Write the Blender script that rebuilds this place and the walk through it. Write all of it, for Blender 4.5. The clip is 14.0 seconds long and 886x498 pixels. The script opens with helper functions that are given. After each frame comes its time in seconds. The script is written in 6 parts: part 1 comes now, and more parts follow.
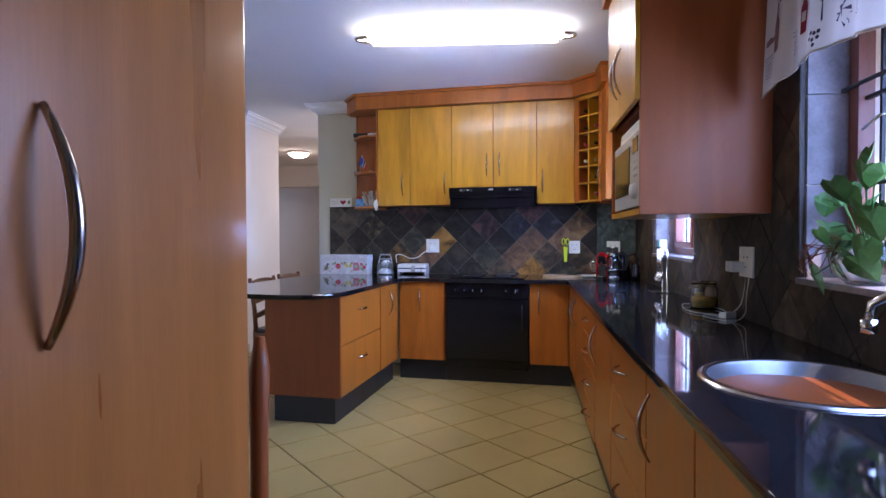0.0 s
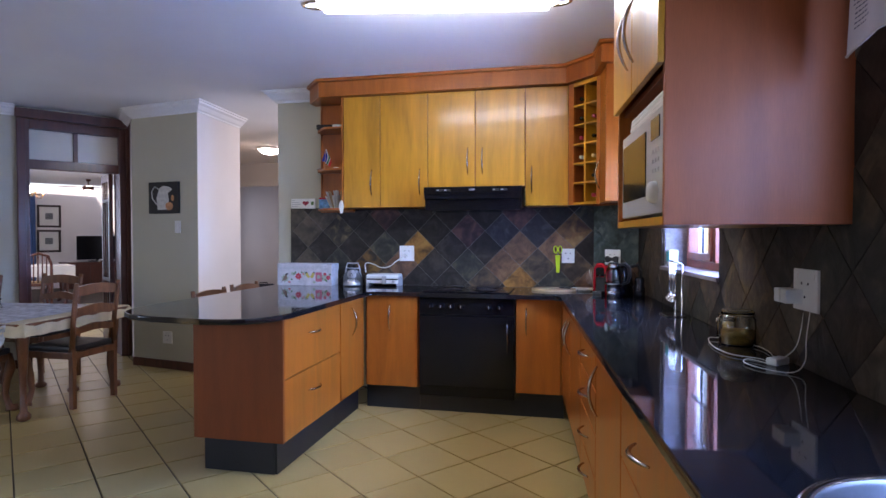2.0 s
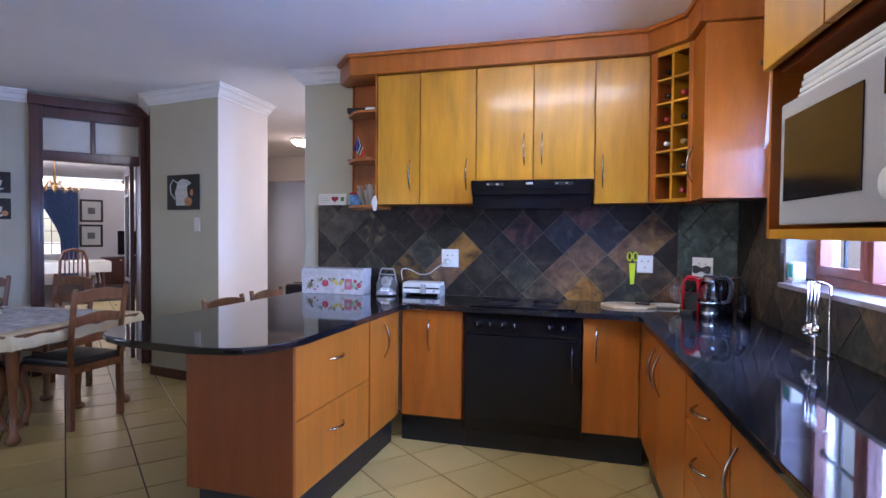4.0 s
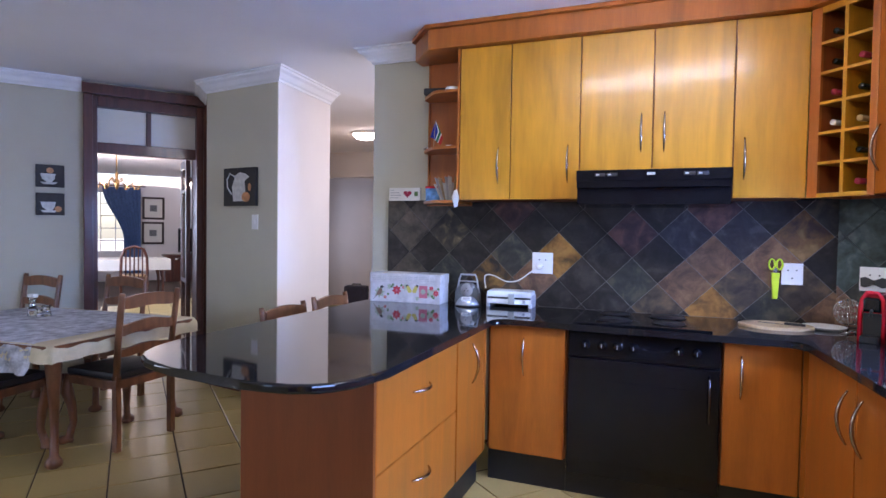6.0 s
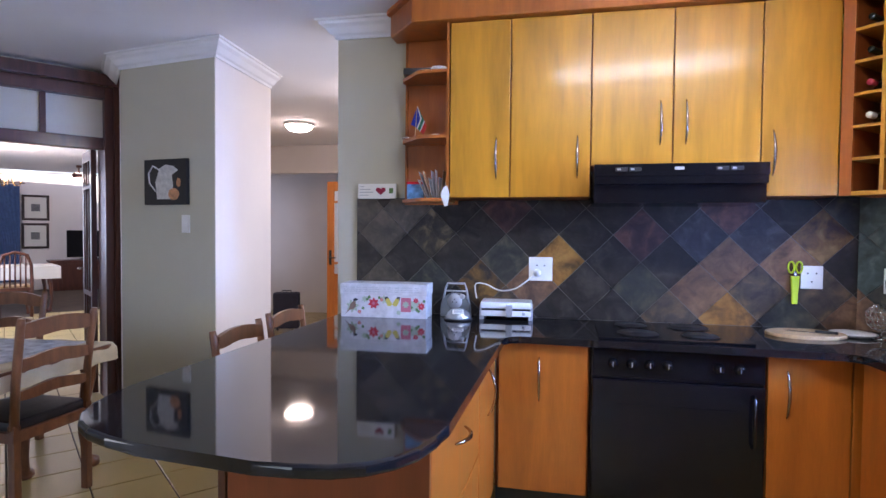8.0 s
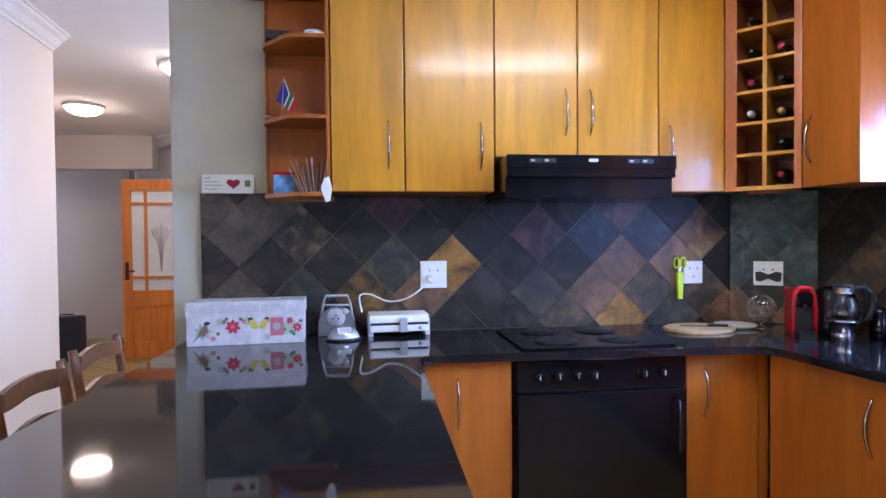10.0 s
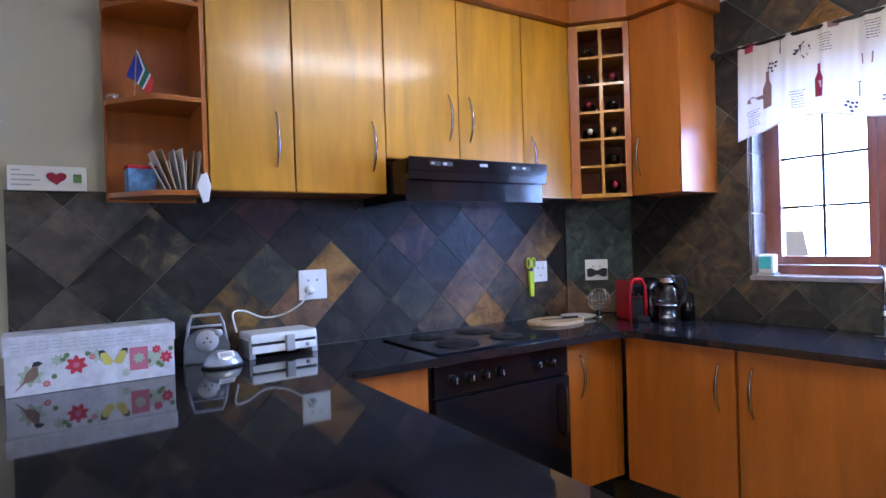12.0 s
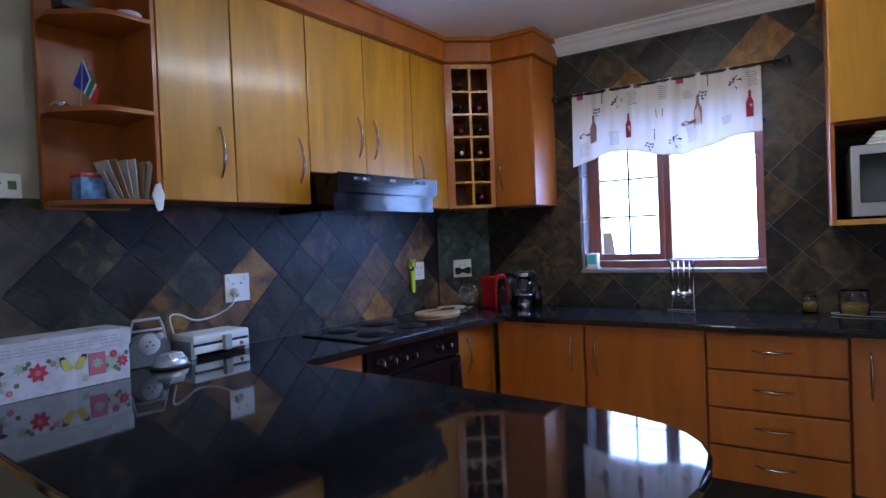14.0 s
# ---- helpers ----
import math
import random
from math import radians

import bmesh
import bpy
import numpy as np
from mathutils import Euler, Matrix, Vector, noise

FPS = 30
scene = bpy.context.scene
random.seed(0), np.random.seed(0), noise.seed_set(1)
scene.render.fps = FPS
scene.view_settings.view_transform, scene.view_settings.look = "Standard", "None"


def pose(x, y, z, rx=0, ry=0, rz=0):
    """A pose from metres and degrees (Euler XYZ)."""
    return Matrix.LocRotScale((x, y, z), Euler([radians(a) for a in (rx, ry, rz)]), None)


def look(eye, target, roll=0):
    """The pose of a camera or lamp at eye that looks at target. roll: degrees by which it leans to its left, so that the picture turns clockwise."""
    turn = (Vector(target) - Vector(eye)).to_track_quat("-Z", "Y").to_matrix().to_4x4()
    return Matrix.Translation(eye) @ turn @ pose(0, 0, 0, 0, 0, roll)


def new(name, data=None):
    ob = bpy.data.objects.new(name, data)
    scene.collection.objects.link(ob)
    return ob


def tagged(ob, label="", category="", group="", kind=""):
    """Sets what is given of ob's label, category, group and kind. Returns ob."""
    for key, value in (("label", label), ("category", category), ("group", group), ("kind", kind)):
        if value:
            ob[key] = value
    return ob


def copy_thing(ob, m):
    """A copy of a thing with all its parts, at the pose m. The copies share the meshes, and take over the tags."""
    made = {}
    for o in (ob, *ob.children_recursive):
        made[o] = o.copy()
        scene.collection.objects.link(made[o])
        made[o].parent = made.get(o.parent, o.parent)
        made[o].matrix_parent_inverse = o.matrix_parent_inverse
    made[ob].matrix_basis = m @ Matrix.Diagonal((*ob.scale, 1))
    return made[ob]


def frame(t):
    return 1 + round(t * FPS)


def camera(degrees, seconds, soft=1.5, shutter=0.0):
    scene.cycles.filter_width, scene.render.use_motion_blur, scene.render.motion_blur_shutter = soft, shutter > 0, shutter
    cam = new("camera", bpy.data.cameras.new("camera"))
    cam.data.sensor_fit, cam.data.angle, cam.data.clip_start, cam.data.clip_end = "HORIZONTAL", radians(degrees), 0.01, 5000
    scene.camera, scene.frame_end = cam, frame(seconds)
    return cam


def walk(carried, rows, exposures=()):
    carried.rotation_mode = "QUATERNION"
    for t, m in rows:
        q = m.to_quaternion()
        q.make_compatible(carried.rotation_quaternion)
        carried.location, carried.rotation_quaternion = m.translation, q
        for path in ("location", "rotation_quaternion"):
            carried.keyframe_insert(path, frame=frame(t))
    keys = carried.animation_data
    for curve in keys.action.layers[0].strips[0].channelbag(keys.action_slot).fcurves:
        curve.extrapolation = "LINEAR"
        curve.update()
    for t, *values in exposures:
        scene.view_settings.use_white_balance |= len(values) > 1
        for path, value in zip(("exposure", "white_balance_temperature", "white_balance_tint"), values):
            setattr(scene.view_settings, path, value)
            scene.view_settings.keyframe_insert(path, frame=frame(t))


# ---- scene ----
import itertools

cam = camera(75.6, 14.0)
PATH = [
    (0, (0.329, 2.294, 1.26), (-0.121, 4.242, 1.215), -0.2),
    (0.5, (0.29, 2.431, 1.283), (-0.099, 4.392, 1.241), -0.2),
    (1, (0.328, 2.641, 1.319), (-0.061, 4.602, 1.276), -0.0),
    (1.5, (0.348, 2.793, 1.32), (-0.055, 4.752, 1.277), 0.1),
    (2, (0.315, 2.988, 1.313), (-0.109, 4.943, 1.268), -0.0),
    (2.5, (0.265, 3.17, 1.306), (-0.171, 5.121, 1.26), 0.1),
    (3, (0.23, 3.367, 1.317), (-0.226, 5.314, 1.271), 0.2),
    (3.5, (0.197, 3.526, 1.356), (-0.31, 5.46, 1.302), 0.4),
    (5.8, (-0.286, 4.118, 1.347), (-1.009, 5.982, 1.288), 0.8),
    (6, (-0.299, 4.158, 1.356), (-1.03, 6.019, 1.293), 0.9),
    (6.5, (-0.437, 4.251, 1.364), (-1.176, 6.108, 1.294), 0.9),
    (7, (-0.616, 4.32, 1.361), (-1.339, 6.183, 1.294), 0.9),
    (7.5, (-0.722, 4.369, 1.343), (-1.308, 6.281, 1.286), 0.8),
    (8, (-0.869, 4.487, 1.37), (-1.297, 6.439, 1.308), 0.5),
    (10.5, (-1.45, 5.013, 1.339), (-1.036, 6.969, 1.304), -0.8),
    (11, (-1.606, 5.086, 1.336), (-1.007, 6.994, 1.306), -1.1),
    (11.5, (-1.755, 5.153, 1.338), (-0.868, 6.945, 1.317), -1.5),
    (12, (-1.89, 5.24, 1.327), (-0.809, 6.923, 1.31), -1.8),
    (12.5, (-2.014, 5.32, 1.346), (-0.714, 6.84, 1.318), -2.0),
    (13, (-2.194, 5.329, 1.353), (-0.759, 6.722, 1.319), -2.2),
    (13.5, (-2.417, 5.298, 1.358), (-0.881, 6.579, 1.324), -2.3),
    (14, (-2.563, 5.273, 1.352), (-0.971, 6.483, 1.32), -2.3),
]
walk(cam, [(t, look(eye, target, roll)) for t, eye, target, roll in PATH], exposures=[(0, 0.8, 6500, 24), (3, 0.98, 6300, 24), (6, 1.25, 6300, 26), (9, 1.32, 6300, 24), (11, 1.35, 6400, 22), (12, 1.08, 6300, 20), (13.5, 0.42, 6100, 18), (14, 0.18, 6100, 18)])

# ---- world, sun, lamps ----
world = bpy.data.worlds.new("world")
scene.world = world
world.use_nodes = True
wn = world.node_tree
sky = wn.nodes.new("ShaderNodeTexSky")
sky.sky_type, sky.sun_disc = "NISHITA", False
sky.sun_elevation, sky.sun_rotation = radians(42), radians(60)
wn.links.new(sky.outputs[0], wn.nodes["Background"].inputs[0])
wn.nodes["Background"].inputs[1].default_value = 0.15
sun = new("sun", bpy.data.lights.new("sun", "SUN"))
sun.data.energy, sun.data.angle, sun.data.color = 4.0, radians(0.5), (1, 0.95, 0.86)
sun.matrix_world = look((6, 2, 9), (0.5, 6.8, 0))


def area(name, m, w, h, power, color):
    lamp = new(name, bpy.data.lights.new(name, "AREA"))
    lamp.data.shape, lamp.data.size, lamp.data.size_y = "RECTANGLE", w, h
    lamp.data.energy, lamp.data.color = power, color
    lamp.matrix_world = m
    return lamp


SKYC, SKYK = (0.66, 0.78, 1.0), (0.27, 0.48, 1.0)
AREAS = [
    ("daylight_sink", (1.42, 3.6, 1.6), (0.4, 3.7, 0.9), 1.3, 0.85, 24),
    ("daylight_hob", (1.25, 6.25, 1.55), (-0.5, 6.3, 0.9), 1.0, 0.8, 51),
    ("daylight_dining_west", (-6.28, 3.1, 1.35), (-3, 4.5, 1.7), 2.5, 1.4, 12),
    ("daylight_lounge", (-8.9, 9.2, 1.5), (-7, 12, 1.2), 3.0, 1.2, 58),
    ("daylight_hall", (-1.53, 8.65, 1.5), (-4, 8.4, 1.2), 1.1, 1.1, 7),
    # Unseen fill lamp standing free in the hall, added to brighten its far wall.
    ("hall_end_fill", (-5.9, 12.62, 1.4), (-4.9, 13.3, 1.3), 0.7, 1.5, 1.5),
    ("daylight_dining_south", (-4.3, 0.52, 1.3), (-3.6, 4, 1.8), 2.5, 1.5, 2),
]
for name, eye, to, w, h, power in AREAS:
    area(name, look(eye, to), w, h, power, SKYK if "sink" in name or "hob" in name else SKYC)


# ---- materials ----
def mat(name, color, rough=0.5, metal=0.0, var=0.12, scale=6.0, fine=80.0, bump=0.05, stretch=(1, 1, 1), spec=0.5, coat=0.0, rand=0.0, rvar=0.1, dark=None, warp=0.0):
    """A surface with broad variation, fine grain and a little relief."""
    m = bpy.data.materials.new(name)
    m.use_nodes = True
    nt = m.node_tree
    b = nt.nodes["Principled BSDF"]
    N, L = nt.nodes.new, nt.links.new
    tc, mp = N("ShaderNodeTexCoord"), N("ShaderNodeMapping")
    mp.inputs["Scale"].default_value = stretch
    L(tc.outputs["Object"], mp.inputs[0])
    n1, n2 = N("ShaderNodeTexNoise"), N("ShaderNodeTexNoise")
    n1.inputs["Scale"].default_value, n2.inputs["Scale"].default_value = scale, fine
    n1.inputs["Detail"].default_value, n2.inputs["Detail"].default_value = 4, 3
    n1.noise_dimensions = "4D"
    n1.inputs["Distortion"].default_value = warp
    L(mp.outputs[0], n1.inputs["Vector"]), L(mp.outputs[0], n2.inputs["Vector"])
    oi = N("ShaderNodeObjectInfo")
    k = N("ShaderNodeMath")
    k.operation, k.inputs[1].default_value = "MULTIPLY", 20.0
    L(oi.outputs["Random"], k.inputs[0]), L(k.outputs[0], n1.inputs["W"])
    mix = N("ShaderNodeMath")
    mix.operation, mix.inputs[1].default_value = "MULTIPLY_ADD", 0.3
    L(n2.outputs[0], mix.inputs[0]), L(n1.outputs[0], mix.inputs[2])
    ramp = N("ShaderNodeValToRGB")
    c = Vector(color)
    lo = Vector(dark) if dark else c * (1 - var * 2)
    hi = c * (1 + var)
    ramp.color_ramp.elements[0].position, ramp.color_ramp.elements[1].position = 0.38, 0.9
    ramp.color_ramp.elements[0].color = (*lo, 1)
    ramp.color_ramp.elements[1].color = (*hi, 1)
    L(mix.outputs[0], ramp.inputs[0])
    out = ramp.outputs[0]
    if rand:
        hsv, mr = N("ShaderNodeHueSaturation"), N("ShaderNodeMapRange")
        mr.inputs["To Min"].default_value, mr.inputs["To Max"].default_value = 1 - rand, 1 + rand
        L(oi.outputs["Random"], mr.inputs[0]), L(mr.outputs[0], hsv.inputs["Value"]), L(out, hsv.inputs["Color"])
        out = hsv.outputs[0]
    L(out, b.inputs["Base Color"])
    rr = N("ShaderNodeMapRange")
    rr.inputs["To Min"].default_value, rr.inputs["To Max"].default_value = max(0.02, rough - rvar), min(1, rough + rvar)
    L(n1.outputs[0], rr.inputs[0]), L(rr.outputs[0], b.inputs["Roughness"])
    b.inputs["Metallic"].default_value = metal
    b.inputs["Specular IOR Level"].default_value = spec
    b.inputs["Coat Weight"].default_value = coat
    b.inputs["Coat Roughness"].default_value = 0.12
    if bump:
        bp = N("ShaderNodeBump")
        bp.inputs["Strength"].default_value, bp.inputs["Distance"].default_value = bump, 0.01
        L(mix.outputs[0], bp.inputs["Height"]), L(bp.outputs[0], b.inputs["Normal"])
    return m


def emit(name, color, strength):
    m = bpy.data.materials.new(name)
    m.use_nodes = True
    b = m.node_tree.nodes["Principled BSDF"]
    b.inputs["Base Color"].default_value = (*color, 1)
    b.inputs["Emission Color"].default_value = (*color, 1)
    b.inputs["Emission Strength"].default_value = strength
    return m


def glass(name, color=(1, 1, 1), rough=0.0, thin=True, frost=0.0):
    m = bpy.data.materials.new(name)
    m.use_nodes = True
    nt = m.node_tree
    b = nt.nodes["Principled BSDF"]
    b.inputs["Base Color"].default_value = (*color, 1)
    b.inputs["Roughness"].default_value = rough
    b.inputs["Transmission Weight"].default_value = 1.0
    b.inputs["IOR"].default_value = 1.05 if thin else 1.45
    return m


WOOD = mat("varnished_wood_light", (0.57, 0.25, 0.012), 0.36, var=0.17, scale=1.7, fine=11, bump=0.012, stretch=(5.0, 5.0, 0.6), coat=0.3, warp=1.1)
WOOD_BASE = mat("varnished_wood_orange", (0.44, 0.122, 0.012), 0.38, var=0.16, scale=2.0, fine=26, bump=0.02, stretch=(5.5, 5.5, 0.6), coat=0.28, warp=0.9)
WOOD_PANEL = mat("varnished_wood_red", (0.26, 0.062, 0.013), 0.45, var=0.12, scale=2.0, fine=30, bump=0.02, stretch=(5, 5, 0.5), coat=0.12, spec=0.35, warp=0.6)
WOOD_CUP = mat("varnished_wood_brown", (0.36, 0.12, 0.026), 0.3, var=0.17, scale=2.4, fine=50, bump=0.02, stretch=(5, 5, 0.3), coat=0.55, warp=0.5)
WOOD_SIDE = mat("varnished_wood_side", (0.40, 0.108, 0.03), 0.5, var=0.16, scale=1.6, fine=60, bump=0.02, stretch=(5, 5, 0.4), coat=0.05, spec=0.3, warp=0.5)
WOOD_DARK = mat("dark_door_wood", (0.1, 0.027, 0.014), 0.42, var=0.25, scale=4, fine=40, bump=0.04, stretch=(6, 6, 0.5), coat=0.3)
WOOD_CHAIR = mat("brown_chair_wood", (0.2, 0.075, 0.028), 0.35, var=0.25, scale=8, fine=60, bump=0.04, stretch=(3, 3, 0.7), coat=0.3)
WOOD_DOOR = mat("orange_door_wood", (0.62, 0.2, 0.035), 0.35, var=0.15, scale=4, fine=40, bump=0.03, stretch=(6, 6, 0.5), coat=0.3)
WOOD_PALE = mat("pale_board_wood", (0.5, 0.33, 0.17), 0.55, var=0.2, scale=8, fine=60, stretch=(1, 6, 1))
WOOD_WIN = mat("window_wood", (0.26, 0.08, 0.05), 0.4, var=0.2, scale=4, fine=40, stretch=(5, 5, 0.6))
BLACKP = mat("plinth_black", (0.012, 0.013, 0.018), 0.4, var=0.15, bump=0.02)
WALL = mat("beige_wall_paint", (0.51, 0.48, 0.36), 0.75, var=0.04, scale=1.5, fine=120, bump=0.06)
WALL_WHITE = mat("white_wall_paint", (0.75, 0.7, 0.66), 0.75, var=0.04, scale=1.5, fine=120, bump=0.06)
CEIL = mat("white_ceiling_paint", (0.84, 0.83, 0.84), 0.85, var=0.03, scale=1.2, fine=150, bump=0.04)
CROWN = mat("white_cornice_plaster", (0.82, 0.82, 0.82), 0.6, var=0.03, bump=0.02)
TILE = mat("floor_tile_glaze", (0.43, 0.32, 0.12), 0.3, var=0.05, scale=2.5, fine=60, bump=0.0, rand=0.06, rvar=0.03)
GROUT = mat("floor_grout", (0.09, 0.06, 0.04), 0.9, var=0.2, bump=0.1)
SLATEGROUT = mat("slate_grout", (0.15, 0.135, 0.12), 0.8, var=0.2, bump=0.1)
STEEL = mat("brushed_steel", (0.6, 0.6, 0.62), 0.22, metal=1.0, var=0.06, scale=20, bump=0.01)
CHROME = mat("chrome", (0.75, 0.74, 0.72), 0.12, metal=1.0, var=0.03, bump=0.0, rvar=0.04)
DARKMETAL = mat("dark_metal", (0.09, 0.09, 0.1), 0.18, metal=1.0, var=0.05, bump=0.0, rvar=0.04)
HANDLE = mat("worn_handle_metal", (0.42, 0.36, 0.33), 0.2, metal=1.0, var=0.1, bump=0.0)
BLACKGLOSS = mat("black_enamel", (0.006, 0.006, 0.008), 0.12, var=0.1, bump=0.0, rvar=0.04, spec=0.32)
BLACKM = mat("black_matt_plastic", (0.015, 0.015, 0.016), 0.45, var=0.15, bump=0.02)
WHITEP = mat("white_plastic", (0.78, 0.77, 0.73), 0.35, var=0.04, bump=0.01)
GREYP = mat("grey_plastic", (0.42, 0.42, 0.42), 0.4, var=0.06, bump=0.01)
RED = mat("red_plastic", (0.5, 0.012, 0.02), 0.2, var=0.08, bump=0.01)
LIME = mat("lime_plastic", (0.55, 0.72, 0.02), 0.4, var=0.06, bump=0.01)
YELLOWW = mat("yellow_peg_wood", (0.62, 0.34, 0.06), 0.4, var=0.12, scale=8, bump=0.02)
LEATHER = mat("black_leather", (0.015, 0.015, 0.02), 0.38, var=0.2, scale=12, bump=0.12)
GLASS = glass("clear_glass", (0.95, 0.98, 1.0), 0.0, thin=False)
PANE = glass("window_glass", (1, 1, 1), 0.0)
FROST = mat("frosted_pane", (0.62, 0.68, 0.75), 0.5, var=0.05, bump=0.03)


def granite():
    m = mat("black_granite", (0.011, 0.011, 0.014), 0.05, var=0.3, scale=30, fine=400, bump=0.0, rvar=0.02, spec=0.7)
    nt = m.node_tree
    N, L = nt.nodes.new, nt.links.new
    b = nt.nodes["Principled BSDF"]
    old = b.inputs["Base Color"].links[0].from_socket
    v, r, mx = N("ShaderNodeTexVoronoi"), N("ShaderNodeValToRGB"), N("ShaderNodeMix")
    tc = N("ShaderNodeTexCoord")
    L(tc.outputs["Object"], v.inputs["Vector"])
    v.inputs["Scale"].default_value = 350
    r.color_ramp.elements[0].position, r.color_ramp.elements[0].color = 0.05, (1, 1, 1, 1)
    r.color_ramp.elements[1].position, r.color_ramp.elements[1].color = 0.22, (0, 0, 0, 1)
    L(v.outputs["Distance"], r.inputs[0])
    mx.data_type = "RGBA"
    L(r.outputs[0], mx.inputs[0]), L(old, mx.inputs[6])
    mx.inputs[7].default_value = (0.1, 0.1, 0.105, 1)
    L(mx.outputs[2], b.inputs["Base Color"])
    return m


GRANITE = granite()


def slate(name, c1, c2, c3):
    """Riven slate: two or three mineral colours in clouds, with veins and relief."""
    m = bpy.data.materials.new(name)
    m.use_nodes = True
    nt = m.node_tree
    N, L = nt.nodes.new, nt.links.new
    b = nt.nodes["Principled BSDF"]
    tc, oi, k = N("ShaderNodeTexCoord"), N("ShaderNodeObjectInfo"), N("ShaderNodeMath")
    k.operation, k.inputs[1].default_value = "MULTIPLY", 40
    L(oi.outputs["Random"], k.inputs[0])
    n1, n2 = N("ShaderNodeTexNoise"), N("ShaderNodeTexNoise")
    for n, s, d in ((n1, 9, 6), (n2, 30, 8)):
        n.noise_dimensions = "4D"
        n.inputs["Scale"].default_value, n.inputs["Detail"].default_value = s, d
        n.inputs["Distortion"].default_value = 1.2
        L(tc.outputs["Object"], n.inputs["Vector"]), L(k.outputs[0], n.inputs["W"])
    r = N("ShaderNodeValToRGB")
    e = r.color_ramp.elements
    e[0].position, e[0].color = 0.36, (*c1, 1)
    e[1].position, e[1].color = 0.66, (*c3, 1)
    mid = e.new(0.52)
    mid.color = (*c2, 1)
    L(n1.outputs[0], r.inputs[0])
    hsv, mr = N("ShaderNodeHueSaturation"), N("ShaderNodeMapRange")
    mr.inputs["To Min"].default_value, mr.inputs["To Max"].default_value = 0.6, 1.4
    L(n2.outputs[0], mr.inputs[0]), L(mr.outputs[0], hsv.inputs["Value"]), L(r.outputs[0], hsv.inputs["Color"])
    L(hsv.outputs[0], b.inputs["Base Color"])
    b.inputs["Roughness"].default_value = 0.46
    b.inputs["Specular IOR Level"].default_value = 0.24
    bp = N("ShaderNodeBump")
    bp.inputs["Strength"].default_value, bp.inputs["Distance"].default_value = 0.5, 0.01
    L(n1.outputs[0], bp.inputs["Height"]), L(bp.outputs[0], b.inputs["Normal"])
    return m


SL = {
    "d": slate("slate_dark", (0.018, 0.015, 0.013), (0.028, 0.023, 0.019), (0.052, 0.042, 0.034)),
    "g": slate("slate_green", (0.024, 0.025, 0.022), (0.042, 0.041, 0.033), (0.085, 0.074, 0.05)),
    "b": slate("slate_brown", (0.035, 0.026, 0.02), (0.07, 0.05, 0.034), (0.13, 0.085, 0.045)),
    "u": slate("slate_umber", (0.05, 0.04, 0.03), (0.09, 0.072, 0.052), (0.13, 0.1, 0.07)),
    "v": slate("slate_mottled", (0.022, 0.02, 0.018), (0.05, 0.04, 0.028), (0.17, 0.13, 0.07)),
    "p": slate("slate_purple", (0.035, 0.02, 0.02), (0.07, 0.036, 0.034), (0.13, 0.06, 0.048)),
    "s": slate("slate_blue_sheen", (0.028, 0.026, 0.028), (0.042, 0.038, 0.041), (0.075, 0.066, 0.07)),
    "a": slate("slate_ringed_ochre", (0.07, 0.04, 0.03), (0.16, 0.09, 0.035), (0.24, 0.15, 0.06)),
    "h": slate("slate_split_ochre", (0.03, 0.024, 0.02), (0.12, 0.065, 0.022), (0.26, 0.14, 0.035)),
    "o": slate("slate_ochre", (0.09, 0.045, 0.015), (0.24, 0.11, 0.025), (0.33, 0.16, 0.04)),
    "t": slate("slate_tan", (0.08, 0.045, 0.03), (0.16, 0.088, 0.05), (0.22, 0.125, 0.065)),
    "w": slate("slate_teal", (0.03, 0.042, 0.038), (0.055, 0.08, 0.075), (0.11, 0.14, 0.125)),
}


# ---- mesh helpers ----
def box(bm, x0, x1, y0, y1, z0, z1, bev=0.0, m=None):
    g = bmesh.ops.create_cube(bm, size=1)
    for v in g["verts"]:
        v.co = Vector(((x0 + x1) / 2 + v.co.x * (x1 - x0), (y0 + y1) / 2 + v.co.y * (y1 - y0), (z0 + z1) / 2 + v.co.z * (z1 - z0)))
    vs = g["verts"]
    if bev:
        edges = list({e for v in vs for e in v.link_edges})
        r = bmesh.ops.bevel(bm, geom=edges, offset=bev, segments=2, affect="EDGES", profile=0.7)
        vs = list({v for v in r["verts"]} | {v for v in vs if v.is_valid})
    if m is not None:
        bmesh.ops.transform(bm, matrix=m, verts=vs)
    return vs


def prism(bm, pts, z0, z1, bev=0.0, seg=2):
    lo = [bm.verts.new((x, y, z0)) for x, y in pts]
    hi = [bm.verts.new((x, y, z1)) for x, y in pts]
    n = len(pts)
    area2 = sum(pts[i][0] * pts[(i + 1) % n][1] - pts[(i + 1) % n][0] * pts[i][1] for i in range(n))
    top, bot = (hi, lo[::-1]) if area2 > 0 else (hi[::-1], lo)
    bm.faces.new(top), bm.faces.new(bot)
    for i in range(n):
        j = (i + 1) % n
        q = (lo[i], lo[j], hi[j], hi[i])
        bm.faces.new(q if area2 > 0 else q[::-1])
    if bev:
        ring = set(hi) | set(lo)
        edges = [e for v in hi for e in v.link_edges if e.other_vert(v) in set(hi)]
        edges += [e for v in lo for e in v.link_edges if e.other_vert(v) in set(lo)]
        bmesh.ops.bevel(bm, geom=list(set(edges)), offset=bev, segments=seg, affect="EDGES", profile=0.5)


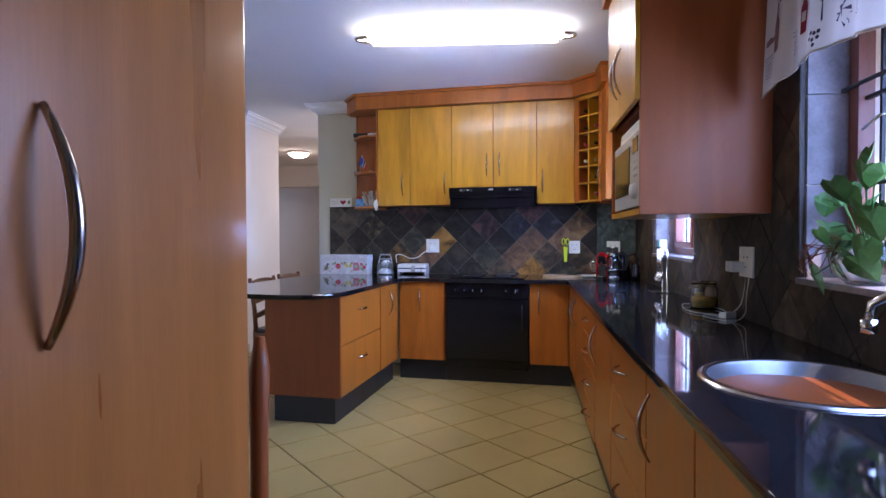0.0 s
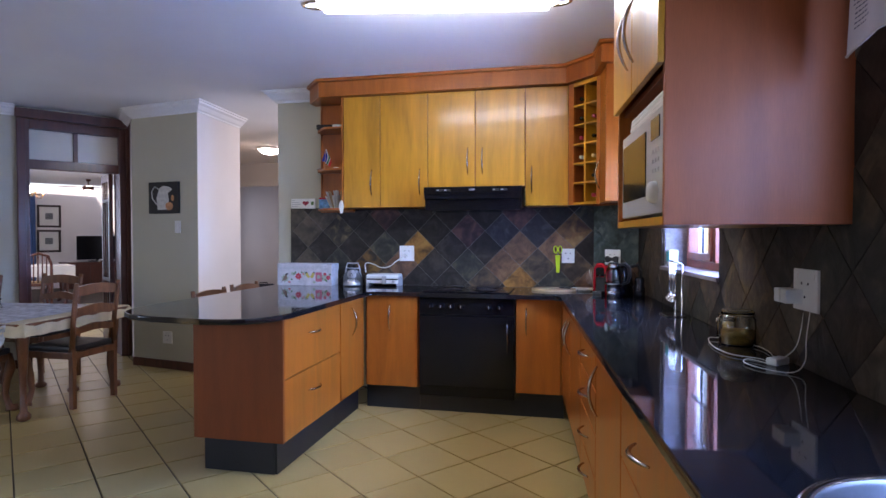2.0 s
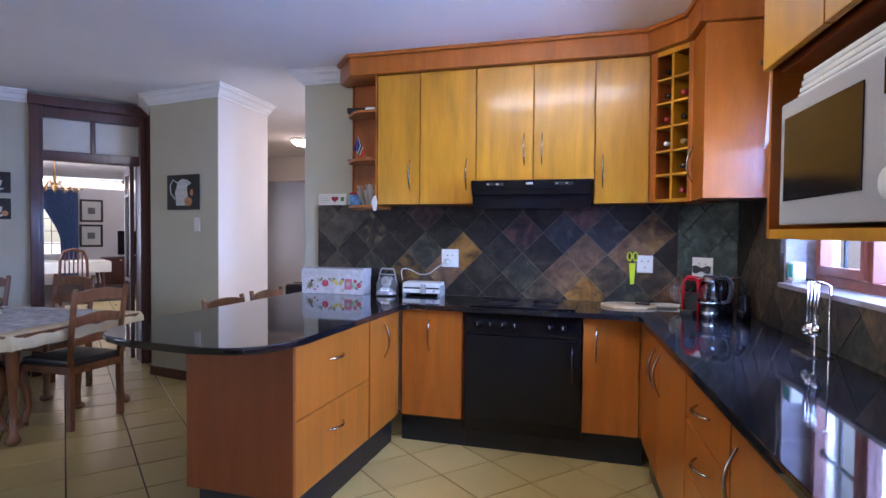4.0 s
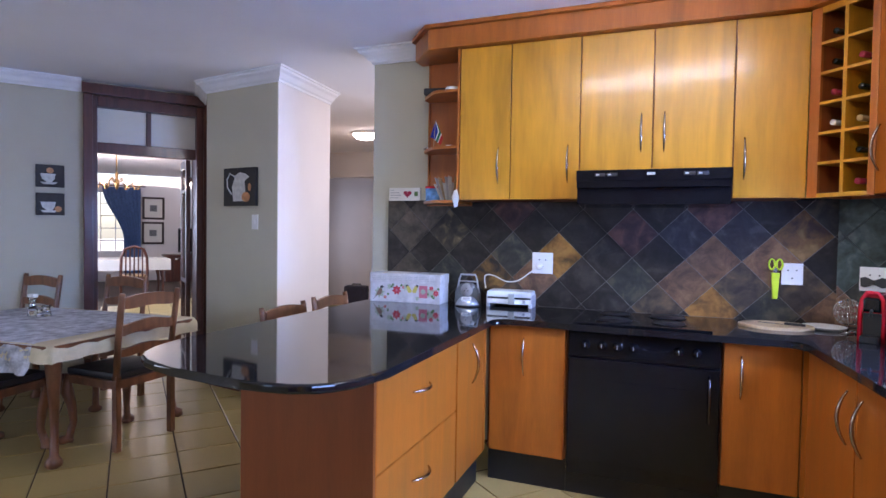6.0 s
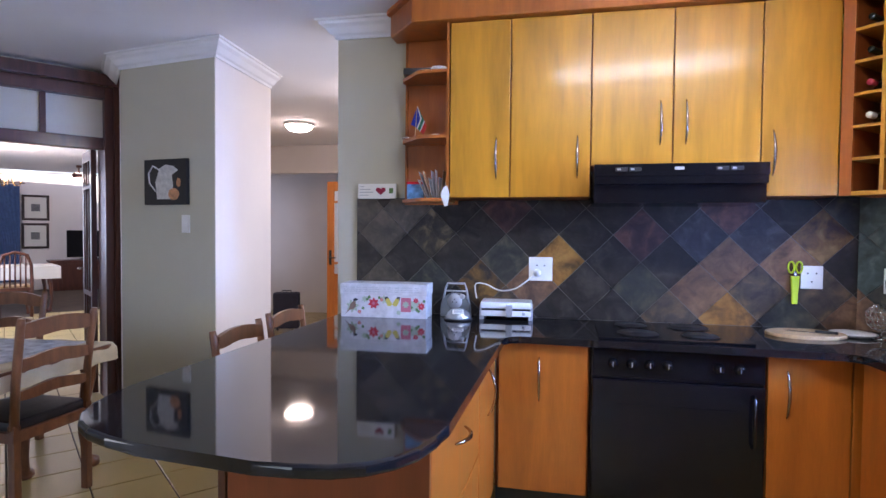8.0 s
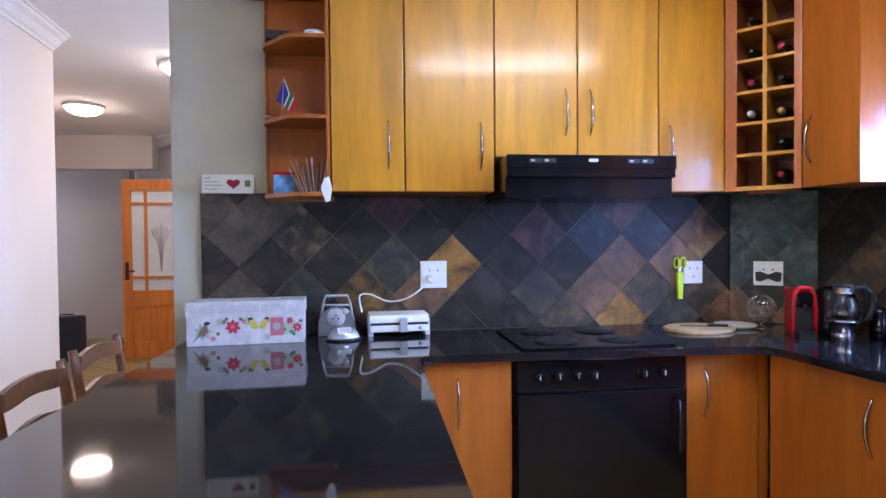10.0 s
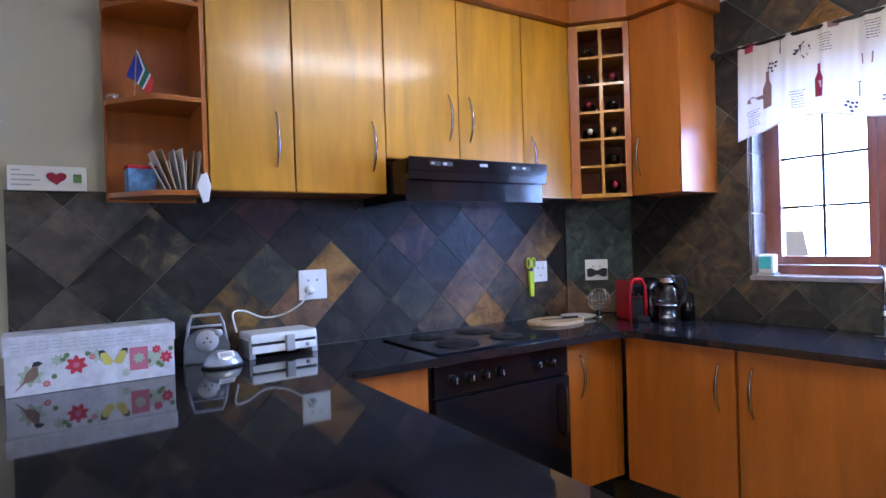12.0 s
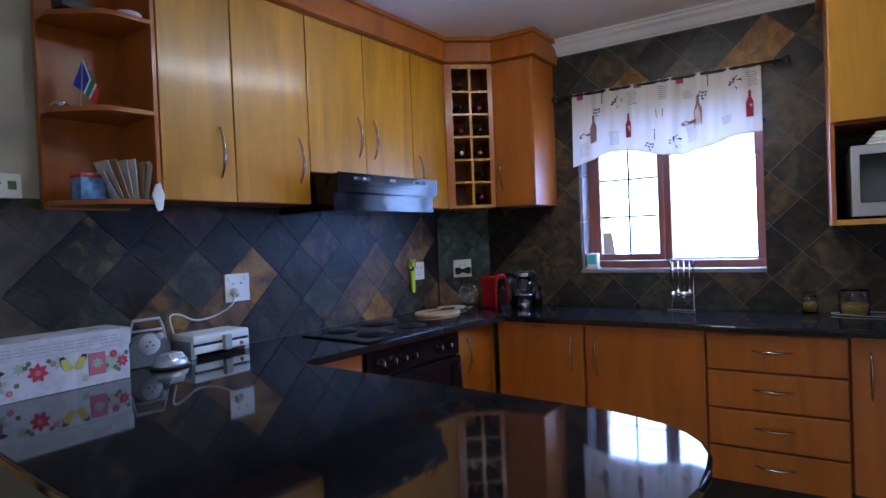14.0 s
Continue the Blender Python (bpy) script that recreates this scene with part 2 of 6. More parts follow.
def tube(bm, pts, r, n=8, closed=False):
    """A round bar along points; r may be a list of radii."""
    pts = [Vector(p) for p in pts]
    rings = []
    up = Vector((0.13, 0.21, 0.97)).normalized()
    for i, p in enumerate(pts):
        a, b = pts[max(i - 1, 0)], pts[min(i + 1, len(pts) - 1)]
        if closed:
            a, b = pts[i - 1], pts[(i + 1) % len(pts)]
        d = (b - a).normalized()
        s = d.cross(up).normalized()
        up = s.cross(d).normalized()
        rr = r[i] if isinstance(r, (list, tuple)) else r
        rings.append([bm.verts.new(p + rr * (math.cos(2 * math.pi * k / n) * s + math.sin(2 * math.pi * k / n) * up)) for k in range(n)])
    for i in range(len(rings) if closed else len(rings) - 1):
        a, b = rings[i], rings[(i + 1) % len(rings)]
        for k in range(n):
            bm.faces.new((a[k], b[k], b[(k + 1) % n], a[(k + 1) % n]))
    if not closed:
        bm.faces.new(rings[0]), bm.faces.new(rings[-1][::-1])
    for f in bm.faces:
        f.smooth = True


def lathe(bm, prof, n=24, c=(0, 0, 0), m=None):
    rings = []
    for r, z in prof:
        if r < 1e-5:
            rings.append([bm.verts.new((c[0], c[1], c[2] + z))])
        else:
            rings.append([bm.verts.new((c[0] + r * math.cos(2 * math.pi * k / n), c[1] + r * math.sin(2 * math.pi * k / n), c[2] + z)) for k in range(n)])
    made = []
    for a, b in zip(rings, rings[1:]):
        for k in range(n):
            j = (k + 1) % n
            q = [a[k % len(a)], a[j % len(a)], b[j % len(b)], b[k % len(b)]]
            q = list(dict.fromkeys(q))
            if len(q) > 2:
                f = bm.faces.new(q)
                f.smooth = True
                made.append(f)
    if m is not None:
        bmesh.ops.transform(bm, matrix=m, verts=[v for ring in rings for v in ring])


def mesh_of(bm, material, smooth=False, auto=True):
    me = bpy.data.meshes.new("mesh")
    bmesh.ops.recalc_face_normals(bm, faces=bm.faces)
    bm.to_mesh(me)
    bm.free()
    for mt in material if isinstance(material, (list, tuple)) else [material]:
        me.materials.append(mt)
    return me


def part(name, bm, material, parent=None, label="", kind="", m=None):
    """One mesh object, under a thing or a part, in its parent's axes."""
    ob = new(name, mesh_of(bm, material))
    if m is not None:
        ob.matrix_basis = m
    ob.parent = parent
    return tagged(ob, label=label, kind=kind)


def thing(name, m, label, category, group=""):
    ob = new(name)
    ob.empty_display_size = 0.1
    ob.matrix_basis = m
    return tagged(ob, label=label, category=category, group=group)


def one(name, bm, material, m, label, category, group=""):
    ob = new(name, mesh_of(bm, material))
    ob.matrix_basis = m
    return tagged(ob, label=label, category=category, group=group)


def struct(name, bm, material, m=None, label=""):
    ob = new(name, mesh_of(bm, material))
    if m is not None:
        ob.matrix_basis = m
    return tagged(ob, label=label, kind="structure")


def B(*boxes, bev=0.0):
    bm = bmesh.new()
    for b in boxes:
        box(bm, *b, bev=bev)
    return bm


# ---- setting ----
H = 2.60
YB = 7.70
R = pose(0.84, 7.69, 0, 0, 0, 4.8)
CORNER, PICL, DR = (-3.15, 7.86), (-4.005, 8.01), (-4.42, 8.42)
DOORM = pose(DR[0], DR[1], 0, 0, 0, -36 + 180 + 90)


def local_to(ax, ay, bx, by):
    """Axes with x along a wall from a to b, y out of its back, z up."""
    return pose(ax, ay, 0, 0, 0, math.degrees(math.atan2(by - ay, bx - ax)))


WL = (1.2, -0.05, 0.7, 2.2)
LP = (-0.56, 1.81, -0.55, 1.19, 0.5, 0.56)
CU = (0.55, -0.27)
TVP = (-1.08, -2.0, 0.72, 1.32)
FN = (-1.03,)
CHN = (0.47,)
LC = (0.2, -0.2)
TP, TA = 0.35, radians(50)
TU, TV = Vector((math.cos(TA), math.sin(TA))), Vector((math.sin(TA), -math.cos(TA)))
TO = Vector((-0.245, 6.247))

bm = bmesh.new()
prism(bm, [(-16, 0.3), (1.8, 0.3), (1.8, 20), (-16, 20)], -0.12, -0.006)
floor = struct("floor", bm, GROUT, label="cream ceramic tile floor laid diagonally with dark grout")
bm = bmesh.new()
prism(bm, [(-6.6, 0.1), (2.0, 0.1), (2.0, 14.2), (-4.9, 14.2), (-11.5, 15.5), (-16.5, 9.0), (-6.6, 4.5)], H, H + 0.12)
struct("ceiling", bm, CEIL, label="smooth white painted ceiling")
bm = B((-2.22, 0.80, YB, YB + 0.2, 0, H))
struct("wall_back", bm, WALL)

# right wall with two window openings
W1, W2 = (-1.94, -0.905, 1.115, 2.02), (-4.75, -3.19, 1.10, 2.05)
wr = B((0.0, 0.24, W1[1], 0.35, 0, H), (0, 0.24, W1[0], W1[1], 0, W1[2]), (0, 0.24, W1[0], W1[1], W1[3], H), (0, 0.24, W2[1], W1[0], 0, H),
       (0, 0.24, W2[0], W2[1], 0, W2[2]), (0, 0.24, W2[0], W2[1], W2[3], H), (0, 0.24, -7.6, W2[0], 0, H))
struct("wall_right", wr, WALL_WHITE, R)
struct("wall_south", B((-7, -5.6, 0.3, 0.5, 0, H), (-5.6, -3.0, 0.3, 0.5, 0, 0.5), (-5.6, -3.0, 0.3, 0.5, 2.1, H), (-3.0, 2.2, 0.3, 0.5, 0, H)), WALL)
struct("wall_west", B((-6.5, -6.3, 0.5, 1.8, 0, H), (-6.5, -6.3, 1.8, 4.4, 0, 0.6), (-6.5, -6.3, 1.8, 4.4, 2.1, H), (-6.5, -6.3, 4.4, 6.2, 0, H)), WALL)
bm = bmesh.new()
prism(bm, [CORNER, PICL, (-4.40, 8.43), (-4.52, 8.75), (-3.22, 8.70)], 0, H)
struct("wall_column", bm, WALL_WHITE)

# dining-room wall with the tall door opening, in its own axes: x to the left along the wall, y into the next room
DM = Matrix(((-0.588, -0.809, 0, DR[0]), (-0.809, 0.588, 0, DR[1]), (0, 0, 1, 0), (0, 0, 0, 1)))
DW = (0.02, 1.02, 2.50)
bm = B((-0.02, 0.02, 0, 0.2, 0, H), (0.92, 3.6, 0, 0.2, 0, H), (0.02, 0.92, 0, 0.2, 2.50, H))
struct("wall_dining", bm, WALL, DM)
# far room
# hall
struct("wall_hall", B((0, 6.2, -0.2, 0, 0, H)), WALL_WHITE, local_to(-4.66, 13.98, -1.06, 9.18))
struct("wall_hall", B((-9, -4.6, 13.3, 13.5, 0, H)), WALL_WHITE)
struct("wall_hall", B((-1.5, -1.3, YB + 0.2, 9.4, 0, 0.9), (-1.5, -1.3, YB + 0.2, 9.4, 2.1, H), (-1.5, -1.3, 9.22, 9.4, 0.9, 2.1), (-1.5, -1.3, YB + 0.2, 8.05, 0.9, 2.1)), WALL_WHITE)
struct("beam", B((-6.5, -3.9, 12.2, 12.4, 2.2, H)), WALL_WHITE)


def crown(name, pts):
    """A stepped white cornice along points, the room on the right-hand side of the way."""
    prof = [(0, 0), (0, -0.10), (0.012, -0.10), (0.018, -0.085), (0.035, -0.075), (0.06, -0.045), (0.085, -0.03), (0.09, -0.015), (0.105, -0.012), (0.105, 0)]
    bm = bmesh.new()
    P = [Vector(p) for p in pts]
    rings = []
    for i, p in enumerate(P):
        ds = []
        if i:
            ds.append((p - P[i - 1]).normalized())
        if i < len(P) - 1:
            ds.append((P[i + 1] - p).normalized())
        ns = [Vector((d.y, -d.x)) for d in ds]
        n = ns[0] if len(ns) == 1 else (ns[0] + ns[1]) / (1 + ns[0].dot(ns[1]))
        rings.append([bm.verts.new((p.x + n.x * a, p.y + n.y * a, H - 0.002 + b)) for a, b in prof])
    for a, b in zip(rings, rings[1:]):
        for k in range(len(prof)):
            bm.faces.new((a[k], a[(k + 1) % len(prof)], b[(k + 1) % len(prof)], b[k]))
    bm.faces.new(rings[0]), bm.faces.new(rings[-1])
    return struct(name, bm, CROWN, label="white moulded plaster cornice")


def rw(x, y):
    p = R @ Vector((x, y, 0))
    return (p.x, p.y)


dl = DM @ Vector((1.0, 0, 0))
dl2 = DM @ Vector((3.6, 0, 0))
crown("cornice", [(dl2.x, dl2.y), (dl.x, dl.y)])
crown("cornice", [(-4.40, 8.40), PICL, CORNER, (-3.22, 8.69)])
crown("cornice", [(-2.22, 7.9), (-2.22, YB), (-1.84, YB)])
crown("cornice", [rw(0, -0.72), rw(0, -2.22)])
crown("cornice", [rw(0, -3.04), rw(0, -7.0)])
crown("cornice", [(-4.75, 13.6), (-1.35, 9.07)])

# ---- kitchen units ----
def bow(parent, x, y, z, length, out, axis="z", mname="handle"):
    """A bowed chrome handle centred at a point; out: unit vector away from the door."""
    bm = bmesh.new()
    o = Vector(out)
    a = Vector((0, 0, 1)) if axis == "z" else Vector((-o.y, o.x, 0))
    pts, rad = [], []
    for i in range(13):
        s = -1 + i / 6
        pts.append(Vector((x, y, z)) + a * (s * length / 2) + o * (0.004 + 0.032 * (1 - s * s)))
        rad.append(0.0035 + 0.0035 * (1 - s * s))
    tube(bm, pts, rad, 8)
    return part(mname, bm, HANDLE, parent, "slim bowed chrome handle")


def front(name, parent, x0, x1, z0, z1, y, material=WOOD_BASE, th=0.02):
    """A flat door or drawer front in a unit that faces -y."""
    return part(name, B((x0, x1, y, y + th, z0, z1), bev=0.004), material, parent)


KL = "orange varnished base cabinet with bowed chrome handle"


def base_unit(x0, x1, m, doors, label, depth=0.56, panel=WOOD_BASE, lift=0.01):
    """A base cabinet facing -y in its own axes, its front at y 0."""
    u = thing("base_cabinet", m, label, "cabinet", "kitchen base cabinets")
    part("body", B((x0, x1, 0.022, depth, 0.178, 0.863)), WOOD_PANEL, u)
    part("plinth", B((x0, x1, 0.047, 0.06, 0.0, 0.176)), BLACKP, u)
    for kind, a, b, c, d, hx in doors:
        f = front(kind, u, a + 0.003, b - 0.003, c, d, 0.0)
        if kind == "door":
            bow(f, hx, 0, 0.70, 0.2, (0, -1, 0))
        elif kind == "drawer":
            bow(f, hx, 0, (c + d) / 2 + lift, 0.16, (0, -1, 0), "x")
    return u


F = pose(0, 7.11, 0)
base_unit(-1.19, -0.768, F, [("door", -1.178, -0.772, 0.18, 0.862, -0.99)], KL + " beside the oven")
base_unit(-0.045, 0.30, F, [("door", -0.042, 0.278, 0.18, 0.862, 0.033), ("filler", 0.278, 0.326, 0.18, 0.862, 0)], KL + " in the corner")

# peninsula, facing +x
PM = pose(-1.19, 5.84, 0, 0, 0, 90)
u = base_unit(0.0, 0.79, PM, [("drawer", 0.0, 0.785, 0.527, 0.862, 0.37), ("drawer", 0.0, 0.785, 0.18, 0.521, 0.37)],
              "wooden base cabinet with two wide drawers under the peninsula worktop", depth=0.547, lift=0.045)
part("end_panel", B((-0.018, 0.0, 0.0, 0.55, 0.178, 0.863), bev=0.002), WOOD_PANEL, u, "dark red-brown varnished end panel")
part("plinth", B((-0.006, 0.006, 0.06, 0.49, 0, 0.176)), BLACKP, u)
base_unit(0.79, 1.25, PM, [("door", 0.795, 1.21, 0.18, 0.862, 1.0), ("filler", 1.21, 1.25, 0.18, 0.862, 0)], KL + " beside drawers", depth=0.547)

# right run, facing the room
RM = R @ pose(-0.60, 0, 0, 0, 0, -90)
base_unit(0.575, 1.10, RM, [("door", 0.58, 1.097, 0.18, 0.862, 1.03)], KL + " below the window", depth=0.55)
base_unit(1.10, 1.702, RM, [("door", 1.103, 1.70, 0.18, 0.862, 1.165)], KL + " below the window", depth=0.55)
base_unit(1.702, 2.27, RM, [("drawer", 1.705, 2.267, a, b, 1.98) for a, b in ((0.684, 0.855), (0.503, 0.674), (0.322, 0.493), (0.15, 0.312))],
          "reddish wooden base cabinet with four drawers", depth=0.55)
base_unit(2.27, 2.84, RM, [("door", 2.273, 2.837, 0.18, 0.862, 2.345)], KL + " between two drawer stacks", depth=0.55)
base_unit(2.84, 3.55, RM, [("drawer", 2.843, 3.547, a, b, 3.16) for a, b in ((0.64, 0.862), (0.413, 0.633), (0.18, 0.406))],
          "orange wooden base cabinet with three deep drawers", depth=0.55)
base_unit(3.55, 4.05, RM, [("door", 3.553, 4.047, 0.18, 0.862, 3.62)], KL + " below the sink", depth=0.55)
base_unit(4.05, 4.55, RM, [("door", 4.053, 4.547, 0.18, 0.862, 4.43)], KL + " below the sink", depth=0.55)
base_unit(4.55, 5.4, RM, [("door", 4.555, 5.395, 0.18, 0.862, 5.2)], KL + " past the sink", depth=0.55)

# worktop


def rounded(pts, radii, n=7):
    out = []
    k = len(pts)
    for i, (p, r) in enumerate(zip(pts, radii)):
        p = Vector(p)
        if not r:
            out.append((p.x, p.y))
            continue
        a, b = (Vector(pts[i - 1]) - p).normalized(), (Vector(pts[(i + 1) % k]) - p).normalized()
        for j in range(n + 1):
            s = j / n
            q = p + a * r * (1 - s) ** 2 + b * r * s ** 2
            out.append((q.x, q.y))
    return out


ce = [rw(-0.625, -0.60), rw(-0.625, -5.4), rw(-0.002, -5.4), rw(-0.002, -0.01)]
top = rounded([(-2.14, 7.685), (-2.16, 5.60), (-1.15, 5.50), (-1.142, 7.085), ce[0], ce[1], ce[2], ce[3]], [0, 0.36, 0.35, 0.06, 0.05, 0, 0, 0])
bm = bmesh.new()
prism(bm, top, 0.865, 0.896, bev=0.010, seg=3)
worktop = one("worktop", bm, GRANITE, pose(0, 0, 0), "polished black granite worktop with rounded nose on wooden base cabinets", "worktop")

# oven
ov = thing("oven", pose(-0.405, 7.11, 0), "black built-in oven with six round knobs under the hob", "oven")
part("body", B((-0.355, 0.355, 0.01, 0.55, 0.12, 0.862), bev=0.003), BLACKM, ov)
part("plinth", B((-0.362, 0.36, 0.047, 0.06, 0.0, 0.12)), BLACKP, ov)
part("control_panel", B((-0.35, 0.352, -0.012, 0.01, 0.735, 0.858), bev=0.004), BLACKGLOSS, ov)
part("kick_panel", B((-0.35, 0.352, 0.0, 0.012, 0.125, 0.2), bev=0.003), BLACKGLOSS, ov)
od = part("door", B((-0.35, 0.352, -0.022, 0.01, 0.205, 0.725), bev=0.006), BLACKGLOSS, ov)
part("window", B((-0.25, 0.25, -0.0245, -0.02, 0.30, 0.62), bev=0.001), BLACKGLOSS, od)
bm = bmesh.new()
tube(bm, [(0.305, -0.022, 0.47), (0.305, -0.05, 0.48), (0.305, -0.055, 0.58), (0.305, -0.05, 0.68), (0.305, -0.022, 0.69)], 0.007)
part("handle", bm, DARKMETAL, od, "upright dark metal handle")
for x in (-0.265, -0.185, -0.11, -0.035, 0.17, 0.25):
    bm = bmesh.new()
    lathe(bm, [(0.0, 0.026), (0.014, 0.026), (0.017, 0.022), (0.019, 0.004), (0.024, 0.0)], 20, m=pose(x, -0.012, 0.795, 90))
    box(bm, x - 0.003, x + 0.003, -0.042, -0.034, 0.782, 0.808, bev=0.001)
    part("knob", bm, BLACKGLOSS, ov, "round black knob")
    bm = bmesh.new()
    box(bm, x - 0.0015, x + 0.0015, -0.044, -0.041, 0.787, 0.807)
    part("mark", bm, GREYP, ov)
# hob
hb = thing("hob", pose(-0.42, 7.34, 0.897), "black four-plate electric hob set in the granite worktop", "hob")
part("plate_frame", B((-0.31, 0.33, -0.235, 0.24, 0, 0.008), bev=0.003), BLACKGLOSS, hb)
for x, y, r in ((-0.13, -0.10, 0.09), (0.14, -0.10, 0.075), (-0.14, 0.13, 0.075), (0.13, 0.13, 0.09)):
    bm = bmesh.new()
    lathe(bm, [(0, 0.017), (r * 0.25, 0.017), (r * 0.27, 0.015), (r - 0.006, 0.016), (r, 0.012), (r + 0.006, 0.008)], 32, c=(x, y, 0))
    part("burner", bm, BLACKM, hb)
    bm = bmesh.new()
    lathe(bm, [(r + 0.002, 0.008), (r + 0.004, 0.013), (r + 0.009, 0.011), (r + 0.011, 0.008)], 32, c=(x, y, 0))
    part("ring", bm, BLACKGLOSS, hb)

# hood
hd = thing("cooker_hood", pose(-0.385, 7.24, 1.51), "black slim cooker hood under the wall cabinets", "cooker hood")
bm = bmesh.new()
prism(bm, [(0.0, 0.085), (0.0, 0.17), (0.45, 0.17), (0.45, 0.0), (0.03, 0.0), (0.03, 0.082)], -0.37, 0.37)
bmesh.ops.transform(bm, matrix=Matrix(((0, 0, 1, 0), (1, 0, 0, 0), (0, 1, 0, 0), (0, 0, 0, 1))), verts=bm.verts)
part("body", bm, BLACKGLOSS, hd)
part("trim", B((-0.372, 0.372, -0.006, 0.0, 0.12, 0.176), bev=0.002), BLACKGLOSS, hd)
for x in (-0.25, -0.19, 0.18, 0.24):
    part("switch_panel", B((x - 0.027, x + 0.027, -0.008, -0.005, 0.142, 0.16), bev=0.001), BLACKM, hd)
    part("switch", B((x - 0.02, x - 0.004, -0.011, -0.008, 0.147, 0.155), bev=0.001), GREYP, hd)
part("nameplate", B((-0.02, 0.02, -0.009, -0.005, 0.147, 0.16)), GREYP, hd)


# wall cabinets
def wall_unit(x0, x1, z0, hx, name="wall_cabinet", z1=2.45):
    u = thing(name, pose(0, 7.41, 0), "golden varnished wall cabinet with bowed chrome handle above the slate splashback", "cabinet", "kitchen wall cabinets")
    part("body", B((x0, x1, 0.022, 0.28, z0, z1)), WOOD_PANEL, u)
    d = part("door", B((x0 + 0.003, x1 - 0.003, 0.0, 0.02, z0 + 0.002, z1 - 0.004), bev=0.004), WOOD, u)
    bow(d, hx, 0, z0 + 0.2, 0.21, (0, -1, 0))
    return u


wall_unit(-1.48, -1.165, 1.545, -1.235)
wall_unit(-1.165, -0.768, 1.545, -0.832)
wall_unit(-0.768, -0.387, 1.70, -0.445)
wall_unit(-0.387, 0.0, 1.70, -0.33)
wall_unit(0.0, 0.325, 1.545, 0.05)

# open end shelf
sh = thing("corner_shelf", pose(0, 7.41, 0), "open wooden end shelf of three boards beside the wall cabinets", "shelf")
part("back", B((-1.782, -1.483, 0.26, 0.278, 1.52, 2.45)), WOOD_BASE, sh)
part("side", B((-1.498, -1.483, 0.0, 0.26, 1.545, 2.45)), WOOD_BASE, sh)
part("rail", B((-1.79, -1.7822, 0.245, 0.278, 1.52, 2.45)), WOOD_BASE, sh)
for z in (1.545, 1.875, 2.215):
    bm = bmesh.new()
    prism(bm, rounded([(-1.4985, 0.2595), (-1.785, 0.2595), (-1.79, 0.17), (-1.65, 0.0), (-1.4985, 0.0)], [0, 0, 0.03, 0.04, 0]), z - 0.018, z, bev=0.003)
    part("board", bm, WOOD_BASE, sh)

# corner: wine rack and tall narrow cabinet
A1, A2, A3 = Vector((0.325, 7.41)), Vector((0.538, 7.19)), Vector((0.563, 6.92))
rk = thing("wine_rack", local_to(A1.x, A1.y, A2.x, A2.y), "wooden twelve-bottle wine rack across the corner, part filled", "wine rack")
rw_len = (A2 - A1).length
part("stile", B((0.0, 0.05, 0, 0.02, 1.545, 2.45), bev=0.003), WOOD_BASE, rk)
part("stile", B((rw_len - 0.03, rw_len, 0, 0.02, 1.545, 2.45), bev=0.003), WOOD_BASE, rk)
part("rail", B((0.05, rw_len - 0.03, 0, 0.02, 1.545, 1.565), bev=0.002), WOOD, rk)
part("rail", B((0.05, rw_len - 0.03, 0, 0.02, 2.42, 2.45), bev=0.002), WOOD, rk)
xm = 0.05 + (rw_len - 0.08) / 2
part("divider", B((xm - 0.008, xm + 0.008, 0.001, 0.26, 1.565, 2.42)), WOOD, rk)
part("back", B((0.02, rw_len - 0.02, 0.262, 0.27, 1.5455, 2.45)), WOOD_PANEL, rk)
part("cheek", B((0.034, 0.049, 0.02, 0.26, 1.5455, 2.45)), WOOD_PANEL, rk)
part("cheek", B((rw_len - 0.029, rw_len - 0.014, 0.02, 0.26, 1.5455, 2.45)), WOOD_PANEL, rk)
CELL = (2.42 - 1.565) / 6
for i in range(1, 6):
    part("shelf", B((0.05, rw_len - 0.03, 0.0, 0.255, 1.565 + CELL * i - 0.007, 1.565 + CELL * i + 0.007)), WOOD, rk)
cc = thing("wall_cabinet", local_to(A2.x, A2.y, A3.x, A3.y), "narrow golden wall cabinet with bowed handle between wine rack and window", "cabinet", "kitchen wall cabinets")
cl = (A3 - A2).length
cd = part("door", B((0.003, cl - 0.01, 0.0, 0.02, 1.547, 2.446), bev=0.004), WOOD_BASE, cc)
bow(cd, 0.05, 0, 1.745, 0.2, (0, -1, 0))
inv = cc.matrix_basis.inverted()
w0, w1 = inv @ Vector((*rw(-0.002, -0.755), 0)), inv @ Vector((*rw(-0.002, -0.40), 0))
bm = bmesh.new()
prism(bm, [(cl, 0.0), (w0.x, w0.y), (w1.x, w1.y), (0.02, 0.26), (0.0, 0.021), (cl - 0.008, 0.021), (cl - 0.008, 0.0)], 1.546, 2.45)
part("body", bm, WOOD_BASE, cc)

# cornice board on the cabinets
cb = thing("cabinet_cornice", pose(0, 0, 0), "orange wooden cornice board on top of the wall cabinets", "cornice")
tl = rounded([(-1.86, 7.698), (-1.86, 7.59), (-1.68, 7.375), (A1.x - 0.02, 7.375), (A2.x - 0.035, A2.y - 0.02), (A3.x - 0.035, A3.y - 0.035), rw(-0.002, -0.79), rw(-0.002, -0.01)], [0, 0, 0, 0, 0, 0, 0, 0])
bm = bmesh.new()
prism(bm, tl, 2.452, 2.575, bev=0.008)
part("fascia", bm, WOOD_BASE, cb)
tl2 = [(x * 1.0 - (0.018 if i < 5 else 0.012), y - (0.018 if 1 <= i else 0)) for i, (x, y) in enumerate(tl)]
